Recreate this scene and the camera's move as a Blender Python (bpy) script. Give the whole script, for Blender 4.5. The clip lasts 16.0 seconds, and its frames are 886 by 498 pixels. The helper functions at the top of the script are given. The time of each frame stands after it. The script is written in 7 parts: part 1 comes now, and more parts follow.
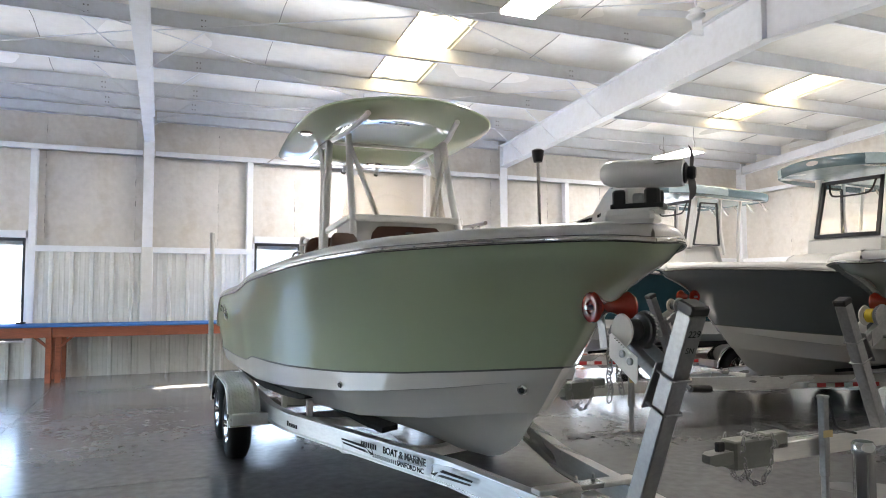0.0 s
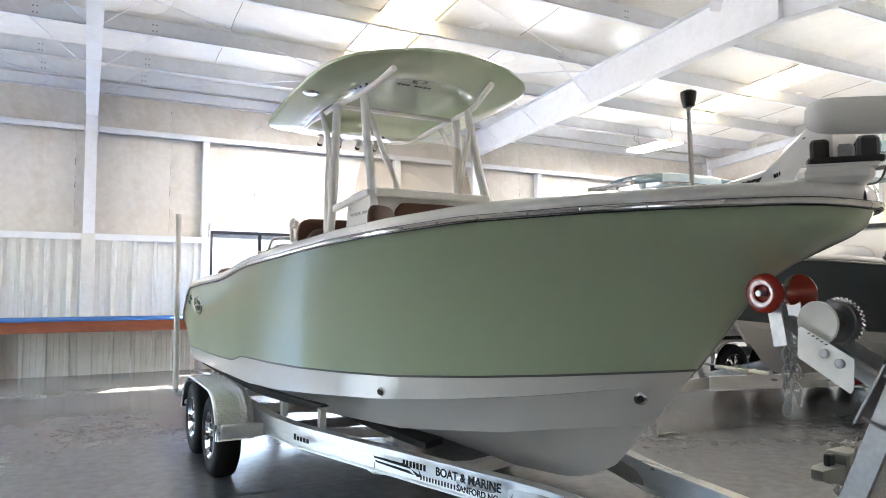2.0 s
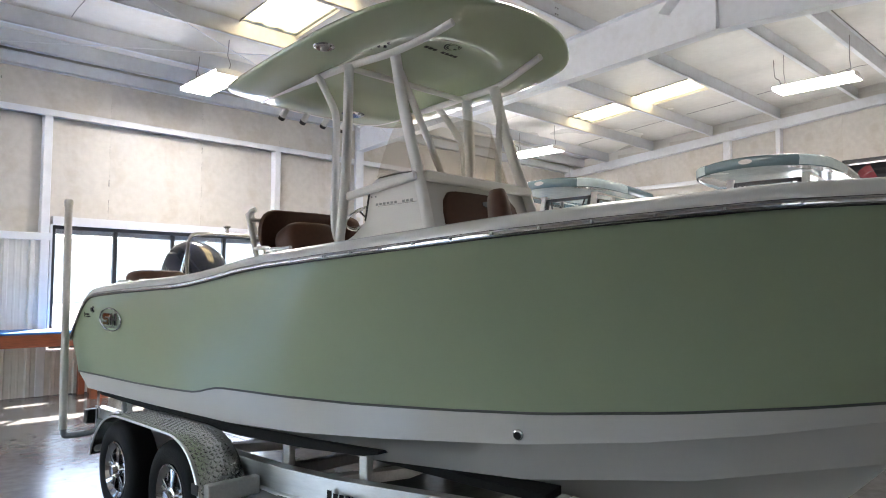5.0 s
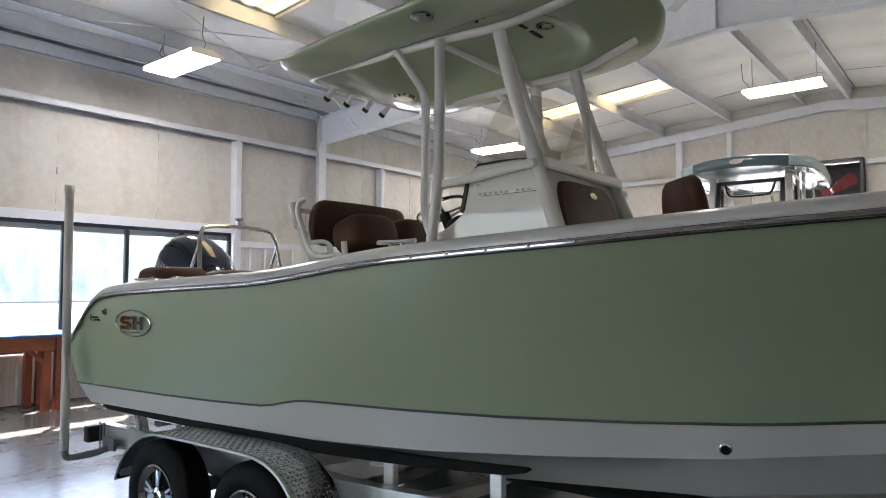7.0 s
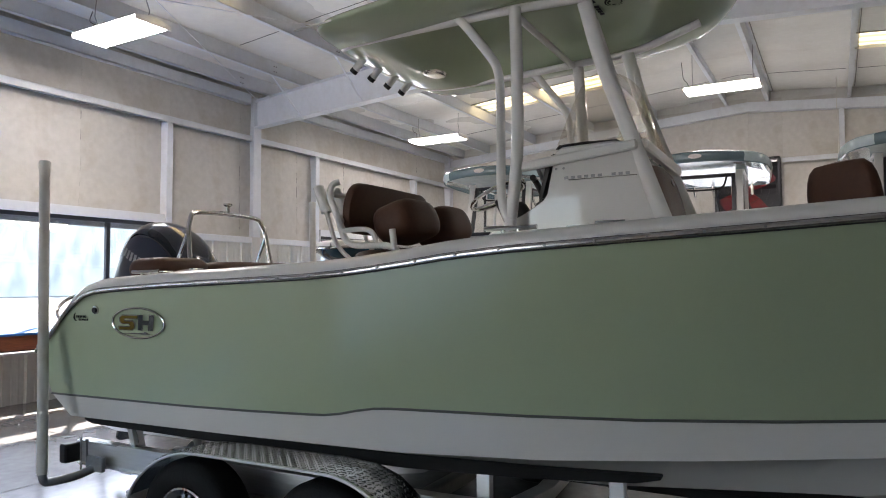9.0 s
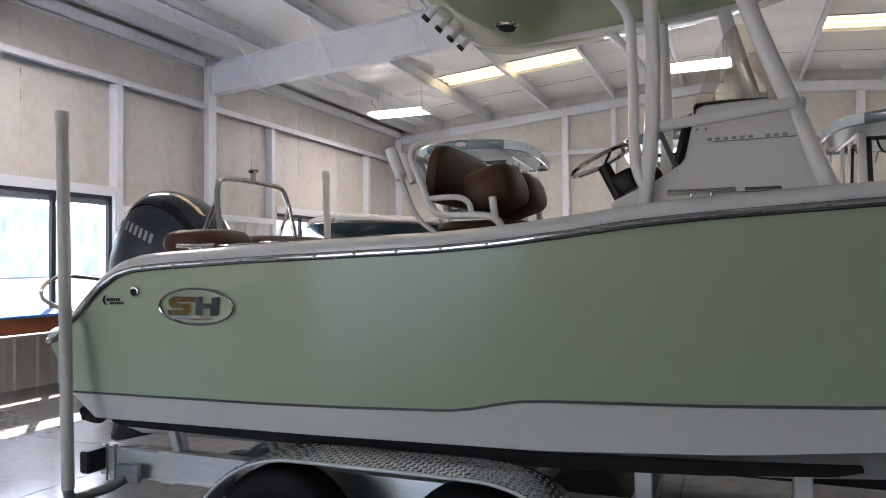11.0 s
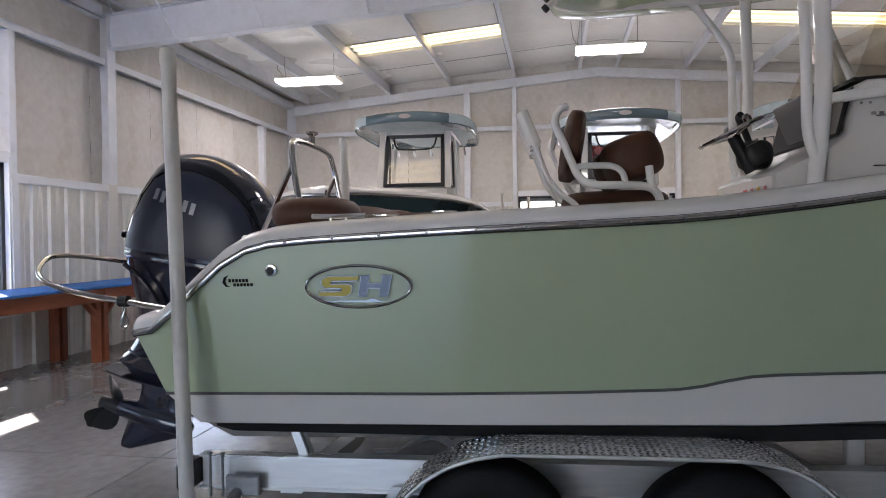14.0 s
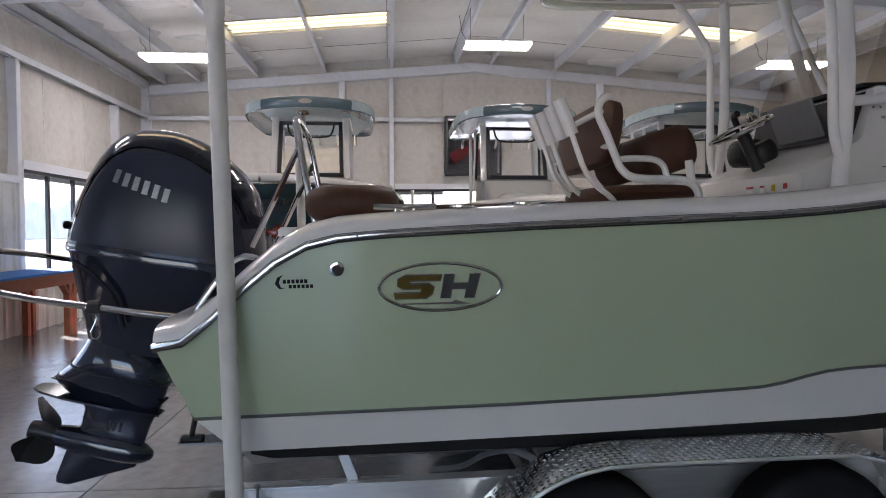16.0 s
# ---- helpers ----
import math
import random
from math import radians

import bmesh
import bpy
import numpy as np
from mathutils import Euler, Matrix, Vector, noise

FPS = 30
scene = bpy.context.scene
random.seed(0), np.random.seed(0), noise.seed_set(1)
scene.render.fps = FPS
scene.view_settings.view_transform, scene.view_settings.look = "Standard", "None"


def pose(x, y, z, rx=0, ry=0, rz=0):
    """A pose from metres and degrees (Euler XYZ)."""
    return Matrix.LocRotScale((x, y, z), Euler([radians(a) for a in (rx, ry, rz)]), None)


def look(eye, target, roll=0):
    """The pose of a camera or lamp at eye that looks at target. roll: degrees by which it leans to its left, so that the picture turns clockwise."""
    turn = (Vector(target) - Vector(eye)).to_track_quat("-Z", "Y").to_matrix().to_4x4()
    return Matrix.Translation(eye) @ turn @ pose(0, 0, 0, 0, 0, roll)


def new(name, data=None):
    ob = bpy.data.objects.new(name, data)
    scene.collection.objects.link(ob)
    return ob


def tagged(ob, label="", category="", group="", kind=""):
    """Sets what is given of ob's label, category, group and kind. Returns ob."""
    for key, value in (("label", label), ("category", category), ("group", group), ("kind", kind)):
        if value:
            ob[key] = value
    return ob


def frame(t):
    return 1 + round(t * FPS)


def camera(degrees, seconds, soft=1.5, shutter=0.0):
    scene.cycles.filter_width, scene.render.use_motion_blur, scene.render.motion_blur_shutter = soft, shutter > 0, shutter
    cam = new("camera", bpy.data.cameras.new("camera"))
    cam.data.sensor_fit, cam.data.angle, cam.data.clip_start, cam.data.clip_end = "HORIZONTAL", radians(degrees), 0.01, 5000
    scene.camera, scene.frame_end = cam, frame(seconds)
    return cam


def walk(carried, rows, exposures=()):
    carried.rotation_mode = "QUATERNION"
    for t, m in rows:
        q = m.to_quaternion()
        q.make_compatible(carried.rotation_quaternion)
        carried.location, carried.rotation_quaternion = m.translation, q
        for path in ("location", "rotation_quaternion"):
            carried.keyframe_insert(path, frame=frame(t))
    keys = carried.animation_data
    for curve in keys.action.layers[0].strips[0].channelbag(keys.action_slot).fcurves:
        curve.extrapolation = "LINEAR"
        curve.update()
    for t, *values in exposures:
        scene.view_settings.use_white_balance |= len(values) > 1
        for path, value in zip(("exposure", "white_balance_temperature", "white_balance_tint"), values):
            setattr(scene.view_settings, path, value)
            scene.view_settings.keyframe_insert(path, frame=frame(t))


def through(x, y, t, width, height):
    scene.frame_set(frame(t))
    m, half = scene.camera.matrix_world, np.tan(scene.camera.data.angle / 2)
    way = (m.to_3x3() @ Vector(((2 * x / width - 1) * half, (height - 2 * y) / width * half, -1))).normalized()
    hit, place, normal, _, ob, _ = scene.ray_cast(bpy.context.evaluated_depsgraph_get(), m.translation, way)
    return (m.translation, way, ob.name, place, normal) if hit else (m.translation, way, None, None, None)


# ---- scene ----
cam = camera(65.9, 16.0, 1.0)
PATH = [
    (0, (0.338, -0.16, 1.666), (1.086, 1.692, 1.773), 0.0),
    (0.5, (0.264, -0.016, 1.633), (1.03, 1.828, 1.738), 0.1),
    (1, (0.128, 0.266, 1.629), (0.93, 2.096, 1.728), 0.3),
    (1.5, (0.079, 0.605, 1.6), (0.939, 2.408, 1.697), 0.2),
    (2, (-0.019, 0.948, 1.594), (0.902, 2.72, 1.692), 0.3),
    (2.5, (-0.18, 1.267, 1.602), (0.849, 2.979, 1.706), 0.5),
    (3, (-0.273, 1.606, 1.598), (0.84, 3.265, 1.703), 0.3),
    (3.5, (-0.413, 1.879, 1.591), (0.736, 3.512, 1.698), 0.3),
    (4, (-0.6, 2.117, 1.608), (0.632, 3.688, 1.721), 0.3),
    (4.2, (-0.64, 2.218, 1.598), (0.624, 3.764, 1.713), 0.3),
    (6.3, (-1.081, 3.403, 1.597), (0.412, 4.73, 1.702), 0.1),
    (6.5, (-1.121, 3.509, 1.595), (0.383, 4.823, 1.699), 0.1),
    (7, (-1.293, 3.755, 1.594), (0.259, 5.012, 1.706), 0.1),
    (7.5, (-1.376, 4.01, 1.589), (0.231, 5.196, 1.699), 0.0),
    (8, (-1.385, 4.283, 1.58), (0.26, 5.415, 1.683), -0.1),
    (8.5, (-1.482, 4.54, 1.577), (0.198, 5.62, 1.673), -0.1),
    (8.7, (-1.529, 4.636, 1.585), (0.174, 5.681, 1.68), -0.1),
    (10.8, (-1.621, 5.808, 1.563), (0.209, 6.613, 1.611), -0.6),
    (11, (-1.599, 5.905, 1.559), (0.245, 6.68, 1.595), -0.4),
    (11.5, (-1.592, 6.152, 1.564), (0.276, 6.866, 1.587), -0.7),
    (12, (-1.641, 6.443, 1.564), (0.257, 7.075, 1.593), -0.7),
    (12.5, (-1.633, 6.702, 1.542), (0.291, 7.248, 1.551), -0.6),
    (13, (-1.615, 6.994, 1.542), (0.324, 7.484, 1.54), -0.6),
    (13.5, (-1.753, 7.248, 1.552), (0.199, 7.685, 1.538), -0.6),
    (14, (-1.754, 7.486, 1.547), (0.22, 7.81, 1.514), -0.7),
    (14.5, (-1.669, 7.744, 1.551), (0.32, 7.951, 1.509), -0.6),
    (15, (-1.678, 8.023, 1.549), (0.319, 8.131, 1.51), -0.5),
    (15.5, (-1.637, 8.275, 1.557), (0.362, 8.23, 1.51), -0.3),
    (16, (-1.502, 8.479, 1.558), (0.492, 8.325, 1.501), -0.3),
]
EXPOSURES = [(0.0, 3.9, 6800, 14), (1.0, 4.1, 6800, 14), (2.0, 4.3, 6800, 14), (3.0, 4.2, 6800, 13), (4.2, 3.76, 6800, 14), (6.3, 3.17, 6800, 15), (7.0, 2.95, 6800, 15), (8.5, 2.80, 6800, 16), (11.0, 2.85, 6750, 19), (14.3, 2.73, 6600, 21), (16.0, 2.62, 6500, 21)]
walk(cam, [(t, look(eye, target, roll)) for t, eye, target, roll in PATH], EXPOSURES)

# ---- world and sun ----
world = bpy.data.worlds.new("sky")
scene.world = world
world.use_nodes = True
wn = world.node_tree
sky = wn.nodes.new("ShaderNodeTexSky")
sky.sky_type = "NISHITA"
sky.sun_disc = False
sky.sun_elevation = radians(38)
sky.sun_rotation = radians(41)
wn.nodes["Background"].inputs[1].default_value = 0.15
wn.links.new(sky.outputs[0], wn.nodes["Background"].inputs[0])

sun_data = bpy.data.lights.new("sun", "SUN")
sun_data.energy, sun_data.angle, sun_data.color = 5.0, radians(0.5), (1.0, 0.95, 0.87)
sun = new("sun", sun_data)
sun.matrix_world = look((8.45, 9.75, 10.0), (0, 0, 0))

# ---- materials ----
def material(name, colour, rough=0.5, metal=0.0, coat=0.0, vary=0.06, grain=6.0, spots=0.0, bump=0.0, bump_scale=60.0,
             rough_vary=0.08, stretch=(1, 1, 1), piece=0.0, dirt=None, transmission=0.0, spec=0.5, coat_rough=0.06, coat_ior=1.5):
    """A surface: base colour varied at two scales, roughness variation and fine relief."""
    m = bpy.data.materials.new(name)
    m.use_nodes = True
    nt = m.node_tree
    n, l = nt.nodes, nt.links
    b = n["Principled BSDF"]
    co = n.new("ShaderNodeTexCoord")
    mp = n.new("ShaderNodeMapping")
    mp.inputs["Scale"].default_value = stretch
    l.new(co.outputs["Object"], mp.inputs["Vector"])
    big, small = n.new("ShaderNodeTexNoise"), n.new("ShaderNodeTexNoise")
    big.inputs["Scale"].default_value, small.inputs["Scale"].default_value = grain * 0.15, grain * 4
    big.inputs["Detail"].default_value, small.inputs["Detail"].default_value = 3, 4
    for t in (big, small):
        l.new(mp.outputs[0], t.inputs["Vector"])
    add = n.new("ShaderNodeMath")
    add.operation = "ADD"
    l.new(big.outputs[0], add.inputs[0])
    l.new(small.outputs[0], add.inputs[1])
    ramp = n.new("ShaderNodeMapRange")
    ramp.inputs["From Min"].default_value, ramp.inputs["From Max"].default_value = 0.7, 1.3
    ramp.inputs["To Min"].default_value, ramp.inputs["To Max"].default_value = 1 - vary, 1 + vary
    l.new(add.outputs[0], ramp.inputs["Value"])
    value = ramp.outputs[0]
    if piece:
        info = n.new("ShaderNodeObjectInfo")
        pr = n.new("ShaderNodeMapRange")
        pr.inputs["To Min"].default_value, pr.inputs["To Max"].default_value = 1 - piece, 1 + piece
        l.new(info.outputs["Random"], pr.inputs["Value"])
        mu = n.new("ShaderNodeMath")
        mu.operation = "MULTIPLY"
        l.new(value, mu.inputs[0])
        l.new(pr.outputs[0], mu.inputs[1])
        value = mu.outputs[0]
    mix = n.new("ShaderNodeVectorMath")
    mix.operation = "SCALE"
    mix.inputs[0].default_value = colour
    l.new(value, mix.inputs["Scale"])
    out = mix.outputs[0]
    if dirt:
        dcol, amount, dscale = dirt
        dn = n.new("ShaderNodeTexNoise")
        dn.inputs["Scale"].default_value, dn.inputs["Detail"].default_value = dscale, 8
        dn.inputs["Roughness"].default_value = 0.65
        l.new(mp.outputs[0], dn.inputs["Vector"])
        dr = n.new("ShaderNodeMapRange")
        dr.inputs["From Min"].default_value, dr.inputs["From Max"].default_value = 0.5, 0.75
        dr.inputs["To Max"].default_value = amount
        l.new(dn.outputs[0], dr.inputs["Value"])
        mx = n.new("ShaderNodeMix")
        mx.data_type = "RGBA"
        l.new(dr.outputs[0], mx.inputs["Factor"])
        l.new(out, mx.inputs["A"])
        mx.inputs["B"].default_value = (*dcol, 1)
        out = mx.outputs["Result"]
    l.new(out, b.inputs["Base Color"])
    rr = n.new("ShaderNodeMapRange")
    rr.inputs["From Min"].default_value, rr.inputs["From Max"].default_value = 0.3, 0.7
    rr.inputs["To Min"].default_value, rr.inputs["To Max"].default_value = max(0.02, rough - rough_vary), min(1, rough + rough_vary)
    l.new(big.outputs[0], rr.inputs["Value"])
    l.new(rr.outputs[0], b.inputs["Roughness"])
    b.inputs["Metallic"].default_value = metal
    b.inputs["Specular IOR Level"].default_value = spec
    b.inputs["Coat Weight"].default_value = coat
    b.inputs["Coat Roughness"].default_value = coat_rough
    b.inputs["Coat IOR"].default_value = coat_ior
    b.inputs["Transmission Weight"].default_value = transmission
    if bump:
        bt = n.new("ShaderNodeTexNoise")
        bt.inputs["Scale"].default_value, bt.inputs["Detail"].default_value = bump_scale, 5
        l.new(mp.outputs[0], bt.inputs["Vector"])
        bp = n.new("ShaderNodeBump")
        bp.inputs["Strength"].default_value, bp.inputs["Distance"].default_value = bump, 0.01
        l.new(bt.outputs[0], bp.inputs["Height"])
        l.new(bp.outputs[0], b.inputs["Normal"])
    return m


def glass(name, tint=(1, 1, 1), rough=0.0, gloss=0.06):
    """Clear sheet: mostly straight through, with a little mirror gloss."""
    m = bpy.data.materials.new(name)
    m.use_nodes = True
    n, l = m.node_tree.nodes, m.node_tree.links
    n.remove(n["Principled BSDF"])
    tr, gl, mx = n.new("ShaderNodeBsdfTransparent"), n.new("ShaderNodeBsdfGlossy"), n.new("ShaderNodeMixShader")
    tr.inputs[0].default_value = (*tint, 1)
    gl.inputs["Roughness"].default_value = rough
    mx.inputs[0].default_value = gloss
    l.new(tr.outputs[0], mx.inputs[1])
    l.new(gl.outputs[0], mx.inputs[2])
    l.new(mx.outputs[0], n["Material Output"].inputs[0])
    return m


def glow(name, colour, strength):
    m = bpy.data.materials.new(name)
    m.use_nodes = True
    b = m.node_tree.nodes["Principled BSDF"]
    b.inputs["Base Color"].default_value = (*colour, 1)
    b.inputs["Emission Color"].default_value = (*colour, 1)
    b.inputs["Emission Strength"].default_value = strength
    return m


def translucent(name, colour, through=0.6, rib=0.3):
    """Yellowed sheet that lets light through; the shading of its ribs is painted in as bands of the given pitch in x.
    """
    m = bpy.data.materials.new(name)
    m.use_nodes = True
    n, l = m.node_tree.nodes, m.node_tree.links
    b = n["Principled BSDF"]
    nz = n.new("ShaderNodeTexNoise")
    nz.inputs["Scale"].default_value, nz.inputs["Detail"].default_value = 5.0, 6
    rp = n.new("ShaderNodeMapRange")
    rp.inputs["To Min"].default_value, rp.inputs["To Max"].default_value = 0.75, 1.15
    l.new(nz.outputs[0], rp.inputs["Value"])
    sc = n.new("ShaderNodeVectorMath")
    sc.operation = "SCALE"
    sc.inputs[0].default_value = colour
    co = n.new("ShaderNodeTexCoord")
    l.new(co.outputs["Object"], nz.inputs["Vector"])
    wv = n.new("ShaderNodeTexWave")
    wv.wave_type, wv.bands_direction, wv.wave_profile = "BANDS", "X", "SIN"
    wv.inputs["Scale"].default_value, wv.inputs["Distortion"].default_value, wv.inputs["Detail"].default_value = 0.3142 / rib, 0.6, 2
    l.new(co.outputs["Object"], wv.inputs["Vector"])
    wr = n.new("ShaderNodeMapRange")
    wr.inputs["From Min"].default_value, wr.inputs["From Max"].default_value = 0.15, 0.75
    wr.inputs["To Min"].default_value, wr.inputs["To Max"].default_value = 0.35, 1.1
    l.new(wv.outputs["Fac"], wr.inputs["Value"])
    both = n.new("ShaderNodeMath")
    both.operation = "MULTIPLY"
    l.new(rp.outputs[0], both.inputs[0])
    l.new(wr.outputs[0], both.inputs[1])
    l.new(both.outputs[0], sc.inputs["Scale"])
    t = n.new("ShaderNodeBsdfTranslucent")
    l.new(sc.outputs[0], t.inputs[0])
    l.new(sc.outputs[0], b.inputs["Base Color"])
    mx = n.new("ShaderNodeMixShader")
    mx.inputs[0].default_value = through
    l.new(b.outputs[0], mx.inputs[1])
    l.new(t.outputs[0], mx.inputs[2])
    l.new(mx.outputs[0], n["Material Output"].inputs[0])
    return m


STEEL_WHITE = material("white_painted_steel", (0.74, 0.765, 0.81), 0.45, vary=0.04, grain=3, dirt=((0.5, 0.49, 0.47), 0.35, 2.5), bump=0.05)
VINYL = material("white_vinyl_insulation", (0.60, 0.575, 0.54), 0.55, vary=0.09, grain=2.5, dirt=((0.42, 0.36, 0.285), 0.75, 1.3), bump=0.3, bump_scale=9)
CEIL_VINYL = material("ceiling_vinyl_insulation", (0.86, 0.85, 0.82), 0.22, vary=0.04, grain=2.0, dirt=((0.62, 0.56, 0.48), 0.3, 0.9), bump=0.3, bump_scale=6)
PANEL = material("galvalume_panel", (0.66, 0.65, 0.62), 0.42, metal=0.15, vary=0.05, grain=3, piece=0.04, dirt=((0.45, 0.40, 0.33), 0.4, 1.6))
TRIM = material("trim_paint", (0.74, 0.755, 0.785), 0.4, vary=0.04, grain=3)
CONCRETE = material("sealed_concrete", (0.176, 0.179, 0.182), 0.21, spec=0.8, vary=0.22, grain=2.6, rough_vary=0.08, piece=0.05,
                    dirt=((0.145, 0.136, 0.124), 0.28, 0.9), bump=0.03, bump_scale=9)
JOINT = material("joint_filler", (0.05, 0.05, 0.05), 0.8)
DARK_FRAME = material("dark_bronze_aluminium", (0.035, 0.037, 0.042), 0.4, metal=0.4)
WINDOW_GLASS = glass("window_glass", (0.76, 0.80, 0.84))
SKYLIGHT = translucent("fibreglass_skylight", (0.72, 0.58, 0.31), 0.62, 0.327)
LAMP_WHITE = glow("fluorescent_lens", (1.0, 0.98, 0.94), 6.0)
LAMP_BODY = material("lamp_enamel", (0.8, 0.8, 0.79), 0.4)
RED_WOOD = material("red_stained_timber", (0.26, 0.075, 0.035), 0.6, vary=0.3, grain=9, stretch=(0.25, 4, 4), bump=0.15, piece=0.15)
BLUE_CARPET = material("blue_carpet", (0.02, 0.12, 0.36), 0.9, vary=0.15, grain=14, bump=0.4, bump_scale=200)
SEAFOAM = material("seafoam_gelcoat", (0.412, 0.495, 0.333), 0.30, coat=1.0, coat_rough=0.025, coat_ior=1.6, vary=0.012, grain=1.2, rough_vary=0.03)
GEL_WHITE = material("white_gelcoat", (0.70, 0.685, 0.665), 0.30, coat=0.8, coat_rough=0.03, vary=0.015, grain=1.5, rough_vary=0.04)
POWDER_WHITE = material("white_powder_coat", (0.78, 0.77, 0.75), 0.28, coat=0.2, vary=0.02, grain=3)
CHROME = material("polished_stainless", (0.60, 0.59, 0.575), 0.08, metal=1.0, vary=0.05, grain=6, rough_vary=0.05)
RAIL_STEEL = material("polished_stainless_rail", (0.50, 0.485, 0.47), 0.13, metal=1.0, vary=0.08, grain=6, rough_vary=0.08)
RUBBER = material("black_rubber", (0.018, 0.018, 0.019), 0.65, vary=0.2, grain=12, bump=0.1)
TREAD_RUBBER = material("tyre_rubber", (0.009, 0.009, 0.010), 0.7, spec=0.25, vary=0.2, grain=20, bump=0.3, bump_scale=90)
ALU = material("mill_aluminium", (0.74, 0.74, 0.73), 0.33, metal=0.7, vary=0.08, grain=5, stretch=(3, 0.3, 3), rough_vary=0.1, dirt=((0.42, 0.41, 0.40), 0.3, 3))
TREADPLATE = material("tread_plate", (0.60, 0.60, 0.58), 0.16, metal=1.0, vary=0.06, grain=8)
GALV = material("galvanised_steel", (0.31, 0.315, 0.32), 0.42, metal=0.7, vary=0.16, grain=10, dirt=((0.34, 0.34, 0.34), 0.4, 6))
BROWN_VINYL = material("brown_upholstery", (0.076, 0.034, 0.021), 0.55, spec=0.25, vary=0.12, grain=10, bump=0.15, bump_scale=120)
BLACK_GLOSS = material("navy_black_paint", (0.006, 0.007, 0.011), 0.07, coat=0.0, spec=0.4, vary=0.05, grain=4, rough_vary=0.02)
BLACK_PLASTIC = material("black_plastic", (0.016, 0.016, 0.017), 0.45, spec=0.35, vary=0.1, grain=10)
RED_POLY = material("red_polyurethane", (0.27, 0.018, 0.007), 0.2, coat=0.5, vary=0.1, grain=8)
PVC = material("white_pvc", (0.70, 0.68, 0.64), 0.4, vary=0.06, grain=5, dirt=((0.35, 0.32, 0.28), 0.5, 5))
GREY_LENS = glass("tinted_acrylic", (0.92, 0.895, 0.85), gloss=0.06)
CLEAR_GLASS = glass("clear_windshield", (0.94, 0.95, 0.95), gloss=0.08)
GOLD = material("gold_inlay", (0.40, 0.27, 0.06), 0.12, metal=1.0)
GREY_INLAY = material("grey_inlay", (0.20, 0.205, 0.21), 0.12, metal=0.9)
PINSTRIPE = material("grey_pinstripe", (0.10, 0.105, 0.10), 0.4)
BLACK_INK = material("black_print", (0.012, 0.012, 0.013), 0.6, spec=0.15)
SCREEN_COVER = material("grey_screen_cover", (0.17, 0.17, 0.175), 0.5, vary=0.05)
TEAL_GEL = material("dark_teal_gelcoat", (0.026, 0.075, 0.10), 0.15, coat=0.6, vary=0.02, grain=1.2)
GREY_GEL = material("slate_grey_gelcoat", (0.115, 0.135, 0.148), 0.16, coat=0.6, vary=0.02, grain=1.2)
SAGE_GEL = material("grey_green_gelcoat", (0.24, 0.27, 0.25), 0.16, coat=0.6, vary=0.02, grain=1.2)
SLATE_TOP = material("slate_blue_gelcoat", (0.10, 0.155, 0.18), 0.16, coat=0.6, vary=0.03, grain=2)
PALE_FILM = material("pale_shipping_film", (0.42, 0.52, 0.55), 0.2, coat=0.3, vary=0.12, grain=3, bump=0.3, bump_scale=8)
ACTUATOR = material("grey_green_enamel", (0.20, 0.215, 0.195), 0.45, vary=0.08, grain=8, dirt=((0.2, 0.2, 0.18), 0.4, 6))
NAVY_GLOSS = material("navy_gloss_paint", (0.014, 0.017, 0.032), 0.12, coat=0.7, coat_rough=0.03, spec=0.5, vary=0.06, grain=4, rough_vary=0.03)
NAVY = material("navy_pearl_paint", (0.019, 0.023, 0.041), 0.30, coat=0.0, spec=0.35, vary=0.05, grain=4, rough_vary=0.02)
FAN_RED = material("red_fan_paint", (0.17, 0.012, 0.018), 0.4)
RED_TAPE = material("red_reflector", (0.45, 0.03, 0.03), 0.35)
WHITE_TAPE = material("white_reflector", (0.82, 0.82, 0.80), 0.35)
YELLOW_WEB = material("yellow_webbing", (0.65, 0.48, 0.03), 0.8)
BUNK_CARPET = material("black_bunk_carpet", (0.010, 0.010, 0.011), 0.95, bump=0.4, bump_scale=250)
TAG_CARD = material("buff_card", (0.55, 0.43, 0.22), 0.8)
PROP_STEEL = material("black_propeller_paint", (0.03, 0.03, 0.033), 0.3, metal=0.5)
GRASS = material("dry_grass_ground", (0.36, 0.34, 0.27), 0.9, vary=0.2, grain=0.6)
GRAVEL = material("pale_gravel", (0.70, 0.67, 0.62), 0.9, vary=0.15, grain=1.5, bump=0.3)


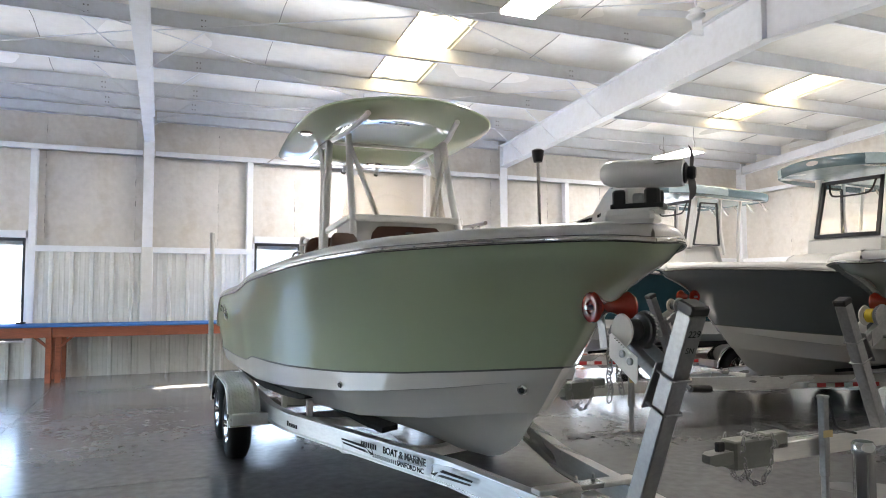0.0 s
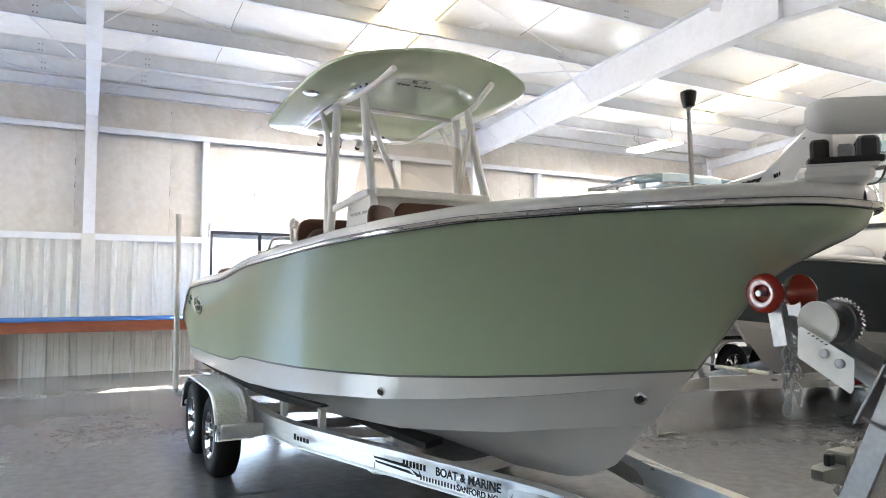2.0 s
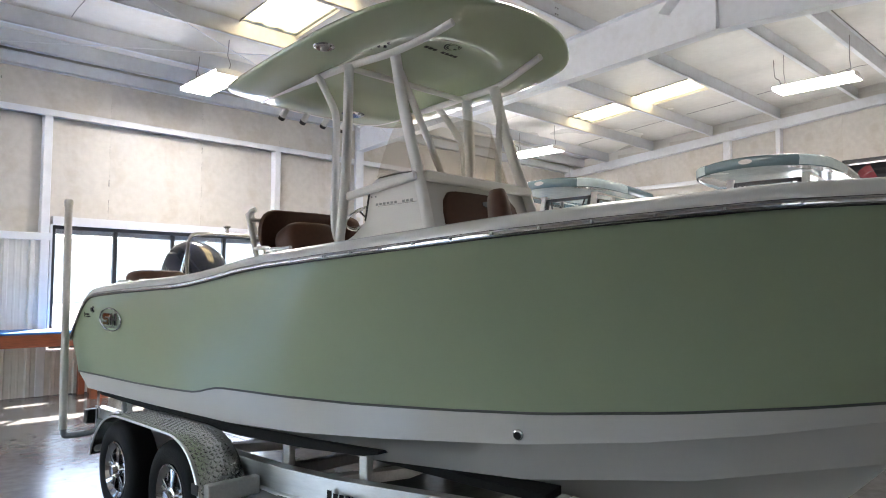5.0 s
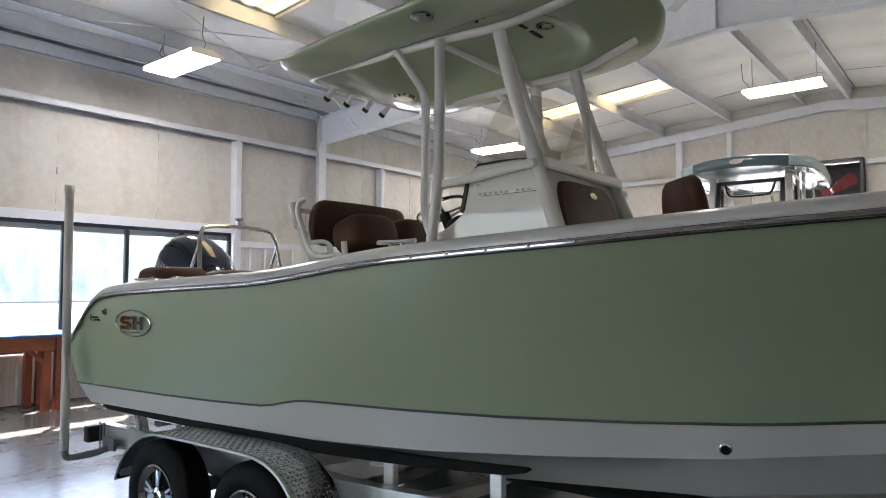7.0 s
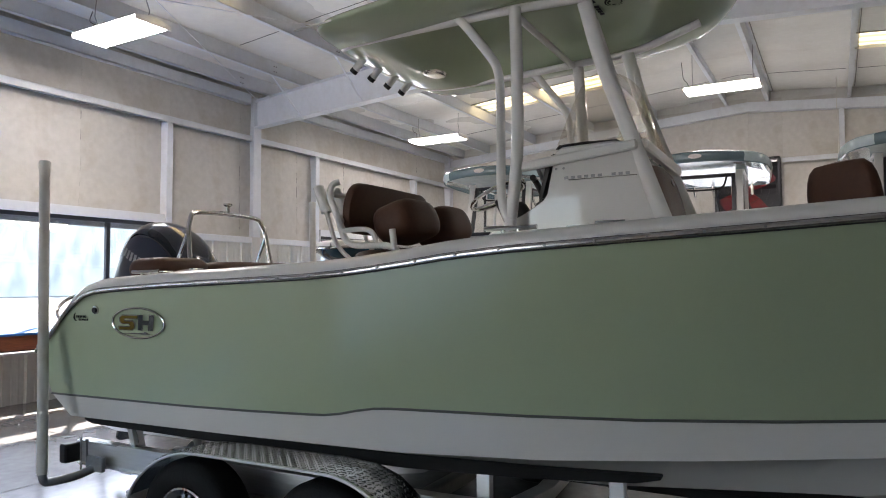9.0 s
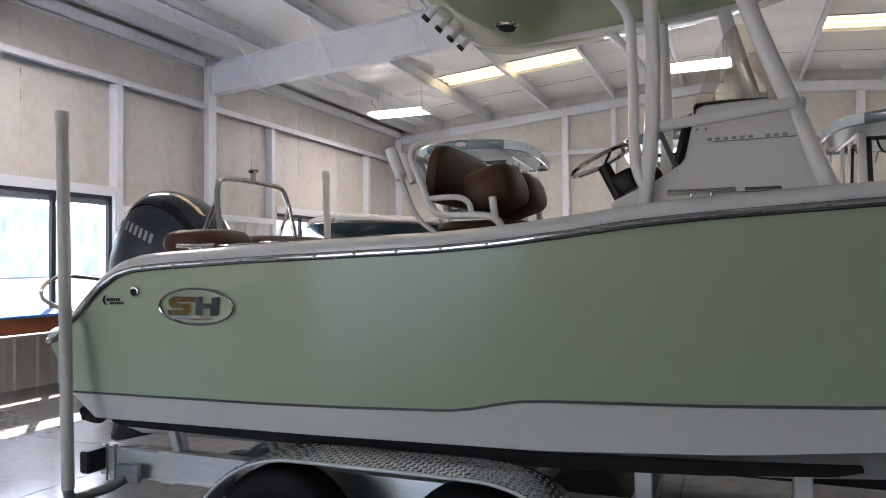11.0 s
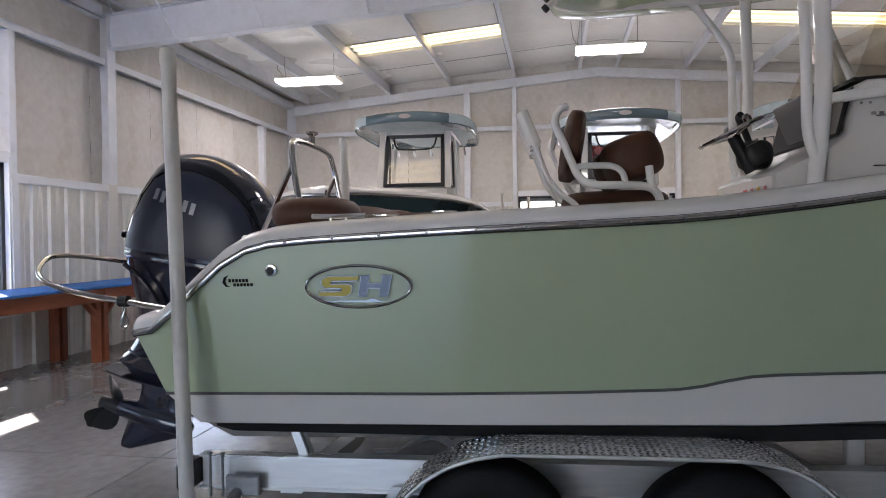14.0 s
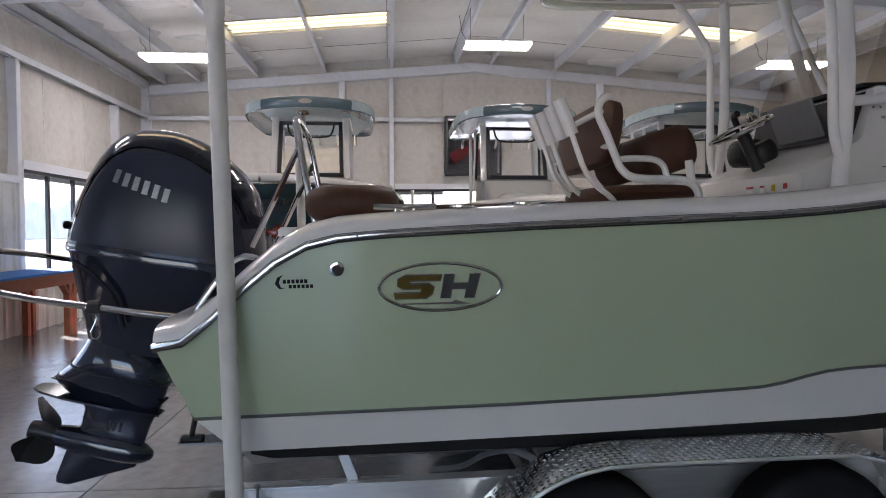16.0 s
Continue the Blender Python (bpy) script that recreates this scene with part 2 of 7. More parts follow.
# daylight haze over the woods is put in as pale, glowing colour
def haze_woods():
    m = bpy.data.materials.new("glowing_hazy_woods")
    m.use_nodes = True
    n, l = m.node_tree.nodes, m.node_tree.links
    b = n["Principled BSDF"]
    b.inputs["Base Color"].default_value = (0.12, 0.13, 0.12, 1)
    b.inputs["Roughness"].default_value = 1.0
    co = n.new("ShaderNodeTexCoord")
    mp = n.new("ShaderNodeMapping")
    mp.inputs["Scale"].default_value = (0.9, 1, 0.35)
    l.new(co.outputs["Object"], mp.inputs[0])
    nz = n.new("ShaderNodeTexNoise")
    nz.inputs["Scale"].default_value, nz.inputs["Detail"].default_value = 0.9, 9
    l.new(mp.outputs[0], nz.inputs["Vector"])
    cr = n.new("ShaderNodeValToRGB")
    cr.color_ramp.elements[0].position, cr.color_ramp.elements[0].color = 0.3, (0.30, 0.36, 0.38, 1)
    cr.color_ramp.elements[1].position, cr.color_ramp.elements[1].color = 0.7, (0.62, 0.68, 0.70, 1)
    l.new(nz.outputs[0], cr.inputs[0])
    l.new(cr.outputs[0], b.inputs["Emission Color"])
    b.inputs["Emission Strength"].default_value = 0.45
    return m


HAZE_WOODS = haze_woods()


# ---- building tools ----
def finish(name, verts, faces, mat, smooth=False, sharp=None):
    me = bpy.data.meshes.new(name)
    me.from_pydata([tuple(v) for v in verts], [], faces)
    bm = bmesh.new()
    bm.from_mesh(me)
    bmesh.ops.remove_doubles(bm, verts=bm.verts, dist=1e-5)
    bmesh.ops.recalc_face_normals(bm, faces=bm.faces)
    if smooth:
        for f in bm.faces:
            f.smooth = True
        for e in bm.edges:
            if len(e.link_faces) == 2 and e.calc_face_angle(0) > radians(sharp or 40):
                e.smooth = False
    bm.to_mesh(me)
    bm.free()
    me.materials.append(mat)
    return me


def part(name, geo, mat, parent=None, label="", smooth=False, at=None, sharp=None):
    """One mesh object under a thing or a part; geo is (verts, faces)."""
    ob = new(name, finish(name, geo[0], geo[1], mat, smooth, sharp))
    ob.parent = parent
    if at is not None:
        ob.matrix_local = at
    if label:
        tagged(ob, label)
    return ob


def thing(name, label, category, at=None, group="", kind=""):
    ob = new(name)
    ob.empty_display_size = 0.1
    if at is not None:
        ob.matrix_world = at
    return tagged(ob, label, category, group, kind)


def join(*geos):
    v, f = [], []
    for gv, gf in geos:
        o = len(v)
        v += [tuple(p) for p in gv]
        f += [tuple(i + o for i in q) for q in gf]
    return v, f


def moved(geo, m):
    return [tuple(m @ Vector(p)) for p in geo[0]], geo[1]


def box(x0, y0, z0, x1, y1, z1, c=0.0):
    """A box with its edges chamfered by c."""
    if c <= 0:
        v = [(x, y, z) for z in (z0, z1) for y in (y0, y1) for x in (x0, x1)]
        return v, [(0, 2, 3, 1), (4, 5, 7, 6), (0, 1, 5, 4), (2, 6, 7, 3), (0, 4, 6, 2), (1, 3, 7, 5)]
    c = min(c, (x1 - x0) / 2.01, (y1 - y0) / 2.01, (z1 - z0) / 2.01)
    def ring(z, i):
        return [(x0 + i + c, y0 + i, z), (x1 - i - c, y0 + i, z), (x1 - i, y0 + i + c, z), (x1 - i, y1 - i - c, z),
                (x1 - i - c, y1 - i, z), (x0 + i + c, y1 - i, z), (x0 + i, y1 - i - c, z), (x0 + i, y0 + i + c, z)]
    k = c * 0.6
    rings = [ring(z0, k), ring(z0 + c, 0), ring(z1 - c, 0), ring(z1, k)]
    v = [p for r in rings for p in r]
    f = [tuple(range(7, -1, -1)), tuple(range(24, 32))]
    for r in range(3):
        for i in range(8):
            j = (i + 1) % 8
            f.append((r * 8 + i, r * 8 + j, r * 8 + 8 + j, r * 8 + 8 + i))
    return v, f


def loft(rows, closed=False, caps=False):
    """A skin over rows of points of equal count; closed joins each row's end to its start."""
    n = len(rows[0])
    v = [tuple(p) for r in rows for p in r]
    f = []
    for r in range(len(rows) - 1):
        for i in range(n if closed else n - 1):
            j = (i + 1) % n
            f.append((r * n + i, r * n + j, (r + 1) * n + j, (r + 1) * n + i))
    if caps:
        f.append(tuple(range(n - 1, -1, -1)))
        f.append(tuple((len(rows) - 1) * n + i for i in range(n)))
    return v, f


def smooth_path(points, steps=6):
    """Catmull-Rom through the points."""
    p = [Vector(q) for q in points]
    p = [2 * p[0] - p[1]] + p + [2 * p[-1] - p[-2]]
    out = []
    for i in range(1, len(p) - 2):
        a, b, c, d = p[i - 1:i + 3]
        for s in range(steps):
            t = s / steps
            out.append(0.5 * (2 * b + (c - a) * t + (2 * a - 5 * b + 4 * c - d) * t * t + (3 * b - a - 3 * c + d) * t ** 3))
    out.append(p[-2])
    return out


def tube(points, r, n=10, loop=False, flat=1.0, caps=True):
    """A round bar swept along points."""
    p = [Vector(q) for q in points]
    rows = []
    up = Vector((0, 0, 1))
    last = None
    for i in range(len(p)):
        a = p[(i - 1) % len(p)] if (loop or i) else p[0]
        b = p[(i + 1) % len(p)] if (loop or i < len(p) - 1) else p[-1]
        d = (b - a).normalized()
        if last is None:
            s = d.cross(up)
            if s.length < 0.05:
                s = d.cross(Vector((1, 0, 0)))
        else:
            s = last - d * last.dot(d)
        s.normalize()
        last = s
        u = s.cross(d)
        rows.append([p[i] + s * (r * math.cos(2 * math.pi * k / n)) + u * (r * flat * math.sin(2 * math.pi * k / n)) for k in range(n)])
    if loop:
        rows.append(rows[0])
    return loft(rows, closed=True, caps=caps and not loop)


def bar(a, b, r, n=10):
    return tube([a, b], r, n)


def lathe(profile, n=24, m=None, caps=True):
    """Profile of (radius, height) turned about z, then laid by m."""
    rows = [[(r * math.cos(2 * math.pi * k / n), r * math.sin(2 * math.pi * k / n), z) for k in range(n)] for r, z in profile]
    g = loft(rows, closed=True, caps=caps)
    return moved(g, m) if m else g


def rect_bar(a, b, w, h, c=0.006, up=(0, 0, 1)):
    """A rectangular bar from a to b, w wide and h high."""
    a, b = Vector(a), Vector(b)
    d = (b - a)
    y = d.normalized()
    x = y.cross(Vector(up)).normalized()
    z = x.cross(y)
    m = Matrix((( x.x, y.x, z.x, a.x), (x.y, y.y, z.y, a.y), (x.z, y.z, z.z, a.z), (0, 0, 0, 1)))
    return moved(box(-w / 2, 0, -h / 2, w / 2, d.length, h / 2, c), m)


def pillow(x0, y0, z0, x1, y1, z1, puff=0.3, n=20, rows=9, power=3.5):
    """A stuffed cushion filling the box."""
    cx, cy = (x0 + x1) / 2, (y0 + y1) / 2
    out = []
    for i in range(rows):
        a = -math.pi / 2 + math.pi * i / (rows - 1)
        k = max(0.0, math.cos(a)) ** puff
        z = (z0 + z1) / 2 + (z1 - z0) / 2 * math.sin(a)
        row = []
        for j in range(n):
            t = 2 * math.pi * j / n
            c, s = math.cos(t), math.sin(t)
            q = (abs(c) ** power + abs(s) ** power) ** (-1 / power)
            row.append((cx + (x1 - x0) / 2 * k * q * c, cy + (y1 - y0) / 2 * k * q * s, z))
        out.append(row)
    return loft(out, closed=True)


def curve_at(table, s):
    """Smooth reading of a table of rows (s, values...)."""
    ks = [r[0] for r in table]
    return [float(np.interp(s, ks, [r[i] for r in table])) for i in range(1, len(table[0]))]


def flat_shape(points, z0, z1):
    """A plate of an outline in x, y between two heights."""
    n = len(points)
    v = [(x, y, z0) for x, y in points] + [(x, y, z1) for x, y in points]
    f = [tuple(range(n - 1, -1, -1)), tuple(range(n, 2 * n))]
    f += [(i, (i + 1) % n, n + (i + 1) % n, n + i) for i in range(n)]
    return v, f


def lettering(name, text, size, mat, parent, at, depth=0.0015, label="", shear=0.0, bold=0.0):
    cu = bpy.data.curves.new(name, "FONT")
    cu.body, cu.size, cu.extrude, cu.align_x, cu.shear = text, size, depth, "CENTER", shear
    cu.offset = bold
    tmp = bpy.data.objects.new(name, cu)
    scene.collection.objects.link(tmp)
    me = bpy.data.meshes.new_from_object(tmp.evaluated_get(bpy.context.evaluated_depsgraph_get()))
    bpy.data.objects.remove(tmp)
    bpy.data.curves.remove(cu)
    me.materials.clear()
    me.materials.append(mat)
    ob = new(name, me)
    ob.parent = parent
    ob.matrix_local = at
    if label:
        tagged(ob, label)
    return ob


# ---- the building ----
RIDGE_Y, N_FACE, N_SKIN, S_SKIN = 6.44, 14.05, 14.26, -1.38
E_FACE, E_SKIN, W_SKIN = 14.90, 15.10, -7.85
FRAMES_X = (-0.02, 7.60)
PURLIN_DEEP = 0.26


def purlin_low(y):
    return 5.57 - abs(y - RIDGE_Y) / 12


# floor of cast slabs between saw cuts
floor = thing("floor", "grey sealed concrete floor with saw-cut joints", "floor", kind="structure")
part("joint_filler", box(W_SKIN - 0.2, S_SKIN - 0.2, -0.2, E_SKIN + 0.2, N_SKIN + 0.2, -0.008), JOINT, floor)
cut_x = [-8.1, -5.43, -1.36, 2.71, 6.78, 10.85, 15.4]
cut_y = [-1.5, 2.16, 6.23, 10.3, 14.5]
for i in range(len(cut_x) - 1):
    for j in range(len(cut_y) - 1):
        part("slab", box(cut_x[i] + 0.004, cut_y[j] + 0.004, -0.15, cut_x[i + 1] - 0.004, cut_y[j + 1] - 0.004, 0.0, 0.003), CONCRETE, floor)


def ribbed_sheet(width, z0, z1, depth=0.036):
    """Roll-formed cladding: raised ribs with low flutes between, in x and z; the face is toward -y."""
    xs = [(0, 0)]
    pitch = width / 3
    for k in range(3):
        o = k * pitch
        xs += [(o + pitch * 0.10, 0), (o + pitch * 0.16, -depth), (o + pitch * 0.30, -depth), (o + pitch * 0.36, 0),
               (o + pitch * 0.55, 0), (o + pitch * 0.57, -0.005), (o + pitch * 0.63, -0.005), (o + pitch * 0.65, 0),
               (o + pitch * 0.80, 0), (o + pitch * 0.82, -0.005), (o + pitch * 0.88, -0.005), (o + pitch * 0.90, 0)]
    xs.append((width, 0))
    return loft([[(x, y, z0) for x, y in xs], [(x, y, z1) for x, y in xs]])


def quilt(width, z0, z1, bulge=0.035, n=7):
    """A hung sheet of faced insulation that bellies between its fixings; face toward -y."""
    rows = []
    for j in range(n):
        v = j / (n - 1)
        rows.append([(width * i / (n - 1), -bulge * (math.sin(math.pi * i / (n - 1)) ** 0.6) * (math.sin(math.pi * v) ** 0.6) +
                      0.006 * noise.noise((i * 0.9 + width * 7, v * 5, z0)), z0 + (z1 - z0) * v) for i in range(n)])
    return loft(rows)


def pieces(mesh_geo, name, mat, parent, places):
    me = finish(name, mesh_geo[0], mesh_geo[1], mat, True, 30)
    for m in places:
        ob = new(name, me)
        ob.parent = parent
        ob.matrix_local = m


WINDOW_LOW, WINDOW_HIGH = 0.68, 2.53
wall_n = thing("wall_north", "white metal building side wall with ribbed wainscot", "wall", kind="structure")
windows_n = [(-5.69, -2.03), (1.97, 5.63), (9.43, 13.07)]
edges = [W_SKIN] + [e for w in windows_n for e in w] + [E_SKIN]
solid = [(edges[i], edges[i + 1]) for i in range(0, len(edges), 2)]
outer = [box(a, N_SKIN, -0.1, b, N_SKIN + 0.12, 5.35) for a, b in solid]
for a, b in windows_n:
    outer += [box(a, N_SKIN, -0.1, b, N_SKIN + 0.12, WINDOW_LOW), box(a, N_SKIN, WINDOW_HIGH, b, N_SKIN + 0.12, 5.35)]
part("cladding", join(*outer), PANEL, wall_n)

# ribbed wainscot sheets up to the lower girt
def wainscot(a, b, z1, turn=Matrix(), parent=wall_n):
    n = max(1, round((b - a) / 0.914))
    w = (b - a) / n
    pieces(ribbed_sheet(w, 0.0, z1), "wainscot_sheet", PANEL, parent, [turn @ Matrix.Translation((a + w * i, N_FACE + 0.032, 0)) for i in range(n)])

for a, b in solid:
    wainscot(a, b, 2.29)
for a, b in windows_n:
    wainscot(a, b, WINDOW_LOW - 0.02)
    part("window_return", join(box(a, N_FACE, WINDOW_LOW - 0.03, b, N_SKIN, WINDOW_LOW), box(a, N_FACE, WINDOW_HIGH, b, N_SKIN, WINDOW_HIGH + 0.13),
                               box(a - 0.03, N_FACE, WINDOW_LOW, a, N_SKIN, WINDOW_HIGH), box(b, N_FACE, WINDOW_LOW, b + 0.03, N_SKIN, WINDOW_HIGH)), TRIM, wall_n)
for a, b in solid:
    part("wainscot_cap", box(a + 0.03, N_FACE - 0.012, 2.29, b - 0.03, N_SKIN - 0.01, 2.40, 0.006), TRIM, wall_n)

# hung insulation above
def seam_tears(seed, z0, z1, amount=1.0):
    """Broken, uneven gaps along a seam of the facing; face toward -y."""
    rng = random.Random(round(seed * 100))
    geo, z = [], z0 + rng.uniform(0, 0.2)
    while z < z1 - 0.05:
        h = rng.uniform(0.03, 0.22)
        w = rng.choice((0.002, 0.003, 0.004, 0.008)) * amount ** 0.5
        x = rng.uniform(-0.004, 0.004)
        n = max(2, int(h / 0.025))
        geo.append(loft([[(x - w * rng.uniform(0.2, 1), -0.001, z + h * k / n), (x + w * rng.uniform(0.2, 1), -0.001, z + h * k / n)] for k in range(n + 1)]))
        z += h + rng.uniform(0.01, 0.30) / amount
    return join(*geo)


posts_n = [-5.78, -1.94, 1.87, 5.72, 9.34, 13.15]
cuts = sorted([W_SKIN, E_SKIN] + [x for x in np.arange(W_SKIN + 1.52, E_SKIN - 0.5, 1.52)])
for i in range(len(cuts) - 1):
    w = cuts[i + 1] - cuts[i]
    for z0, z1, nm in ((2.40, 4.17, "insulation_sheet"), (4.25, 5.12, "insulation_sheet")):
        part(nm, quilt(w, z0, z1), VINYL, wall_n, smooth=True, at=Matrix.Translation((cuts[i], N_SKIN - 0.04, 0)))
    part("seam_tear", seam_tears(cuts[i], 2.45, 4.15), PINSTRIPE, wall_n, at=Matrix.Translation((cuts[i], N_SKIN - 0.046, 0)))
    part("seam_tear", seam_tears(cuts[i] + 7, 4.3, 4.8, 0.4), PINSTRIPE, wall_n, at=Matrix.Translation((cuts[i], N_SKIN - 0.046, 0)))


girt_spans = [(W_SKIN, FRAMES_X[0] - 0.115), (FRAMES_X[0] + 0.115, FRAMES_X[1] - 0.115), (FRAMES_X[1] + 0.115, E_FACE)]
for a, b in girt_spans:
    part("girt", join(box(a, N_FACE, 4.16, b, N_FACE + 0.014, 4.26), box(a, N_FACE, 4.25, b, N_SKIN - 0.03, 4.262), box(a, N_FACE, 4.16, b, N_FACE + 0.06, 4.17)), STEEL_WHITE, wall_n)
    part("eave_strut", join(box(a, N_FACE + 0.02, 4.86, b, N_FACE + 0.035, 5.04), box(a, N_FACE + 0.02, 4.86, b, N_SKIN - 0.03, 4.872)), STEEL_WHITE, wall_n)
for x in posts_n:
    part("jamb_post", box(x - 0.058, N_FACE + 0.004, 2.40, x + 0.058, N_SKIN - 0.03, 4.17, 0.008), STEEL_WHITE, wall_n)
    part("jamb_trim", box(x - 0.058, N_FACE - 0.010, 0.0, x + 0.058, N_FACE + 0.04, 2.41, 0.006), TRIM, wall_n)

# windows with dark frames
def window(a, b, at=Matrix(), number=1):
    w = thing("window_%d" % number, "dark bronze framed four-pane ribbon window", "window", at, kind="structure")
    y0, y1 = N_FACE + 0.07, N_FACE + 0.13
    part("frame", join(box(a, y0, WINDOW_LOW, b, y1, WINDOW_LOW + 0.055), box(a, y0, WINDOW_HIGH - 0.055, b, y1, WINDOW_HIGH),
                       box(a, y0, WINDOW_LOW, a + 0.055, y1, WINDOW_HIGH), box(b - 0.055, y0, WINDOW_LOW, b, y1, WINDOW_HIGH)), DARK_FRAME, w)
    step = (b - a) / 4
    for k in range(1, 4):
        part("mullion", box(a + step * k - 0.032, y0 - 0.004, WINDOW_LOW + 0.056, a + step * k + 0.032, y1 - 0.002, WINDOW_HIGH - 0.056, 0.006), DARK_FRAME, w)
    for k in range(4):
        g = part("pane", box(a + step * k + 0.03, y0 + 0.025, WINDOW_LOW + 0.05, a + step * (k + 1) - 0.03, y0 + 0.031, WINDOW_HIGH - 0.05), WINDOW_GLASS, w)
        g.visible_shadow = False
    part("sill", box(a - 0.04, N_FACE - 0.05, WINDOW_LOW - 0.035, b + 0.04, y0, WINDOW_LOW - 0.002, 0.005), TRIM, w)
    return w


for k, (a, b) in enumerate(windows_n):
    window(a, b, number=k + 1)

# gable end, x to the east
wall_e = thing("wall_east", "white metal building gable end wall", "wall", kind="structure")
GW = (4.70, 8.36)
FAN = (5.80, 7.14, 2.86, 4.27)
def gable_slab(x0, x1):
    def q(ya, yb, za, zb):
        return box(x0, ya, za, x1, yb, zb)
    def top(ya, yb, z):
        rows = [[(x, y, z if k == 0 else purlin_low(y) + 0.3) for y in (ya, yb)] for x in (x0, x1) for k in (0, 1)]
        v = [p for r in rows for p in r]
        return v, [(0, 1, 3, 2), (4, 6, 7, 5), (0, 2, 6, 4), (1, 5, 7, 3), (2, 3, 7, 6), (0, 4, 5, 1)]
    return join(q(S_SKIN, GW[0], -0.1, 4.4), q(GW[1], N_SKIN + 0.12, -0.1, 4.4), q(*GW, -0.1, WINDOW_LOW), q(GW[0], FAN[0], WINDOW_HIGH, 4.4), q(FAN[1], GW[1], WINDOW_HIGH, 4.4),
                q(FAN[0], FAN[1], WINDOW_HIGH, FAN[2]), q(FAN[0], FAN[1], FAN[3], 4.4), top(S_SKIN, RIDGE_Y, 4.4), top(RIDGE_Y, N_SKIN + 0.12, 4.4))
part("cladding", gable_slab(E_SKIN, E_SKIN + 0.12), PANEL, wall_e)
TURN_E = Matrix(((0, 1, 0, E_FACE - N_FACE), (-1, 0, 0, 0), (0, 0, 1, 0), (0, 0, 0, 1)))
# along the gable, the wall's own x runs to -y
for a, b in ((-N_SKIN, -GW[1]), (-GW[0], -S_SKIN)):
    wainscot(a, b, 2.29, TURN_E, wall_e)
    part("wainscot_cap", box(E_FACE - 0.012, -b + 0.03, 2.29, E_SKIN - 0.01, -a - 0.03, 2.40, 0.006), TRIM, wall_e)
wainscot(-GW[1], -GW[0], WINDOW_LOW - 0.02, TURN_E, wall_e)
window(-GW[1], -GW[0], TURN_E, 4)
part("window_head", box(E_FACE, GW[0], WINDOW_HIGH, E_SKIN, GW[1], WINDOW_HIGH + 0.13), TRIM, wall_e)
for y0, y1 in ((S_SKIN, 0.4), (0.4, 1.9), (1.9, 3.34), (3.34, 4.69), (4.69, FAN[0] - 0.05), (FAN[1] + 0.05, 8.43), (8.43, 9.59), (9.59, 11.1), (11.1, 12.6), (12.6, N_SKIN)):
    for z0, z1 in ((2.40, 4.14), (4.24, None)):
        zt = z1 or min(purlin_low(y0), purlin_low(y1)) + 0.12
        part("insulation_sheet", quilt(y1 - y0, z0, zt), VINYL, wall_e, smooth=True, at=TURN_E @ Matrix.Translation((-y1, N_FACE + 0.16, 0)))
    part("seam_tear", seam_tears(y0 + 40, 2.45, 4.1), PINSTRIPE, wall_e, at=TURN_E @ Matrix.Translation((-y0, N_FACE + 0.153, 0)))
for y0, y1 in ((FAN[0] - 0.05, RIDGE_Y), (RIDGE_Y, FAN[1] + 0.05)):
    part("insulation_sheet", quilt(y1 - y0, FAN[3] + 0.02, purlin_low(y0) + 0.1), VINYL, wall_e, smooth=True, at=TURN_E @ Matrix.Translation((-y1, N_FACE + 0.16, 0)))
for y0, y1 in ((S_SKIN, FAN[0] - 0.04), (FAN[1] + 0.04, N_FACE)):
    part("girt", join(box(E_FACE, y0, 4.14, E_FACE + 0.014, y1, 4.24), box(E_FACE, y0, 4.228, E_SKIN - 0.03, y1, 4.24)), STEEL_WHITE, wall_e)
for y, w in ((9.59, 0.075), (8.43, 0.05), (4.62, 0.05), (3.34, 0.075)):
    part("gable_post", box(E_FACE - 0.01, y - w, 2.40, E_SKIN - 0.03, y + w, purlin_low(y) - 0.2, 0.008), STEEL_WHITE, wall_e)
    part("jamb_trim", box(E_FACE - 0.014, y - w, 0.0, E_FACE + 0.04, y + w, 2.41, 0.006), TRIM, wall_e)
part("corner_post", box(E_FACE - 0.02, N_FACE - 0.02, 0, E_SKIN - 0.02, N_SKIN - 0.02, 5.0, 0.01), STEEL_WHITE, wall_e)

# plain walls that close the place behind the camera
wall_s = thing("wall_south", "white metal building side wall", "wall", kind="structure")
# unseen window, added to bring daylight onto the bow
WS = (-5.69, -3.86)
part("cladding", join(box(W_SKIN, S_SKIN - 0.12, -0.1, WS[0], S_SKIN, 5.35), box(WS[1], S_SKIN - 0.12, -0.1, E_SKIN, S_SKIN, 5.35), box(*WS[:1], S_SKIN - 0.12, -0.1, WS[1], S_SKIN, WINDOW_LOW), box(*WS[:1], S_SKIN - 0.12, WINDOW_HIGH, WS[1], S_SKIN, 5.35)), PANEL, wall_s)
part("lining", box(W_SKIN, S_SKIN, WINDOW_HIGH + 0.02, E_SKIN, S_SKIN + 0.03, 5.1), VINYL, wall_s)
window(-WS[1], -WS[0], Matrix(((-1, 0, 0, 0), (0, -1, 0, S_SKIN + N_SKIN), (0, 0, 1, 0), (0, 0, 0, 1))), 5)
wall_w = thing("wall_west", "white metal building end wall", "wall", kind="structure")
# unseen wall opening, added as a daylight source for the starboard side
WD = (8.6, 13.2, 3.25)
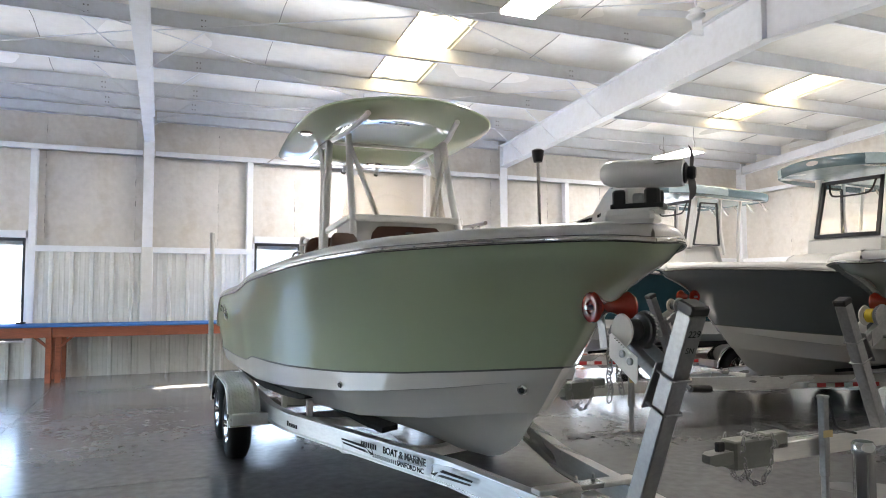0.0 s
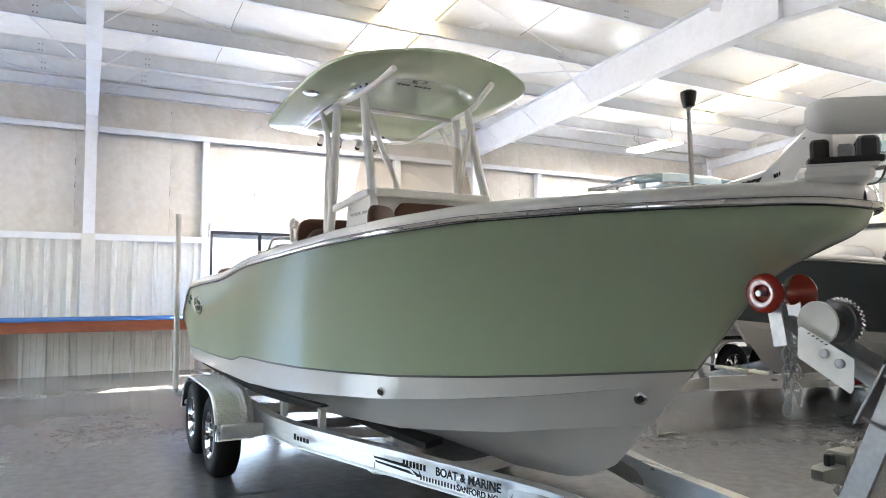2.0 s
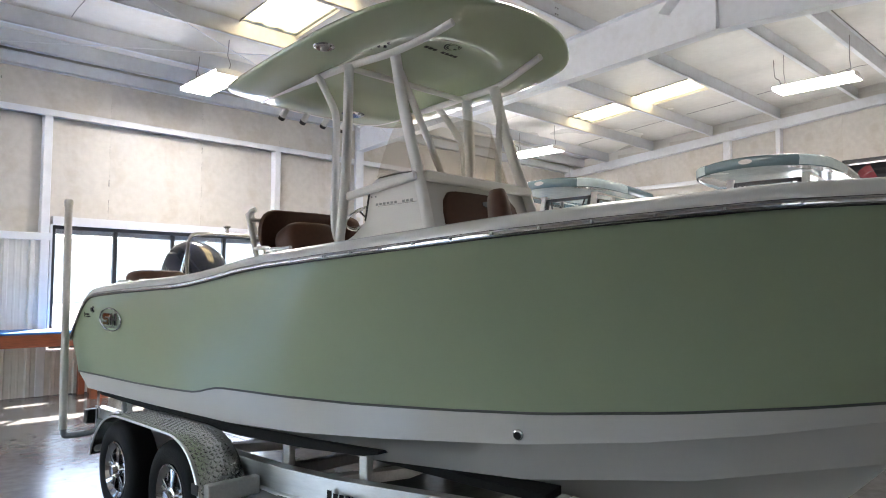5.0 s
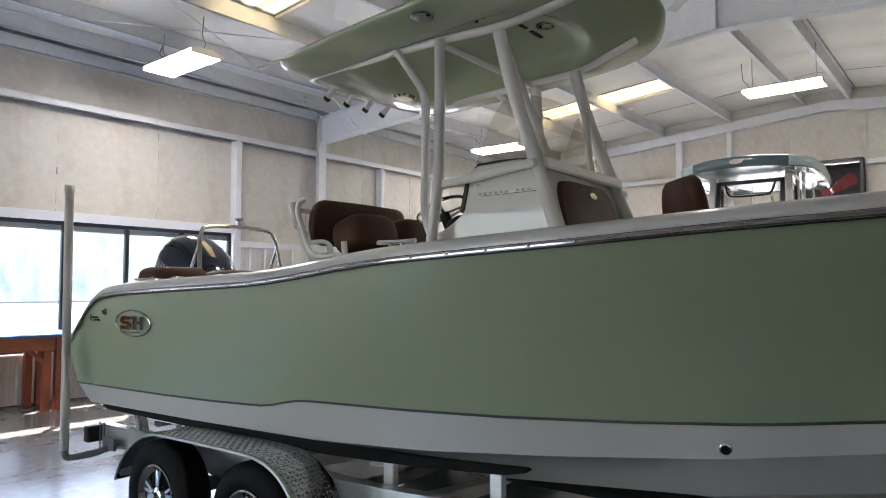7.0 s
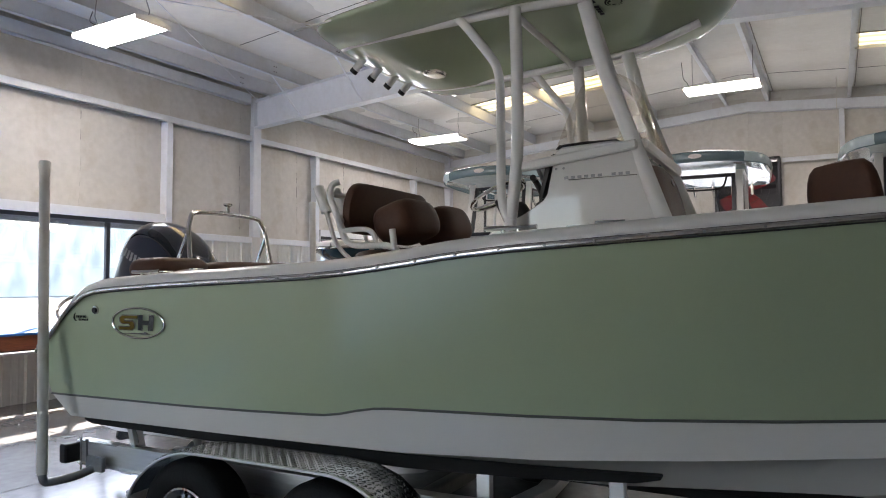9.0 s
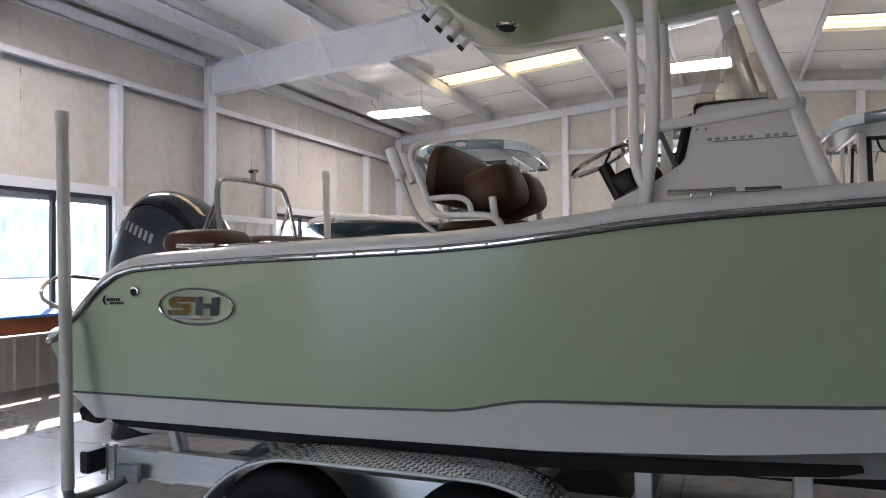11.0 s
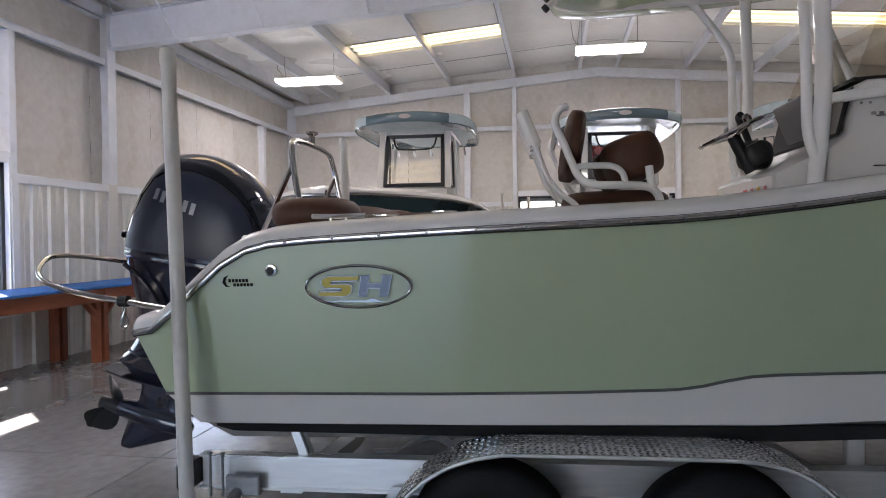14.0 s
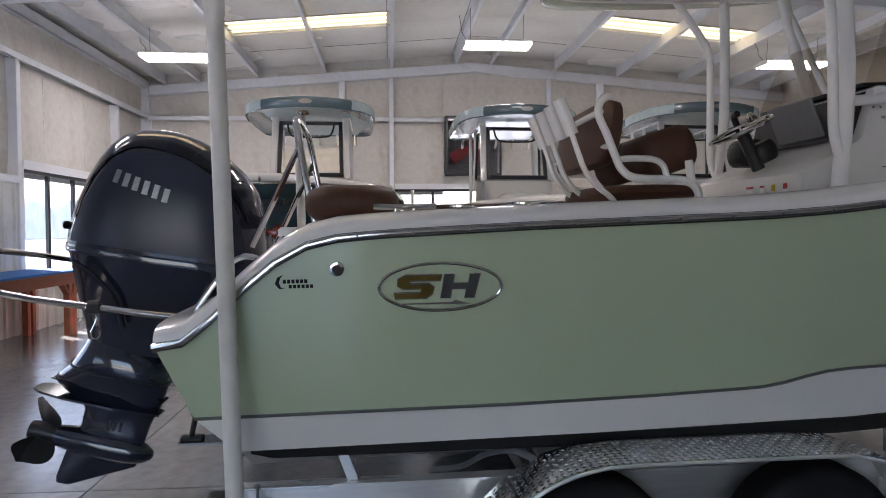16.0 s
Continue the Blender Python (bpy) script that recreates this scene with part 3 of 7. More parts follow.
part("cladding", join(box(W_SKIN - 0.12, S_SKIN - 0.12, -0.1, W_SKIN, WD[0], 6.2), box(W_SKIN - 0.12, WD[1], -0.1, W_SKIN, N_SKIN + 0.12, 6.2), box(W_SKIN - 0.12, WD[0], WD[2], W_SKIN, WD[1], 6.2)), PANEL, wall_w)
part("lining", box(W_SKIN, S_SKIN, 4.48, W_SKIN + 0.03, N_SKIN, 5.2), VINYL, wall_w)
# open roll-up door, unseen and added so daylight reaches the green hull
door = thing("added_door_1", "added unseen open roll-up door in the end wall", "roll-up door", kind="structure")
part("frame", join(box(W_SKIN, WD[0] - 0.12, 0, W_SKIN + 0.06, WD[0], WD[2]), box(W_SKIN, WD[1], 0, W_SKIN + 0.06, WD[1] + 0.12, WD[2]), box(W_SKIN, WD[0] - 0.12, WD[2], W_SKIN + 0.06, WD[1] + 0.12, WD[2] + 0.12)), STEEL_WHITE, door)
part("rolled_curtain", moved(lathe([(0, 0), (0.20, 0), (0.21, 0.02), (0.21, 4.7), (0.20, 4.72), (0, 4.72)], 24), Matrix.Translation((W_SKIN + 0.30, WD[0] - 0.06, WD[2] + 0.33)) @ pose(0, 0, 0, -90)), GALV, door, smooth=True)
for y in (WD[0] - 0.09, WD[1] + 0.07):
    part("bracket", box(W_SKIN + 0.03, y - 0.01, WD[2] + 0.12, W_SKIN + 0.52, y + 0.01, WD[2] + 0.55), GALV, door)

# roof: purlins, faced insulation between them, and translucent sheets
PURLIN_OFF = (0.45, 2.0, 3.56, 5.13, 6.47, 7.25)
purlins_y = sorted([RIDGE_Y - o for o in PURLIN_OFF] + [RIDGE_Y + o for o in PURLIN_OFF])
SKY_S, SKY_N = (RIDGE_Y - 5.13, RIDGE_Y - 2.0), (RIDGE_Y + 2.0, RIDGE_Y + 5.13)
SKYLIGHTS = ((3.64, 4.57, *SKY_N), (11.43, 12.30, *SKY_S), (11.43, 12.30, *SKY_N))


def ceiling_mesh():
    """Insulation that sags between the purlins, with openings for the translucent sheets."""
    v, f = [], []
    ys = [S_SKIN] + purlins_y + [N_SKIN]
    xs = [W_SKIN, -6.0, -4.05, -3.15, -1.5, FRAMES_X[0], 1.8, 3.64, 4.57, 6.0, FRAMES_X[1], 9.5, 11.43, 12.30, 13.6, E_SKIN]
    for i in range(len(xs) - 1):
        for j in range(len(ys) - 1):
            hole = any(abs(xs[i] - a) < 0.01 and c - 0.3 < (ys[j] + ys[j + 1]) / 2 < d + 0.3 for a, b, c, d in SKYLIGHTS)
            if hole:
                continue
            n = 5
            o = len(v)
            for p in range(n):
                for q in range(n):
                    x, y = xs[i] + (xs[i + 1] - xs[i]) * p / (n - 1), ys[j] + (ys[j + 1] - ys[j]) * q / (n - 1)
                    sag = 0.035 * (math.sin(math.pi * q / (n - 1)) ** 0.5) * (math.sin(math.pi * p / (n - 1)) ** 0.35 if 0 < p < n - 1 else 0)
                    v.append((x, y, purlin_low(y) + PURLIN_DEEP - 0.005 - sag + 0.006 * noise.noise((x * 1.3, y * 2.1, 3))))
            for p in range(n - 1):
                for q in range(n - 1):
                    k = o + p * n + q
                    f.append((k, k + 1, k + n + 1, k + n))
    return v, f


ceiling = part("ceiling", ceiling_mesh(), CEIL_VINYL, smooth=True)
tagged(ceiling, "white vinyl-faced insulation ceiling between roof purlins", "ceiling", kind="structure")
def roof_skin():
    v, f = [], []
    xs = [W_SKIN - 0.2, 3.64, 4.57, 11.43, 12.30, E_SKIN + 0.2]
    ys = [S_SKIN - 0.2, *SKY_S, RIDGE_Y, *SKY_N, N_SKIN + 0.2]
    for i in range(len(xs) - 1):
        for j in range(len(ys) - 1):
            if any(abs(xs[i] - a) < 0.01 and abs(ys[j] - c) < 0.01 for a, b, c, d in SKYLIGHTS):
                continue
            o = len(v)
            v += [(x, y, purlin_low(y) + PURLIN_DEEP + 0.09) for x in (xs[i], xs[i + 1]) for y in (ys[j], ys[j + 1])]
            f.append((o, o + 1, o + 3, o + 2))
    return v, f
roof = part("roof", roof_skin(), PANEL)
tagged(roof, "metal roof sheeting", "roof", kind="structure")
roof_steel = thing("roof_purlins", "white painted roof purlins running the length of the building", "purlins", kind="structure")
for y in purlins_y:
    s = 1 if y > RIDGE_Y else -1
    z = purlin_low(y)
    for a, b in ((W_SKIN, FRAMES_X[0]), (FRAMES_X[0], FRAMES_X[1]), (FRAMES_X[1], E_SKIN)):
        part("purlin", join(box(a, y - 0.006, z, b, y + 0.006, z + PURLIN_DEEP), box(a, min(y, y - 0.065 * s), z, b, max(y, y - 0.065 * s), z + 0.012),
                            box(a, min(y, y + 0.065 * s), z + PURLIN_DEEP - 0.012, b, max(y, y + 0.065 * s), z + PURLIN_DEEP), box(a, min(y - 0.065 * s, y - 0.065 * s + 0.004), z, b, max(y - 0.065 * s, y - 0.065 * s + 0.004), z + 0.022)), STEEL_WHITE, roof_steel)
    # bolt groups at the laps
    for x in (FRAMES_X[0] - 0.75, FRAMES_X[0] + 0.75, FRAMES_X[1] - 0.75, FRAMES_X[1] + 0.75):
        for dx, dz in ((0, 0.08), (0, 0.17), (0.05, 0.08), (0.05, 0.17)):
            part("bolt", lathe([(0.0, 0), (0.012, 0), (0.012, 0.008), (0.0, 0.008)], 6, Matrix.Translation((x + dx, y - 0.006 * 1, z + dz)) @ pose(0, 0, 0, 90)), GALV, roof_steel)


def corrugated(x0, x1, y0, y1):
    n = 22
    rows = []
    for y in (y0, y1):
        rows.append([(x0 + (x1 - x0) * i / n, y, purlin_low(y) + PURLIN_DEEP + 0.03 - 0.018 * (0.5 + 0.5 * math.cos(2 * math.pi * i / 5.5))) for i in range(n + 1)])
    return loft(rows)


for a, b, c, d in SKYLIGHTS:
    mid = RIDGE_Y + 3.56 * (1 if c > RIDGE_Y else -1)
    s = thing("skylight", "yellowed translucent fibreglass roof sheet", "skylight", group="roof skylights", kind="structure")
    part("sheet", corrugated(a, b, c, mid), SKYLIGHT, s, smooth=True)
    part("sheet", corrugated(a, b, mid, d), SKYLIGHT, s, smooth=True)
    lip = []
    for y0, y1 in ((c, d),):
        for x in (a, b):
            rows = [[(x + e, y, purlin_low(y) + z) for e, z in ((-0.006, PURLIN_DEEP - 0.03), (0.006, PURLIN_DEEP - 0.03), (0.006, PURLIN_DEEP + 0.07), (-0.006, PURLIN_DEEP + 0.07))] for y in np.linspace(y0, y1, 5)]
            lip.append(loft(rows, closed=True, caps=True))
    part("curb", join(*lip), VINYL, s)

# dark gaps where the facing meets the purlins, and lapped seams across
gaps = []
for y in purlins_y:
    k = 1 if y > RIDGE_Y else -1
    gaps.append([(x, y + k * 0.074 + 0.004 * noise.noise((x * 2, y, 1)), purlin_low(y) + PURLIN_DEEP - 0.022) for x in np.linspace(W_SKIN + 0.1, E_SKIN - 0.1, 60)])
part("facing_gap", join(*(tube(g, 0.007, 5) for g in gaps)), PINSTRIPE, roof_steel)
ys_all = [S_SKIN] + purlins_y + [N_SKIN]
for x in (-6.0, -1.5, 1.8, 6.0, 9.5, 13.6):
    for y0, y1 in zip(ys_all, ys_all[1:]):
        if y1 - y0 > 0.8 and 1.0 < y0:
            m = [y0 + 0.1 + (y1 - y0 - 0.2) * k / 8 for k in range(9)]
            part("lapped_seam", tube([(x + 0.015 * noise.noise((x, y * 3, 2)), y, purlin_low(y) + PURLIN_DEEP - 0.008 + 0.006 * noise.noise((x * 1.3, y * 2.1, 3))) for y in m], 0.005, 5), PINSTRIPE, roof_steel)

# rigid frames
def rigid_frame(x, name):
    fr = thing(name, "white painted tapered steel portal frame", "steel frame", kind="structure")
    w = 0.092
    for side in (-1, 1):
        yc = RIDGE_Y + side * (N_FACE - RIDGE_Y)
        yo = RIDGE_Y + side * (N_SKIN - 0.02 - RIDGE_Y)
        if side > 0:
            part("column", join(box(x - w, yc - 0.03, 2.40, x + w, yc - 0.015, 4.55), box(x - 0.006, yc - 0.02, 2.40, x + 0.006, yo, 5.0), box(x - w, yo - 0.015, 2.4, x + w, yo, 5.0)), STEEL_WHITE, fr)
            part("column_boxing", box(x - w - 0.01, yc - 0.02, 0.0, x + w + 0.01, yc + 0.06, 2.41, 0.006), PANEL, fr)
        else:
            part("column", join(box(x - w, yc + 0.10, 0, x + w, yc + 0.115, 4.55), box(x - 0.006, yc - 0.05, 0, x + 0.006, yc + 0.1, 5.0)), STEEL_WHITE, fr)
        top, low = [], []
        for k in range(9):
            y = yc + (RIDGE_Y - yc) * k / 8
            zt = purlin_low(y) - 0.002
            zb = 4.42 + (4.88 - 4.42) * k / 8
            top.append((y, zt))
            low.append((y, zb))
        def flange(pts, t):
            rows = [[(x - w, y, z), (x + w, y, z), (x + w, y, z + t), (x - w, y, z + t)] for y, z in pts]
            return loft(rows, closed=True, caps=True)
        web = loft([[(x - 0.006, y, z0), (x + 0.006, y, z0), (x + 0.006, y, z1), (x - 0.006, y, z1)] for (y, z0), (_, z1) in zip(low, top)], closed=True, caps=True)
        part("rafter", join(flange(low, 0.014), flange([(y, z - 0.014) for y, z in top], 0.014), web), STEEL_WHITE, fr)
        # stiffener at the haunch and flange braces down from the purlins
        part("stiffener", box(x - w, yc - 0.02 if side > 0 else yc, 4.5, x + w, yc if side > 0 else yc + 0.02, 4.9), STEEL_WHITE, fr)
        for o in (3.56, 5.13, 6.47):
            y = RIDGE_Y + side * o
            zb = 4.42 + 0.46 * (1 - abs(y - RIDGE_Y) / (N_FACE - RIDGE_Y))
            for sx in (-1, 1):
                part("flange_brace", rect_bar((x + sx * 0.09, y, zb + 0.02), (x + sx * 0.85, y, purlin_low(y) + 0.05), 0.035, 0.006, 0), STEEL_WHITE, fr)
    zk = 4.88
    part("ridge_plate", box(x - w, RIDGE_Y - 0.012, zk, x + w, RIDGE_Y + 0.012, purlin_low(RIDGE_Y) - 0.02), STEEL_WHITE, fr)
    return fr


for k, x in enumerate(FRAMES_X):
    rigid_frame(x, "portal_frame_%d" % (k + 1))

gable_rafter = thing("gable_rafter", "white steel rafter along the gable end wall", "rafter", kind="structure")
for side in (-1, 1):
    ya, yb = RIDGE_Y, RIDGE_Y + side * (N_SKIN - RIDGE_Y)
    rows_web = [[(E_FACE + 0.03, y, purlin_low(y) - 0.235), (E_FACE + 0.042, y, purlin_low(y) - 0.235), (E_FACE + 0.042, y, purlin_low(y) - 0.012), (E_FACE + 0.03, y, purlin_low(y) - 0.012)] for y in (ya, yb)]
    fl = [[(E_FACE - 0.05, y, purlin_low(y) - 0.235), (E_FACE + 0.12, y, purlin_low(y) - 0.235), (E_FACE + 0.12, y, purlin_low(y) - 0.223), (E_FACE - 0.05, y, purlin_low(y) - 0.223)] for y in (ya, yb)]
    part("rafter", join(loft(rows_web, True, True), loft(fl, True, True)), STEEL_WHITE, gable_rafter)

# diagonal rod bracing under the roof
rods = thing("rod_bracing", "thin steel cross-bracing rods under the roof", "bracing rods", kind="structure")
for a, b in (((0.1, 13.9), (7.5, 10.0)), ((7.5, 13.9), (0.1, 10.0)), ((0.1, 10.0), (7.5, 6.6)), ((7.5, 10.0), (0.1, 6.6)), ((-7.5, 13.9), (0.0, 10.0)), ((-7.5, 10.0), (0.0, 13.9)), ((-7.5, 6.6), (0.0, 10.0))):
    part("rod", bar((*a, purlin_low(a[1]) - 0.06), (*b, purlin_low(b[1]) - 0.06), 0.008, 6), STEEL_WHITE, rods)

# hung fluorescent fittings
def ceiling_light(x, y, z):
    t = thing("ceiling_light", "white four-foot fluorescent fitting hung on chains", "ceiling light", Matrix.Translation((x, y, z)), "hung fluorescent lights")
    part("body", loft([[(sx * 0.245 * k, sy * 0.61 * e, zz) for sx, sy in ((-1, -1), (1, -1), (1, 1), (-1, 1))] for k, e, zz in ((0.98, 1.0, 0.055), (0.75, 1.0, 0.075), (0.30, 0.99, 0.10), (0.28, 0.98, 0.10))], closed=True, caps=True), LAMP_BODY, t)
    part("lens", loft([[(sx * 0.235 * k, sy * 0.605 * e, zz) for sx, sy in ((-1, -1), (1, -1), (1, 1), (-1, 1))] for k, e, zz in ((0.82, 0.98, 0.0), (1.0, 1.0, 0.03), (1.0, 1.0, 0.054))], closed=True, caps=True), LAMP_WHITE, t, "glowing prismatic lens")
    for e in (-1, 1):
        part("end_plate", box(-0.245, e * 0.615 - 0.006, 0.0, 0.245, e * 0.615 + 0.006, 0.06, 0.003), LAMP_BODY, t)
    for e in (-0.5, 0.5):
        part("chain", tube([(0, e, 0.09), (0.03, e, 0.2), (-0.02, e, 0.32), (0, e, purlin_low(y) + 0.1 - z)], 0.006, 6), GALV, t)
    part("cord", tube(smooth_path([(0, 0.55, 0.09), (0.1, 0.62, 0.25), (0.02, 0.66, 0.3), (0.08, 0.7, purlin_low(y) - z)]), 0.005, 6), RUBBER, t)
    return t


for x, y, z in ((3.62, 12.33, 4.62), (4.23, 6.42, 4.92), (11.18, 12.24, 4.63), (11.25, 6.46, 4.95), (11.1, 0.80, 4.63)):
    ceiling_light(x, y, z)

# loose pull cord hung from the roof near the gable
cord = part("pull_cord", tube(smooth_path([(14.0, 4.70, purlin_low(4.70) + 0.2), (14.0, 4.71, 5.1), (13.99, 4.69, 4.6), (14.01, 4.70, 4.2), (14.0, 4.72, 3.9)]), 0.006, 6), PVC)
tagged(cord, "thin white cord hanging from the roof", "cord")


# ---- boats: lines by distance from the bow (station, half beam, height) ----
SHEER = [(0.66, 0.0, 1.850), (0.667, 0.06, 1.853), (0.69, 0.13, 1.857), (0.74, 0.22, 1.860), (0.84, 0.345, 1.860), (1.0, 0.50, 1.858), (1.28, 0.71, 1.855), (1.78, 0.985, 1.845),
         (2.28, 1.17, 1.815), (2.78, 1.25, 1.790), (3.28, 1.285, 1.763), (3.78, 1.30, 1.740), (4.28, 1.31, 1.715), (4.55, 1.31, 1.693), (4.78, 1.31, 1.664), (5.08, 1.308, 1.632),
         (5.35, 1.305, 1.614), (5.78, 1.30, 1.600), (6.28, 1.295, 1.584), (6.78, 1.285, 1.562), (6.96, 1.283, 1.550), (7.07, 1.28, 1.528), (7.17, 1.28, 1.480), (7.27, 1.278, 1.40),
         (7.37, 1.276, 1.31), (7.47, 1.275, 1.215), (7.53, 1.262, 1.180), (7.63, 1.23, 1.165)]
STRIPE = [(1.42, 0.0, 1.190), (1.48, 0.10, 1.183), (1.60, 0.19, 1.170), (1.90, 0.425, 1.137), (2.28, 0.64, 1.10), (2.78, 0.84, 1.06), (3.28, 0.975, 1.036), (3.78, 1.083, 1.018), (4.28, 1.14, 1.004),
          (4.88, 1.18, 0.993), (5.00, 1.185, 0.988), (5.10, 1.19, 0.972), (5.22, 1.195, 0.945), (5.32, 1.20, 0.932), (5.78, 1.205, 0.916), (6.28, 1.21, 0.906), (7.50, 1.21, 0.895)]
CHINE = [(1.50, 0.0, 1.10), (1.58, 0.10, 1.095), (1.72, 0.245, 1.08), (2.0, 0.46, 1.03), (2.4, 0.69, 0.975), (2.9, 0.88, 0.92), (3.6, 1.04, 0.865), (4.2, 1.12, 0.82), (4.9, 1.155, 0.785), (6.0, 1.175, 0.77), (7.36, 1.175, 0.757)]
STRAKE = [(1.68, 0.0, 0.90), (1.85, 0.17, 0.88), (2.3, 0.46, 0.80), (3.0, 0.70, 0.72), (4.0, 0.80, 0.66), (6.0, 0.85, 0.62), (7.36, 0.85, 0.60)]
KEEL = [(1.93, 0.0, 0.66), (2.1, 0.0, 0.57), (2.3, 0.0, 0.51), (2.8, 0.0, 0.46), (7.36, 0.0, 0.42)]
SPACING = [0.0, 0.002, 0.008, 0.018, 0.035] + [0.06 + 0.94 * k / 60 for k in range(61)]


def hull_line(table, side):
    a, b = table[0][0], table[-1][0]
    out = []
    for u in SPACING:
        s = a + (b - a) * u
        w, z = curve_at(table, s)
        out.append((side * w, s, z))
    return out


STEM = [(0.0, 0.0), (0.05, -0.028), (0.09, -0.05), (0.14, -0.065), (0.19, -0.02), (0.25, 0.03), (0.31, 0.075), (0.38, 0.10), (0.5, 0.105), (0.62, 0.08), (0.75, 0.045), (0.88, 0.018), (1.0, 0.0)]


def between(la, lb, t, bow_pull, stem=0.0):
    """A line between two hull lines; bow_pull draws it in toward the stem forward, for the flare."""
    out = []
    for u, p, q in zip(SPACING, la, lb):
        x = p[0] + (q[0] - p[0]) * t
        k = 1 - bow_pull * max(0.0, 1 - u / 0.55) ** 1.5
        out.append((x * k, p[1] + (q[1] - p[1]) * t + stem * max(0.0, 1 - u / 0.2) ** 2, p[2] + (q[2] - p[2]) * t))
    return out


def topsides(side):
    a, b = hull_line(SHEER, side), hull_line(STRIPE, side)
    return [a] + [between(a, b, t, 0.20 * math.sin(math.pi * t), curve_at(STEM, t)[0]) for t in (0.04, 0.08, 0.12, 0.16, 0.2, 0.25, 0.31, 0.38, 0.46, 0.55, 0.65, 0.76, 0.88)] + [b]


def underside(side):
    a, b, c, d = (hull_line(t, side) for t in (STRIPE, CHINE, STRAKE, KEEL))
    lip = [(x - side * 0.035 * min(1, abs(x) * 3), y, z - 0.003) for x, y, z in b]
    c2 = [(x - side * 0.04 * min(1, abs(x) * 4), y, z + 0.014) for x, y, z in c]
    return [a, between(a, b, 0.5, 0), b, lip, between(lip, c, 0.5, 0.03), c, c2, between(c2, d, 0.5, 0.05), d]


def mirrored(builder):
    return join(loft(builder(1)), loft(builder(-1)))


def transom_geo(lines):
    """Closes the stern across the ends of the given starboard lines."""
    rows = [[(k * p[0], p[1], p[2]) for k in (-1, -0.5, 0, 0.5, 1)] for p in lines]
    return loft(rows)


def cap_rows(side, inner=0.24, bow_close=1.9, stern_close=6.2):
    """Gunwale moulding: rolled outer edge, flat top, and the deck behind it."""
    rows = []
    for x, s, z in hull_line(SHEER, side):
        w = abs(x)
        inn = max(0.0, w - inner)
        if s < bow_close or s > stern_close:
            inn2, zc = 0.0, z + 0.09
        else:
            inn2, zc = inn, z + 0.085
        r = [(w, z), (w + 0.012, z + 0.012), (w + 0.010, z + 0.035), (w - 0.008, z + 0.058), (w - 0.05, z + 0.074), (max(0, w - 0.14), z + 0.082), (inn, z + 0.085)]
        if inn2 == 0.0:
            r += [(inn * 0.5, zc), (0.0, zc)]
        else:
            drop = 0.06 + 0.24 * min(1.0, max(0.0, (s - 2.6) / 1.4))
            r += [(inn - 0.02, z + 0.06), (inn - 0.04, z - drop)]
        rows.append([(side * max(0.0, p), s, h) for p, h in r])
    return rows


def rub_rail(side, dz=0.0, r=0.0125):
    return tube([(x + side * 0.012 if abs(x) > 0.02 else x, s - (0.012 if abs(x) < 0.3 else 0), z + dz) for x, s, z in hull_line(SHEER, side)], r, 8, flat=1.15)


def hull_parts(boat, side_mat, white=GEL_WHITE, rail=True):
    hull = part("hull", mirrored(topsides), side_mat, boat, smooth=True, sharp=60)
    under = part("hull_bottom", mirrored(underside), white, boat, "white hull bottom", smooth=True, sharp=35)
    part("pinstripe", join(*(tube([(x * 1.002 + (0.001 if x > 0 else -0.001), s, z) for x, s, z in hull_line(STRIPE, k)], 0.0065, 6) for k in (-1, 1))), PINSTRIPE, hull)
    ends = [r[-1] for r in topsides(1)]
    part("transom", transom_geo(ends + [r[-1] for r in underside(1)[1:]]), side_mat, boat, smooth=True)
    part("gunwale", join(loft(cap_rows(1)), loft(cap_rows(-1))), white, boat, "white moulded gunwale and deck", smooth=True, sharp=50)
    part("cockpit_sole", flat_shape([(-0.35, 2.0), (0.35, 2.0), (0.72, 2.8), (0.95, 3.6), (1.05, 4.4), (1.08, 6.3), (-1.08, 6.3), (-1.05, 4.4), (-0.95, 3.6), (-0.72, 2.8)], 1.14, 1.17), white, boat)
    if rail:
        rr = part("rub_rail", rub_rail(-1), RAIL_STEEL, boat, "polished stainless rub rail", smooth=True)
        part("rub_rail", rub_rail(1), RAIL_STEEL, boat, "polished stainless rub rail", smooth=True)
        for k in (1, -1):
            for dz, r in ((0.0125, 0.0025), (-0.0135, 0.0035)):
                part("rub_rail_backing", rub_rail(k, dz, r), BLACK_PLASTIC, rr, smooth=True)
    return hull


MAIN = Matrix.Translation((2.335, 5.5, 0.004)) @ pose(0, 0, 0, -0.4, 0, 1.47) @ Matrix.Translation((0, -3.78, 0))
boat = thing("center_console_boat", "seafoam green and white centre console fishing boat on a trailer", "boat", MAIN)
hull = hull_parts(boat, SEAFOAM)

# rail screws
for k in (-1,):
    for s in np.arange(0.9, 7.0, 0.2):
        w, z = curve_at(SHEER, s)
        part("screw", lathe([(0.0, 0.0), (0.006, 0.0), (0.005, 0.003), (0, 0.003)], 6, Matrix.Translation((k * (w + 0.03), s, z)) @ pose(0, 0, 0, 0, 90 * k, 0)), GALV, hull)


# ---- hardtop on its tube frame ----
TOP_HALF = [(0.0, 3.45), (0.22, 3.47), (0.42, 3.525), (0.60, 3.615), (0.73, 3.71), (0.82, 3.84), (0.875, 4.02), (0.905, 4.3), (0.91, 4.6), (0.905, 4.9), (0.89, 5.2), (0.872, 5.46), (0.85, 5.59), (0.79, 5.68), (0.68, 5.73), (0.45, 5.765), (0.2, 5.78), (0.0, 5.785)]
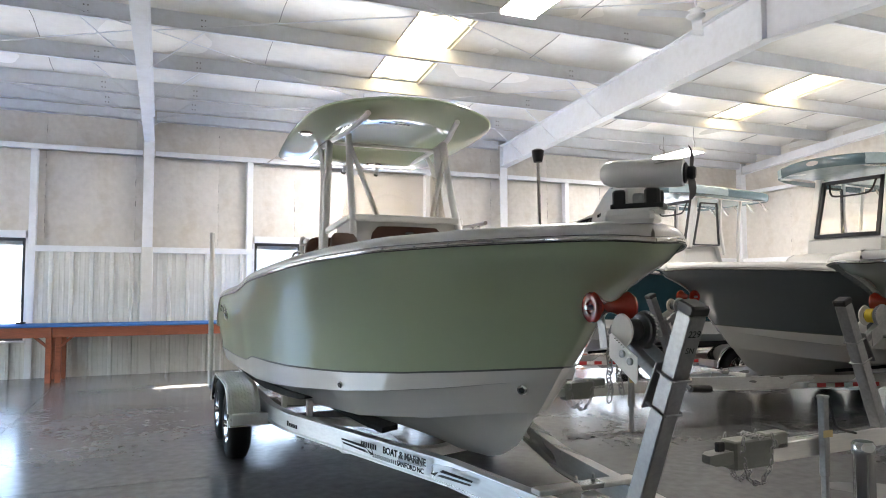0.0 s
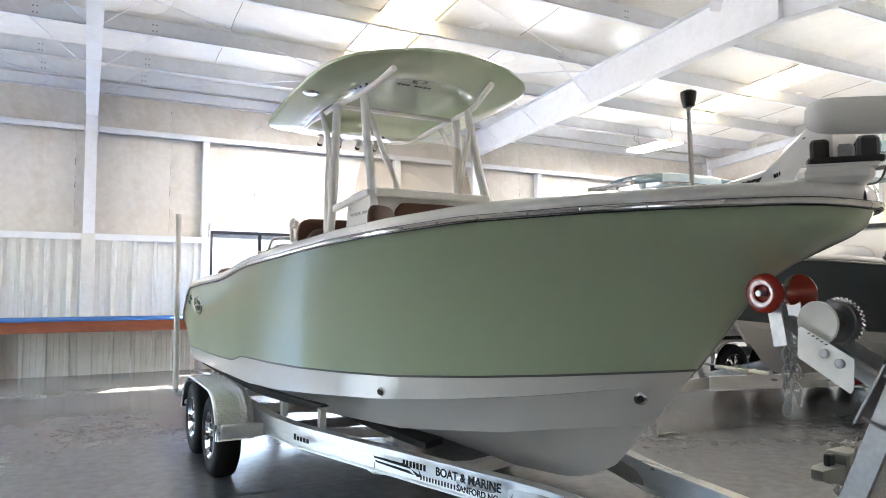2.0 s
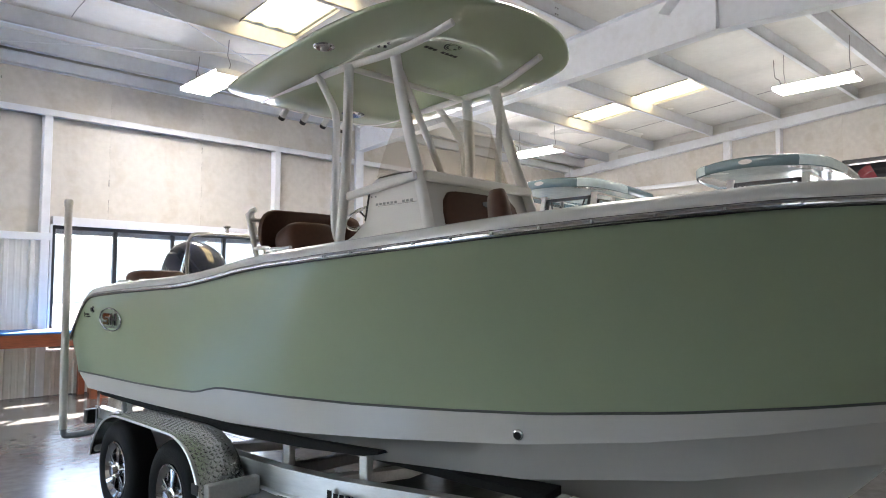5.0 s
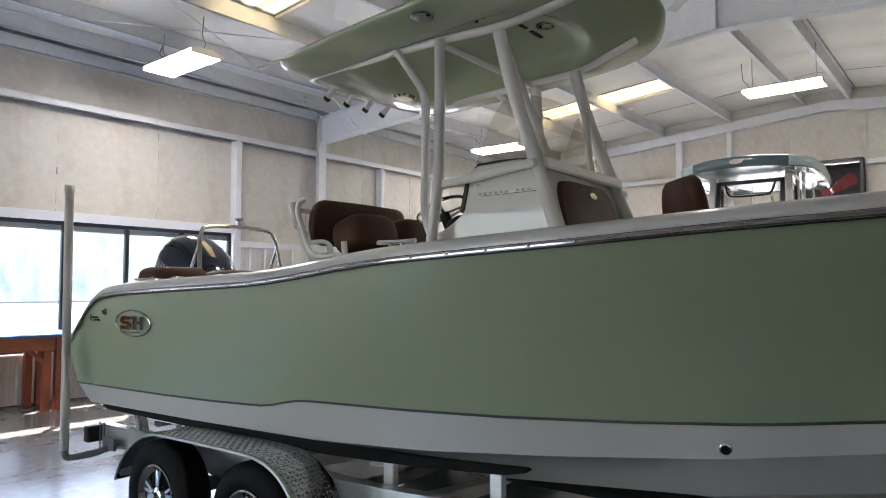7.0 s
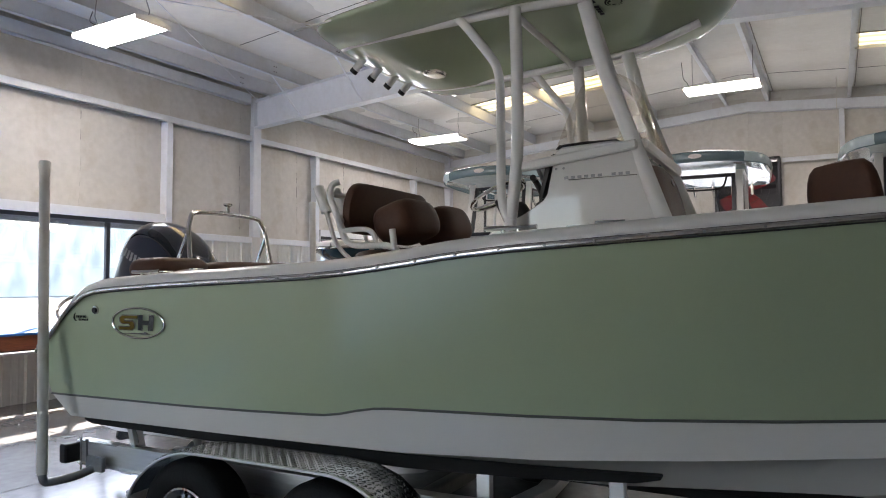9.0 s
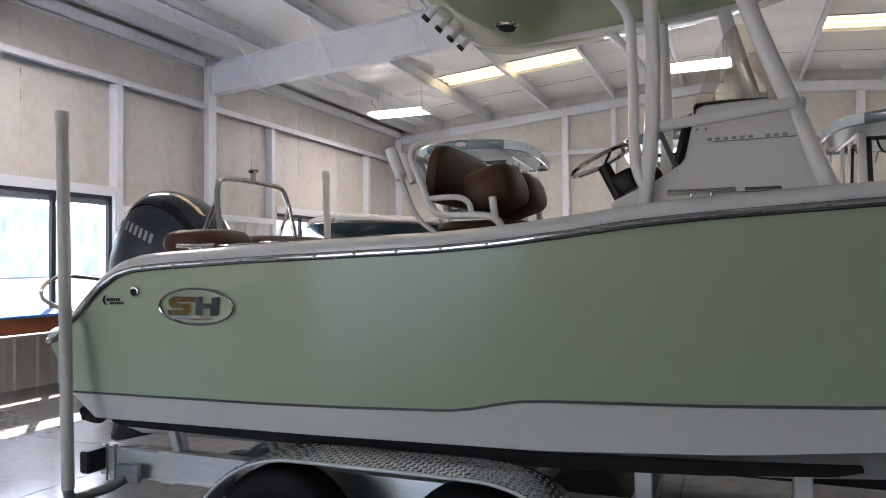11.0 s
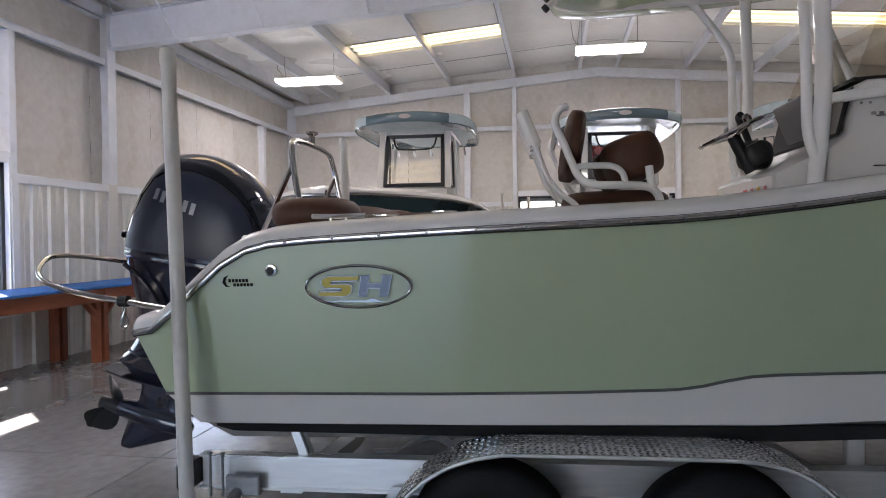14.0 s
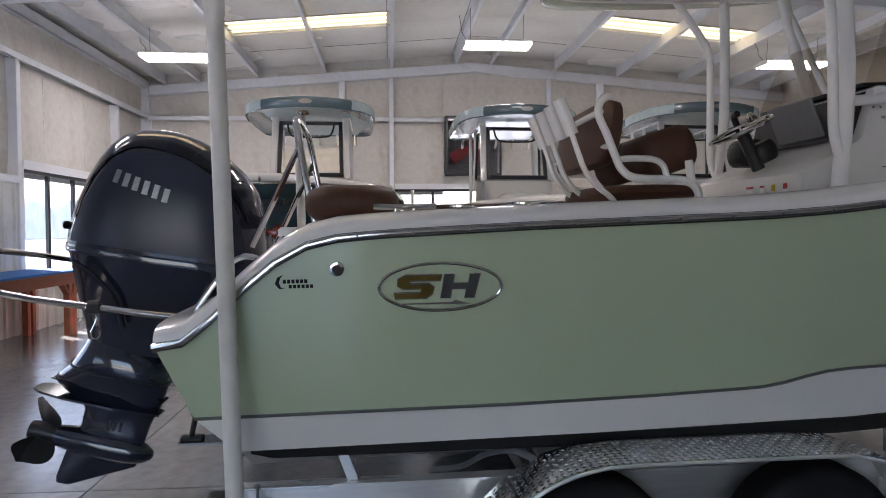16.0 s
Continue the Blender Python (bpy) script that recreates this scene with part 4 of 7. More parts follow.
TOP_EDGE = [(3.3, 3.235), (3.45, 3.225), (3.6, 3.195), (3.8, 3.165), (4.05, 3.145), (4.4, 3.125), (4.8, 3.105), (5.2, 3.085), (5.55, 3.07), (5.8, 3.06)]


def hardtop_geo():
    """A thin moulded shell in rings: domed above, with a rolled lip round a shallow hollow below."""
    ring = [(x, y) for x, y in smooth_ring(TOP_HALF)]
    rows = []
    for k, h in ((0.02, 0.125), (0.5, 0.12), (0.8, 0.095), (0.93, 0.06), (0.985, 0.03), (1.0, 0.012), (1.0, 0.002), (0.99, -0.008), (0.965, -0.018), (0.92, -0.030), (0.85, -0.042), (0.76, -0.050), (0.66, -0.054), (0.62, -0.040), (0.58, 0.0), (0.54, 0.040), (0.49, 0.062), (0.4, 0.072), (0.2, 0.076), (0.02, 0.076)):
        row = []
        for x, y in ring:
            y = 4.6 + (y - 4.6) * k
            deep = 1.0 if h > 0 else 0.15 + 0.85 * min(1.0, max(0.0, (y - 3.7) / 0.9))
            row.append((x * k, y, curve_at(TOP_EDGE, y)[0] + h * deep))
        rows.append(row)
    return loft(rows, closed=True, caps=True)


def smooth_ring(half):
    pts = [(p.x, p.y) for p in smooth_path([(x, y, 0) for x, y in half], 3)]
    return pts + [(-x, y) for x, y in pts[-2:0:-1]]


hardtop = part("hardtop", hardtop_geo(), SEAFOAM, boat, "seafoam green moulded hardtop", smooth=True, sharp=70)
# courtesy lights and round badge under the hardtop
def under(y, d=0.0):
    return curve_at(TOP_EDGE, y)[0] + 0.074 - d


part("courtesy_light", lathe([(0.0, 0.0), (0.07, 0.0), (0.09, 0.006), (0.10, 0.016), (0.0, 0.016)], 24, Matrix.Translation((0.16, 5.42, under(5.42, 0.138))) @ Matrix.Diagonal((1.1, 0.75, 1, 1))), CHROME, hardtop)
# second courtesy light, a smaller round one near the starboard edge
part("round_courtesy_light", lathe([(0.0, 0.0), (0.05, 0.0), (0.065, 0.008), (0.07, 0.016), (0.0, 0.016)], 24, Matrix.Translation((-0.80, 4.46, under(4.46, 0.118)))), CHROME, hardtop)
TILT = pose(0, 0, 0, -3.5)
badge = part("badge", moved(lathe([(0.0, 0), (0.062, 0), (0.062, 0.004), (0.0, 0.004)], 28), Matrix.Translation((0.0, 4.125, under(4.125, 0.007))) @ TILT), BLACK_INK, hardtop, "dark round maker's badge")
part("badge_mark", moved(flat_shape([(-0.034, -0.012), (-0.012, -0.034), (0.022, -0.030), (0.040, -0.004), (0.020, 0.010), (0.026, 0.030), (-0.004, 0.038), (-0.016, 0.016), (-0.030, 0.020)], 0, 0.003), Matrix.Translation((0.0, 4.125, under(4.125, 0.011))) @ TILT), SEAFOAM, badge)
part("badge_ring", moved(tube([(0.05 * math.cos(t), 0.05 * math.sin(t), 0) for t in np.linspace(0, 2 * math.pi, 28, endpoint=False)], 0.003, 5, loop=True), Matrix.Translation((0.0, 4.125, under(4.125, 0.008))) @ TILT), SEAFOAM, badge)
for k in range(8):
    if k != 3:
        part("badge_bar", moved(box(-0.15 + k * 0.039, -0.013, 0, -0.122 + k * 0.039, 0.013, 0.003), Matrix.Translation((0, 4.24, under(4.24, 0.006))) @ TILT), BLACK_INK, hardtop)
for dx, dy in ((-0.40, 4.42), (-0.36, 4.40), (-0.44, 4.36), (-0.38, 4.34), (-0.42, 4.48)):
    part("wire_gland", lathe([(0, 0), (0.011, 0), (0.010, 0.016), (0, 0.016)], 8, Matrix.Translation((dx, dy, under(dy, 0.016)))), BLACK_PLASTIC, hardtop)

top_frame = part("top_frame", join(
    tube(smooth_path([(-0.42, 3.72, 3.145), (-0.445, 3.88, 3.105), (-0.50, 4.16, 3.055), (-0.54, 4.55, 3.052), (-0.56, 5.0, 3.045), (-0.56, 5.45, 3.045), (-0.52, 5.66, 3.052), (-0.40, 5.745, 3.068), (0, 5.76, 3.068), (0.40, 5.745, 3.068), (0.52, 5.66, 3.052), (0.56, 5.45, 3.045), (0.56, 5.0, 3.045), (0.54, 4.55, 3.052), (0.50, 4.16, 3.055), (0.445, 3.88, 3.105), (0.42, 3.72, 3.145)], 5), 0.024, 10),
    bar((-0.54, 4.55, 3.04), (0.54, 4.55, 3.04), 0.02)), POWDER_WHITE, boat, "white powder-coated tube frame of the hardtop", smooth=True)
for x, y in ((-0.56, 5.3), (0.56, 5.3)):
    part("standoff", bar((x, y, 3.03), (x, y, under(y, 0.12)), 0.014, 8), POWDER_WHITE, top_frame)
for k in (-1, 1):
    part("front_leg", tube(smooth_path([(k * 0.47, 4.17, 3.04), (k * 0.48, 4.08, 2.7), (k * 0.50, 3.92, 2.25), (k * 0.54, 3.755, 1.80)]), 0.032, 12, flat=1.25), POWDER_WHITE, top_frame, smooth=True)
    part("rear_leg", tube(smooth_path([(k * 0.56, 4.525, 3.045), (k * 0.58, 4.51, 2.6), (k * 0.595, 4.515, 2.2), (k * 0.62, 4.575, 1.66)]), 0.032, 12, flat=1.25), POWDER_WHITE, top_frame, smooth=True)
    part("bent_leg", tube(smooth_path([(k * 0.57, 4.86, 3.05), (k * 0.58, 4.80, 2.985), (k * 0.59, 4.66, 2.80), (k * 0.595, 4.615, 2.715), (k * 0.60, 4.60, 2.60), (k * 0.61, 4.595, 2.30), (k * 0.615, 4.595, 2.06), (k * 0.615, 4.575, 1.95), (k * 0.61, 4.54, 1.88)]), 0.025, 10), POWDER_WHITE, top_frame, smooth=True)
    part("brace_leg", tube([(k * 0.47, 4.12, 2.93), (k * 0.26, 3.96, 2.28)], 0.022, 10), POWDER_WHITE, top_frame, smooth=True)
    part("side_bar", rect_bar((k * 0.590, 4.50, 2.18), (k * 0.540, 3.90, 2.252), 0.034, 0.05, 0.010), POWDER_WHITE, top_frame)
part("front_bar", rect_bar((-0.50, 3.88, 2.255), (0.50, 3.88, 2.255), 0.04, 0.06, 0.012), POWDER_WHITE, top_frame)
for x in (-0.28, -0.08, 0.12, 0.31):
    rod = part("rod_holder", tube([(x, 5.64, 3.11), (x, 5.785, 2.98)], 0.024, 12), POWDER_WHITE, top_frame, "white tube rod holder", smooth=True)
    part("rubber_end", lathe([(0.0, -0.012), (0.026, -0.012), (0.026, 0.016), (0.0, 0.016)], 12, look((x, 5.785, 2.98), (x, 5.93, 2.85))), RUBBER, rod, "black rubber end", smooth=True)
part("antenna", tube([(-0.86, 5.52, 3.075), (-0.95, 5.72, 3.02)], 0.006, 6), POWDER_WHITE, hardtop)

# ---- console ----
def console_geo():
    prof = [(4.725, 1.12), (4.72, 1.835), (4.705, 1.852), (4.59, 1.905), (4.50, 1.945), (4.395, 2.01), (4.375, 2.04), (4.345, 2.175), (4.32, 2.262), (4.29, 2.277), (4.02, 2.285), (3.955, 2.27), (3.925, 2.225), (3.82, 1.90), (3.78, 1.12)]
    rows = []
    for x, k in ((-0.53, 0.02), (-0.515, 0.0), (0.515, 0.0), (0.53, 0.02)):
        cy, cz = 4.15, 1.7
        rows.append([(x, cy + (y - cy) * (1 - k), cz + (z - cz) * (1 - k)) for y, z in prof])
    return loft(rows, closed=True, caps=True)


console = part("console", console_geo(), GEL_WHITE, boat, "white moulded steering console", smooth=True, sharp=30)
part("dash_panel", loft([[(x, y, z) for y, z in ((4.41, 2.02), (4.425, 2.03), (4.375, 2.235), (4.34, 2.25))] for x in (-0.505, 0.42)], caps=True), BLACK_PLASTIC, console)
part("chart_plotter", moved(box(-0.2, -0.012, -0.11, 0.2, 0.012, 0.11, 0.008), Matrix.Translation((-0.12, 4.475, 2.15)) @ pose(0, 0, 0, -22)), SCREEN_COVER, console, "grey covered chart plotter")
part("wheel_hub_cover", moved(pillow(-0.06, -0.07, -0.07, 0.06, 0.07, 0.05, 0.3, 20, 9, 3), Matrix.Translation((-0.16, 4.69, 1.99)) @ pose(0, 0, 0, -26)), BLACK_PLASTIC, console, smooth=True)
part("dash_lip", loft([[(x * 0.98, y, z) for x in (-0.50, -0.47, 0.47, 0.50) for z in ((2.275,) if abs(x) > 0.48 else (h,))] for y, h in ((4.335, 2.278), (4.325, 2.302), (4.20, 2.308), (4.02, 2.302), (3.985, 2.28))]), BLACK_PLASTIC, console, "black dash hood", smooth=True, sharp=40)


def windshield_geo():
    """A wrapped sheet of acrylic whose sides sweep down to the aft ends of the dash."""
    base = [p for p in smooth_path([(-0.485, 4.325, 0.012), (-0.485, 4.26, 0.16), (-0.475, 4.16, 0.295), (-0.44, 4.04, 0.375), (-0.34, 3.935, 0.40), (-0.18, 3.885, 0.405), (0, 3.875, 0.405), (0.18, 3.885, 0.405), (0.34, 3.935, 0.40), (0.44, 4.04, 0.375), (0.475, 4.16, 0.295), (0.485, 4.26, 0.16), (0.485, 4.325, 0.012)], 4)]
    skins = []
    for d in (0.0, 0.005):
        for u in np.linspace(0, 1, 7):
            u = u if d == 0 else 1 - u
            skins.append([(p.x * (1 - 0.14 * p.z * u - d * 2) , p.y + (0.34 * p.z * u + d) * min(1.0, max(0.0, (4.30 - p.y) / 0.30)), 2.29 + p.z * u) for p in base])
    return loft(skins)


part("windshield", windshield_geo(), GREY_LENS, console, "tinted curved acrylic windshield", smooth=True)
wheel = part("steering_wheel", tube([(0.17 * math.cos(a), 0.17 * math.sin(a), 0) for a in np.linspace(0, 2 * math.pi, 24, endpoint=False)], 0.012, 8, loop=True), CHROME, console, "stainless steering wheel", smooth=True, at=Matrix.Translation((-0.16, 4.815, 2.10)) @ pose(0, 0, 0, -26))
for a in (90, 210, 330):
    part("spoke", bar((0, 0, -0.03), (0.165 * math.cos(radians(a)), 0.165 * math.sin(radians(a)), 0), 0.009, 8), CHROME, wheel)
part("column", bar((0, 0, -0.03), (0, 0, -0.24), 0.035, 12), BLACK_PLASTIC, wheel, smooth=True)
part("knob", lathe([(0, 0), (0.022, 0.01), (0.026, 0.035), (0.012, 0.055), (0, 0.055)], 12, Matrix.Translation((0.1, -0.14, 0.0))), CHROME, wheel, smooth=True)
th = part("throttle", moved(pillow(-0.11, -0.09, -0.08, 0.11, 0.09, 0.09, 0.4), Matrix.Translation((0.16, 4.60, 2.00))), BLACK_PLASTIC, console, "black throttle control")
part("lever", tube(smooth_path([(0.16, 4.62, 2.06), (0.15, 4.66, 2.16), (0.14, 4.69, 2.22), (0.10, 4.69, 2.235)]), 0.02, 10), BLACK_PLASTIC, th, smooth=True)
part("lower_name_strip", box(-0.5325, 3.90, 1.862, -0.5285, 4.27, 1.867), GREY_INLAY, console)
part("lower_name_bar", box(-0.5325, 3.97, 1.870, -0.5285, 4.12, 1.884), GREY_INLAY, console)
part("model_name_strip", box(-0.5335, 3.905, 2.100, -0.5285, 4.255, 2.104), CHROME, console)
for k in range(10):
    if k != 6:
        part("model_letter_bar", box(-0.5345, 4.256 - k * 0.035, 2.107, -0.5285, 4.276 - k * 0.035, 2.121), GALV, console)
for y in (4.38, 4.42):
    part("snap", lathe([(0, 0), (0.007, 0), (0.006, 0.004), (0, 0.004)], 8, Matrix.Translation((-0.529, y - 0.10, 2.165)) @ pose(0, 0, 0, 0, -90)), GALV, console)
for k, (c, w, h) in enumerate(((RED_TAPE, 0.036, 0.028), (YELLOW_WEB, 0.036, 0.034), (RED_TAPE, 0.04, 0.012), (RED_TAPE, 0.07, 0.012))):
    st = part("safety_sticker", box(-0.45 + k * 0.105, 4.7245, 1.75, -0.45 + k * 0.105 + w, 4.7275, 1.79), WHITE_TAPE, console)
    part("sticker_band", box(-0.45 + k * 0.105, 4.7275, 1.79 - h, -0.45 + k * 0.105 + w, 4.729, 1.79), c, st)

# console front seat
seat = part("console_seat", moved(pillow(-0.36, -0.06, -0.24, 0.36, 0.06, 0.24, 0.25, 24, 9, 4), Matrix.Translation((0.0, 3.86, 1.96)) @ pose(0, 0, 0, -13)), BROWN_VINYL, boat, "brown quilted seat back on the console front", smooth=True)
part("seat_cushion", pillow(-0.36, 3.12, 1.44, 0.36, 3.66, 1.56, 0.2, 24), BROWN_VINYL, seat, smooth=True)
part("seat_emblem", moved(lathe([(0, 0), (0.05, 0), (0.05, 0.004), (0, 0.004)], 20), Matrix.Translation((0.0, 3.832, 2.12)) @ pose(0, 0, 0, 77) @ Matrix.Diagonal((0.9, 0.4, 1, 1))), GREY_INLAY, seat)
part("bow_backrest", moved(pillow(-0.17, -0.055, -0.20, 0.17, 0.055, 0.115, 0.35, 24, 11, 2.6), Matrix.Translation((-0.80, 3.05, 1.93)) @ pose(0, 0, 0, -8, 0, 42)), BROWN_VINYL, boat, "brown rounded bow backrest", smooth=True)
for k in (-1, 1):
    part("bow_lounge", pillow(k * 0.58 - 0.2, 2.45, 1.50, k * 0.58 + 0.2, 3.5, 1.60, 0.2), BROWN_VINYL, boat, "brown bow lounge cushion", smooth=True)

# ---- leaning post ----
post = part("leaning_post", pillow(-0.52, 5.16, 1.70, 0.40, 5.72, 1.79, 0.2, 24), BROWN_VINYL, boat, "brown upholstered leaning post with tube frame", smooth=True)
part("backrest", moved(pillow(-0.54, -0.055, -0.165, 0.42, 0.055, 0.165, 0.2, 28, 13, 4), Matrix.Translation((0, 5.66, 2.05)) @ pose(0, 0, 0, 9)), BROWN_VINYL, post, smooth=True)
for x0, x1 in ((-0.53, -0.09), (-0.07, 0.37)):
    part("bolster", moved(pillow(x0, -0.145, -0.115, x1, 0.15, 0.115, 0.26, 32, 15, 4.2), Matrix.Translation((0, 5.36, 1.955)) @ pose(0, 0, 0, -18)), BROWN_VINYL, post, smooth=True)
for k in (-1, 1):
    x = -0.565 if k < 0 else 0.45
    part("side_frame", join(
        tube(smooth_path([(x * 0.97, 5.70, 2.205), (x, 5.73, 2.195), (x, 5.755, 2.165), (x, 5.76, 2.11), (x, 5.72, 2.02), (x, 5.68, 1.92), (x, 5.645, 1.85), (x, 5.57, 1.81), (x, 5.35, 1.80), (x, 5.27, 1.755), (x, 5.25, 1.65)]), 0.02, 10),
        tube(smooth_path([(x, 5.67, 1.90), (x, 5.58, 1.905), (x, 5.49, 1.90), (x, 5.44, 1.87), (x, 5.42, 1.81)]), 0.016, 8),
        bar((x, 5.31, 1.895), (x, 5.295, 1.78), 0.020)), POWDER_WHITE, post, smooth=True)
part("back_bar", join(bar((-0.565, 5.75, 2.13), (0.45, 5.75, 2.13), 0.016), bar((-0.565, 5.70, 1.97), (0.45, 5.70, 1.97), 0.016)), POWDER_WHITE, post, smooth=True)
for x in (-0.47, -0.29, -0.11, 0.07):
    rt = part("rod_tube", tube([(x, 5.93, 2.20), (x, 5.862, 2.03)], 0.034, 14, caps=False), POWDER_WHITE, post, "white rod holder tube", smooth=True)
    if x in (-0.47, -0.11, 0.07):
        part("rod_tube_leg", tube(smooth_path([(x, 5.868, 2.045), (x, 5.835, 1.95), (x, 5.80, 1.86), (x, 5.74, 1.78), (x, 5.65, 1.70), (x, 5.60, 1.55)]), 0.015, 8), POWDER_WHITE, rt, smooth=True)
part("seat_box", box(-0.48, 5.22, 1.14, 0.38, 5.68, 1.70, 0.02), GEL_WHITE, post)

# ---- stern: jump seats, arch, hand rails ----
for x0, x1 in ((-1.02, -0.55), (0.55, 1.02)):
    part("stern_seat", pillow(x0, 6.15, 1.60, x1, 6.72, 1.68, 0.22, 24), BROWN_VINYL, boat, "brown stern jump seat cushion", smooth=True)
    part("stern_bolster", pillow(x0, 6.73, 1.61, x1, 7.125, 1.764, 0.32, 24, 11, 3), BROWN_VINYL, boat, "brown stern bolster", smooth=True)
part("bench_back", pillow(-0.56, 6.72, 1.60, 0.56, 7.08, 1.748, 0.3, 28, 11, 3.4), BROWN_VINYL, boat, "brown bench back across the stern", smooth=True)
arch = part("tow_arch", join(tube(smooth_path([(-0.43, 7.12, 1.62), (-0.41, 7.17, 1.88), (-0.38, 7.20, 2.06), (-0.27, 7.21, 2.13), (0.27, 7.21, 2.13), (0.38, 7.20, 2.06), (0.41, 7.17, 1.88), (0.43, 7.12, 1.62)]), 0.018, 10),
            tube([(-0.40, 7.19, 1.98), (-0.42, 7.42, 1.50)], 0.014, 8), tube([(0.40, 7.19, 1.98), (0.42, 7.42, 1.50)], 0.014, 8)), CHROME, boat, "stainless tow arch", smooth=True)
part("tow_bitt", lathe([(0, 0), (0.018, 0), (0.018, 0.05), (0.036, 0.062), (0.036, 0.075), (0, 0.075)], 14, Matrix.Translation((0, 7.21, 2.145))), CHROME, arch, smooth=True)
swim = part("swim_rail", tube(smooth_path([(-0.80, 7.60, 1.21), (-0.73, 7.84, 1.232), (-0.66, 8.05, 1.255), (-0.56, 8.36, 1.288), (-0.48, 8.61, 1.335), (-0.40, 8.75, 1.385), (-0.32, 8.80, 1.445), (-0.22, 8.80, 1.492), (-0.12, 8.72, 1.492), (-0.02, 8.58, 1.468), (0.10, 8.45, 1.435), (0.24, 8.30, 1.41), (0.34, 8.05, 1.38), (0.42, 7.60, 1.28)]), 0.0155, 10), RAIL_STEEL, boat, "stainless swim platform hand rail", smooth=True)
part("clip", lathe([(0.012, -0.024), (0.030, -0.024), (0.030, 0.024), (0.012, 0.024)], 12, Matrix.Translation((-0.66, 8.05, 1.255)) @ pose(0, 0, 0, 90)), RUBBER, swim)
part("shackle", tube([(-0.66 + 0.02 * math.sin(a), 8.05 + 0.014 * math.sin(2 * a), 1.17 + 0.055 * math.cos(a)) for a in np.linspace(0, 2 * math.pi, 16, endpoint=False)], 0.004, 6, loop=True), CHROME, swim)
part("grab_loop", tube(smooth_path([(-0.98, 7.30, 1.47), (-0.97, 7.36, 1.475), (-0.95, 7.42, 1.44), (-0.95, 7.52, 1.31), (-0.95, 7.55, 1.26), (-0.96, 7.52, 1.235), (-0.97, 7.46, 1.26), (-0.98, 7.36, 1.38), (-0.98, 7.30, 1.44)], 4), 0.012, 8, loop=True), CHROME, boat, "stainless grab loop on the transom corner", smooth=True)
for s, x in ((6.72, -1.13), (4.30, -1.20), (1.30, -0.6)):
    w, z = curve_at(SHEER, s)
    c = part("cleat", join(tube(smooth_path([(x, s - 0.12, z + 0.10), (x, s - 0.05, z + 0.098), (x, s + 0.05, z + 0.098), (x, s + 0.12, z + 0.10)]), 0.011, 8), bar((x, s - 0.035, z + 0.08), (x, s - 0.035, z + 0.1), 0.009), bar((x, s + 0.035, z + 0.08), (x, s + 0.035, z + 0.1), 0.009)), CHROME, boat, "stainless cleat", smooth=True)
for s in (5.9, 6.15):
    part("flush_rod_holder", lathe([(0.022, 0), (0.038, 0), (0.038, 0.006), (0.022, 0.006)], 16, Matrix.Translation((-1.16, s + 0.35, curve_at(SHEER, s + 0.35)[1] + 0.084)) @ Matrix.Diagonal((0.8, 1.5, 1, 1))), CHROME, boat, smooth=True)
part("fuel_fill", lathe([(0, 0), (0.045, 0), (0.045, 0.025), (0.035, 0.035), (0, 0.035)], 20, Matrix.Translation((-1.02, 7.17, 1.555))), GEL_WHITE, boat, smooth=True)

# ---- fittings on the topsides ----
def hull_skin(s, z):
    """Starboard skin point at a station and height, with the outward lean."""
    ws, zs = curve_at(SHEER, s)
    wt, zt = curve_at(STRIPE, s)
    t = (zs - z) / (zs - zt)
    return -(ws + (wt - ws) * t)


def on_hull(s, z, off=0.003):
    """A frame on the skin: x aft along the hull turned to read from outside, y up, z outward."""
    x = hull_skin(s, z)
    ahead = Vector((hull_skin(s - 0.1, z) - hull_skin(s + 0.1, z), -0.2, 0)).normalized()
    up = Vector((hull_skin(s, z + 0.05) - hull_skin(s, z - 0.05), 0, 0.1)).normalized()
    out = ahead.cross(up).normalized()
    if out.x > 0:
        out = -out
    up = out.cross(ahead).normalized()
    m = Matrix(((ahead.x, up.x, out.x, x), (ahead.y, up.y, out.y, s), (ahead.z, up.z, out.z, z), (0, 0, 0, 1)))
    return m @ Matrix.Translation((0, 0, off))


def oval(a, b, n=48):
    return [(a * math.cos(t), b * math.sin(t)) for t in np.linspace(0, 2 * math.pi, n, endpoint=False)]


em = on_hull(6.60, 1.365, 0.006)
emblem = part("emblem", tube([(x, y, 0.003) for x, y in oval(0.225, 0.088)], 0.0065, 8, loop=True), CHROME, hull, "chrome oval maker's emblem", smooth=True, at=em)
s_shape = [(-0.168, -0.042), (-0.052, -0.042), (-0.030, -0.026), (-0.024, 0.0), (-0.040, 0.012), (-0.118, 0.012), (-0.114, 0.024), (0.0, 0.024), (0.006, 0.046), (-0.128, 0.046), (-0.156, 0.032), (-0.158, 0.006), (-0.140, -0.006), (-0.070, -0.006), (-0.074, -0.020), (-0.172, -0.020)]
h_shape = [(0.0, -0.042), (0.036, -0.042), (0.042, -0.008), (0.094, -0.008), (0.088, -0.042), (0.124, -0.042), (0.146, 0.048), (0.108, 0.048), (0.102, 0.014), (0.046, 0.014), (0.052, 0.048), (0.016, 0.048)]


def outline(points, grow):
    return tube([(x, y, 0.004) for x, y in points], grow, 6, loop=True)


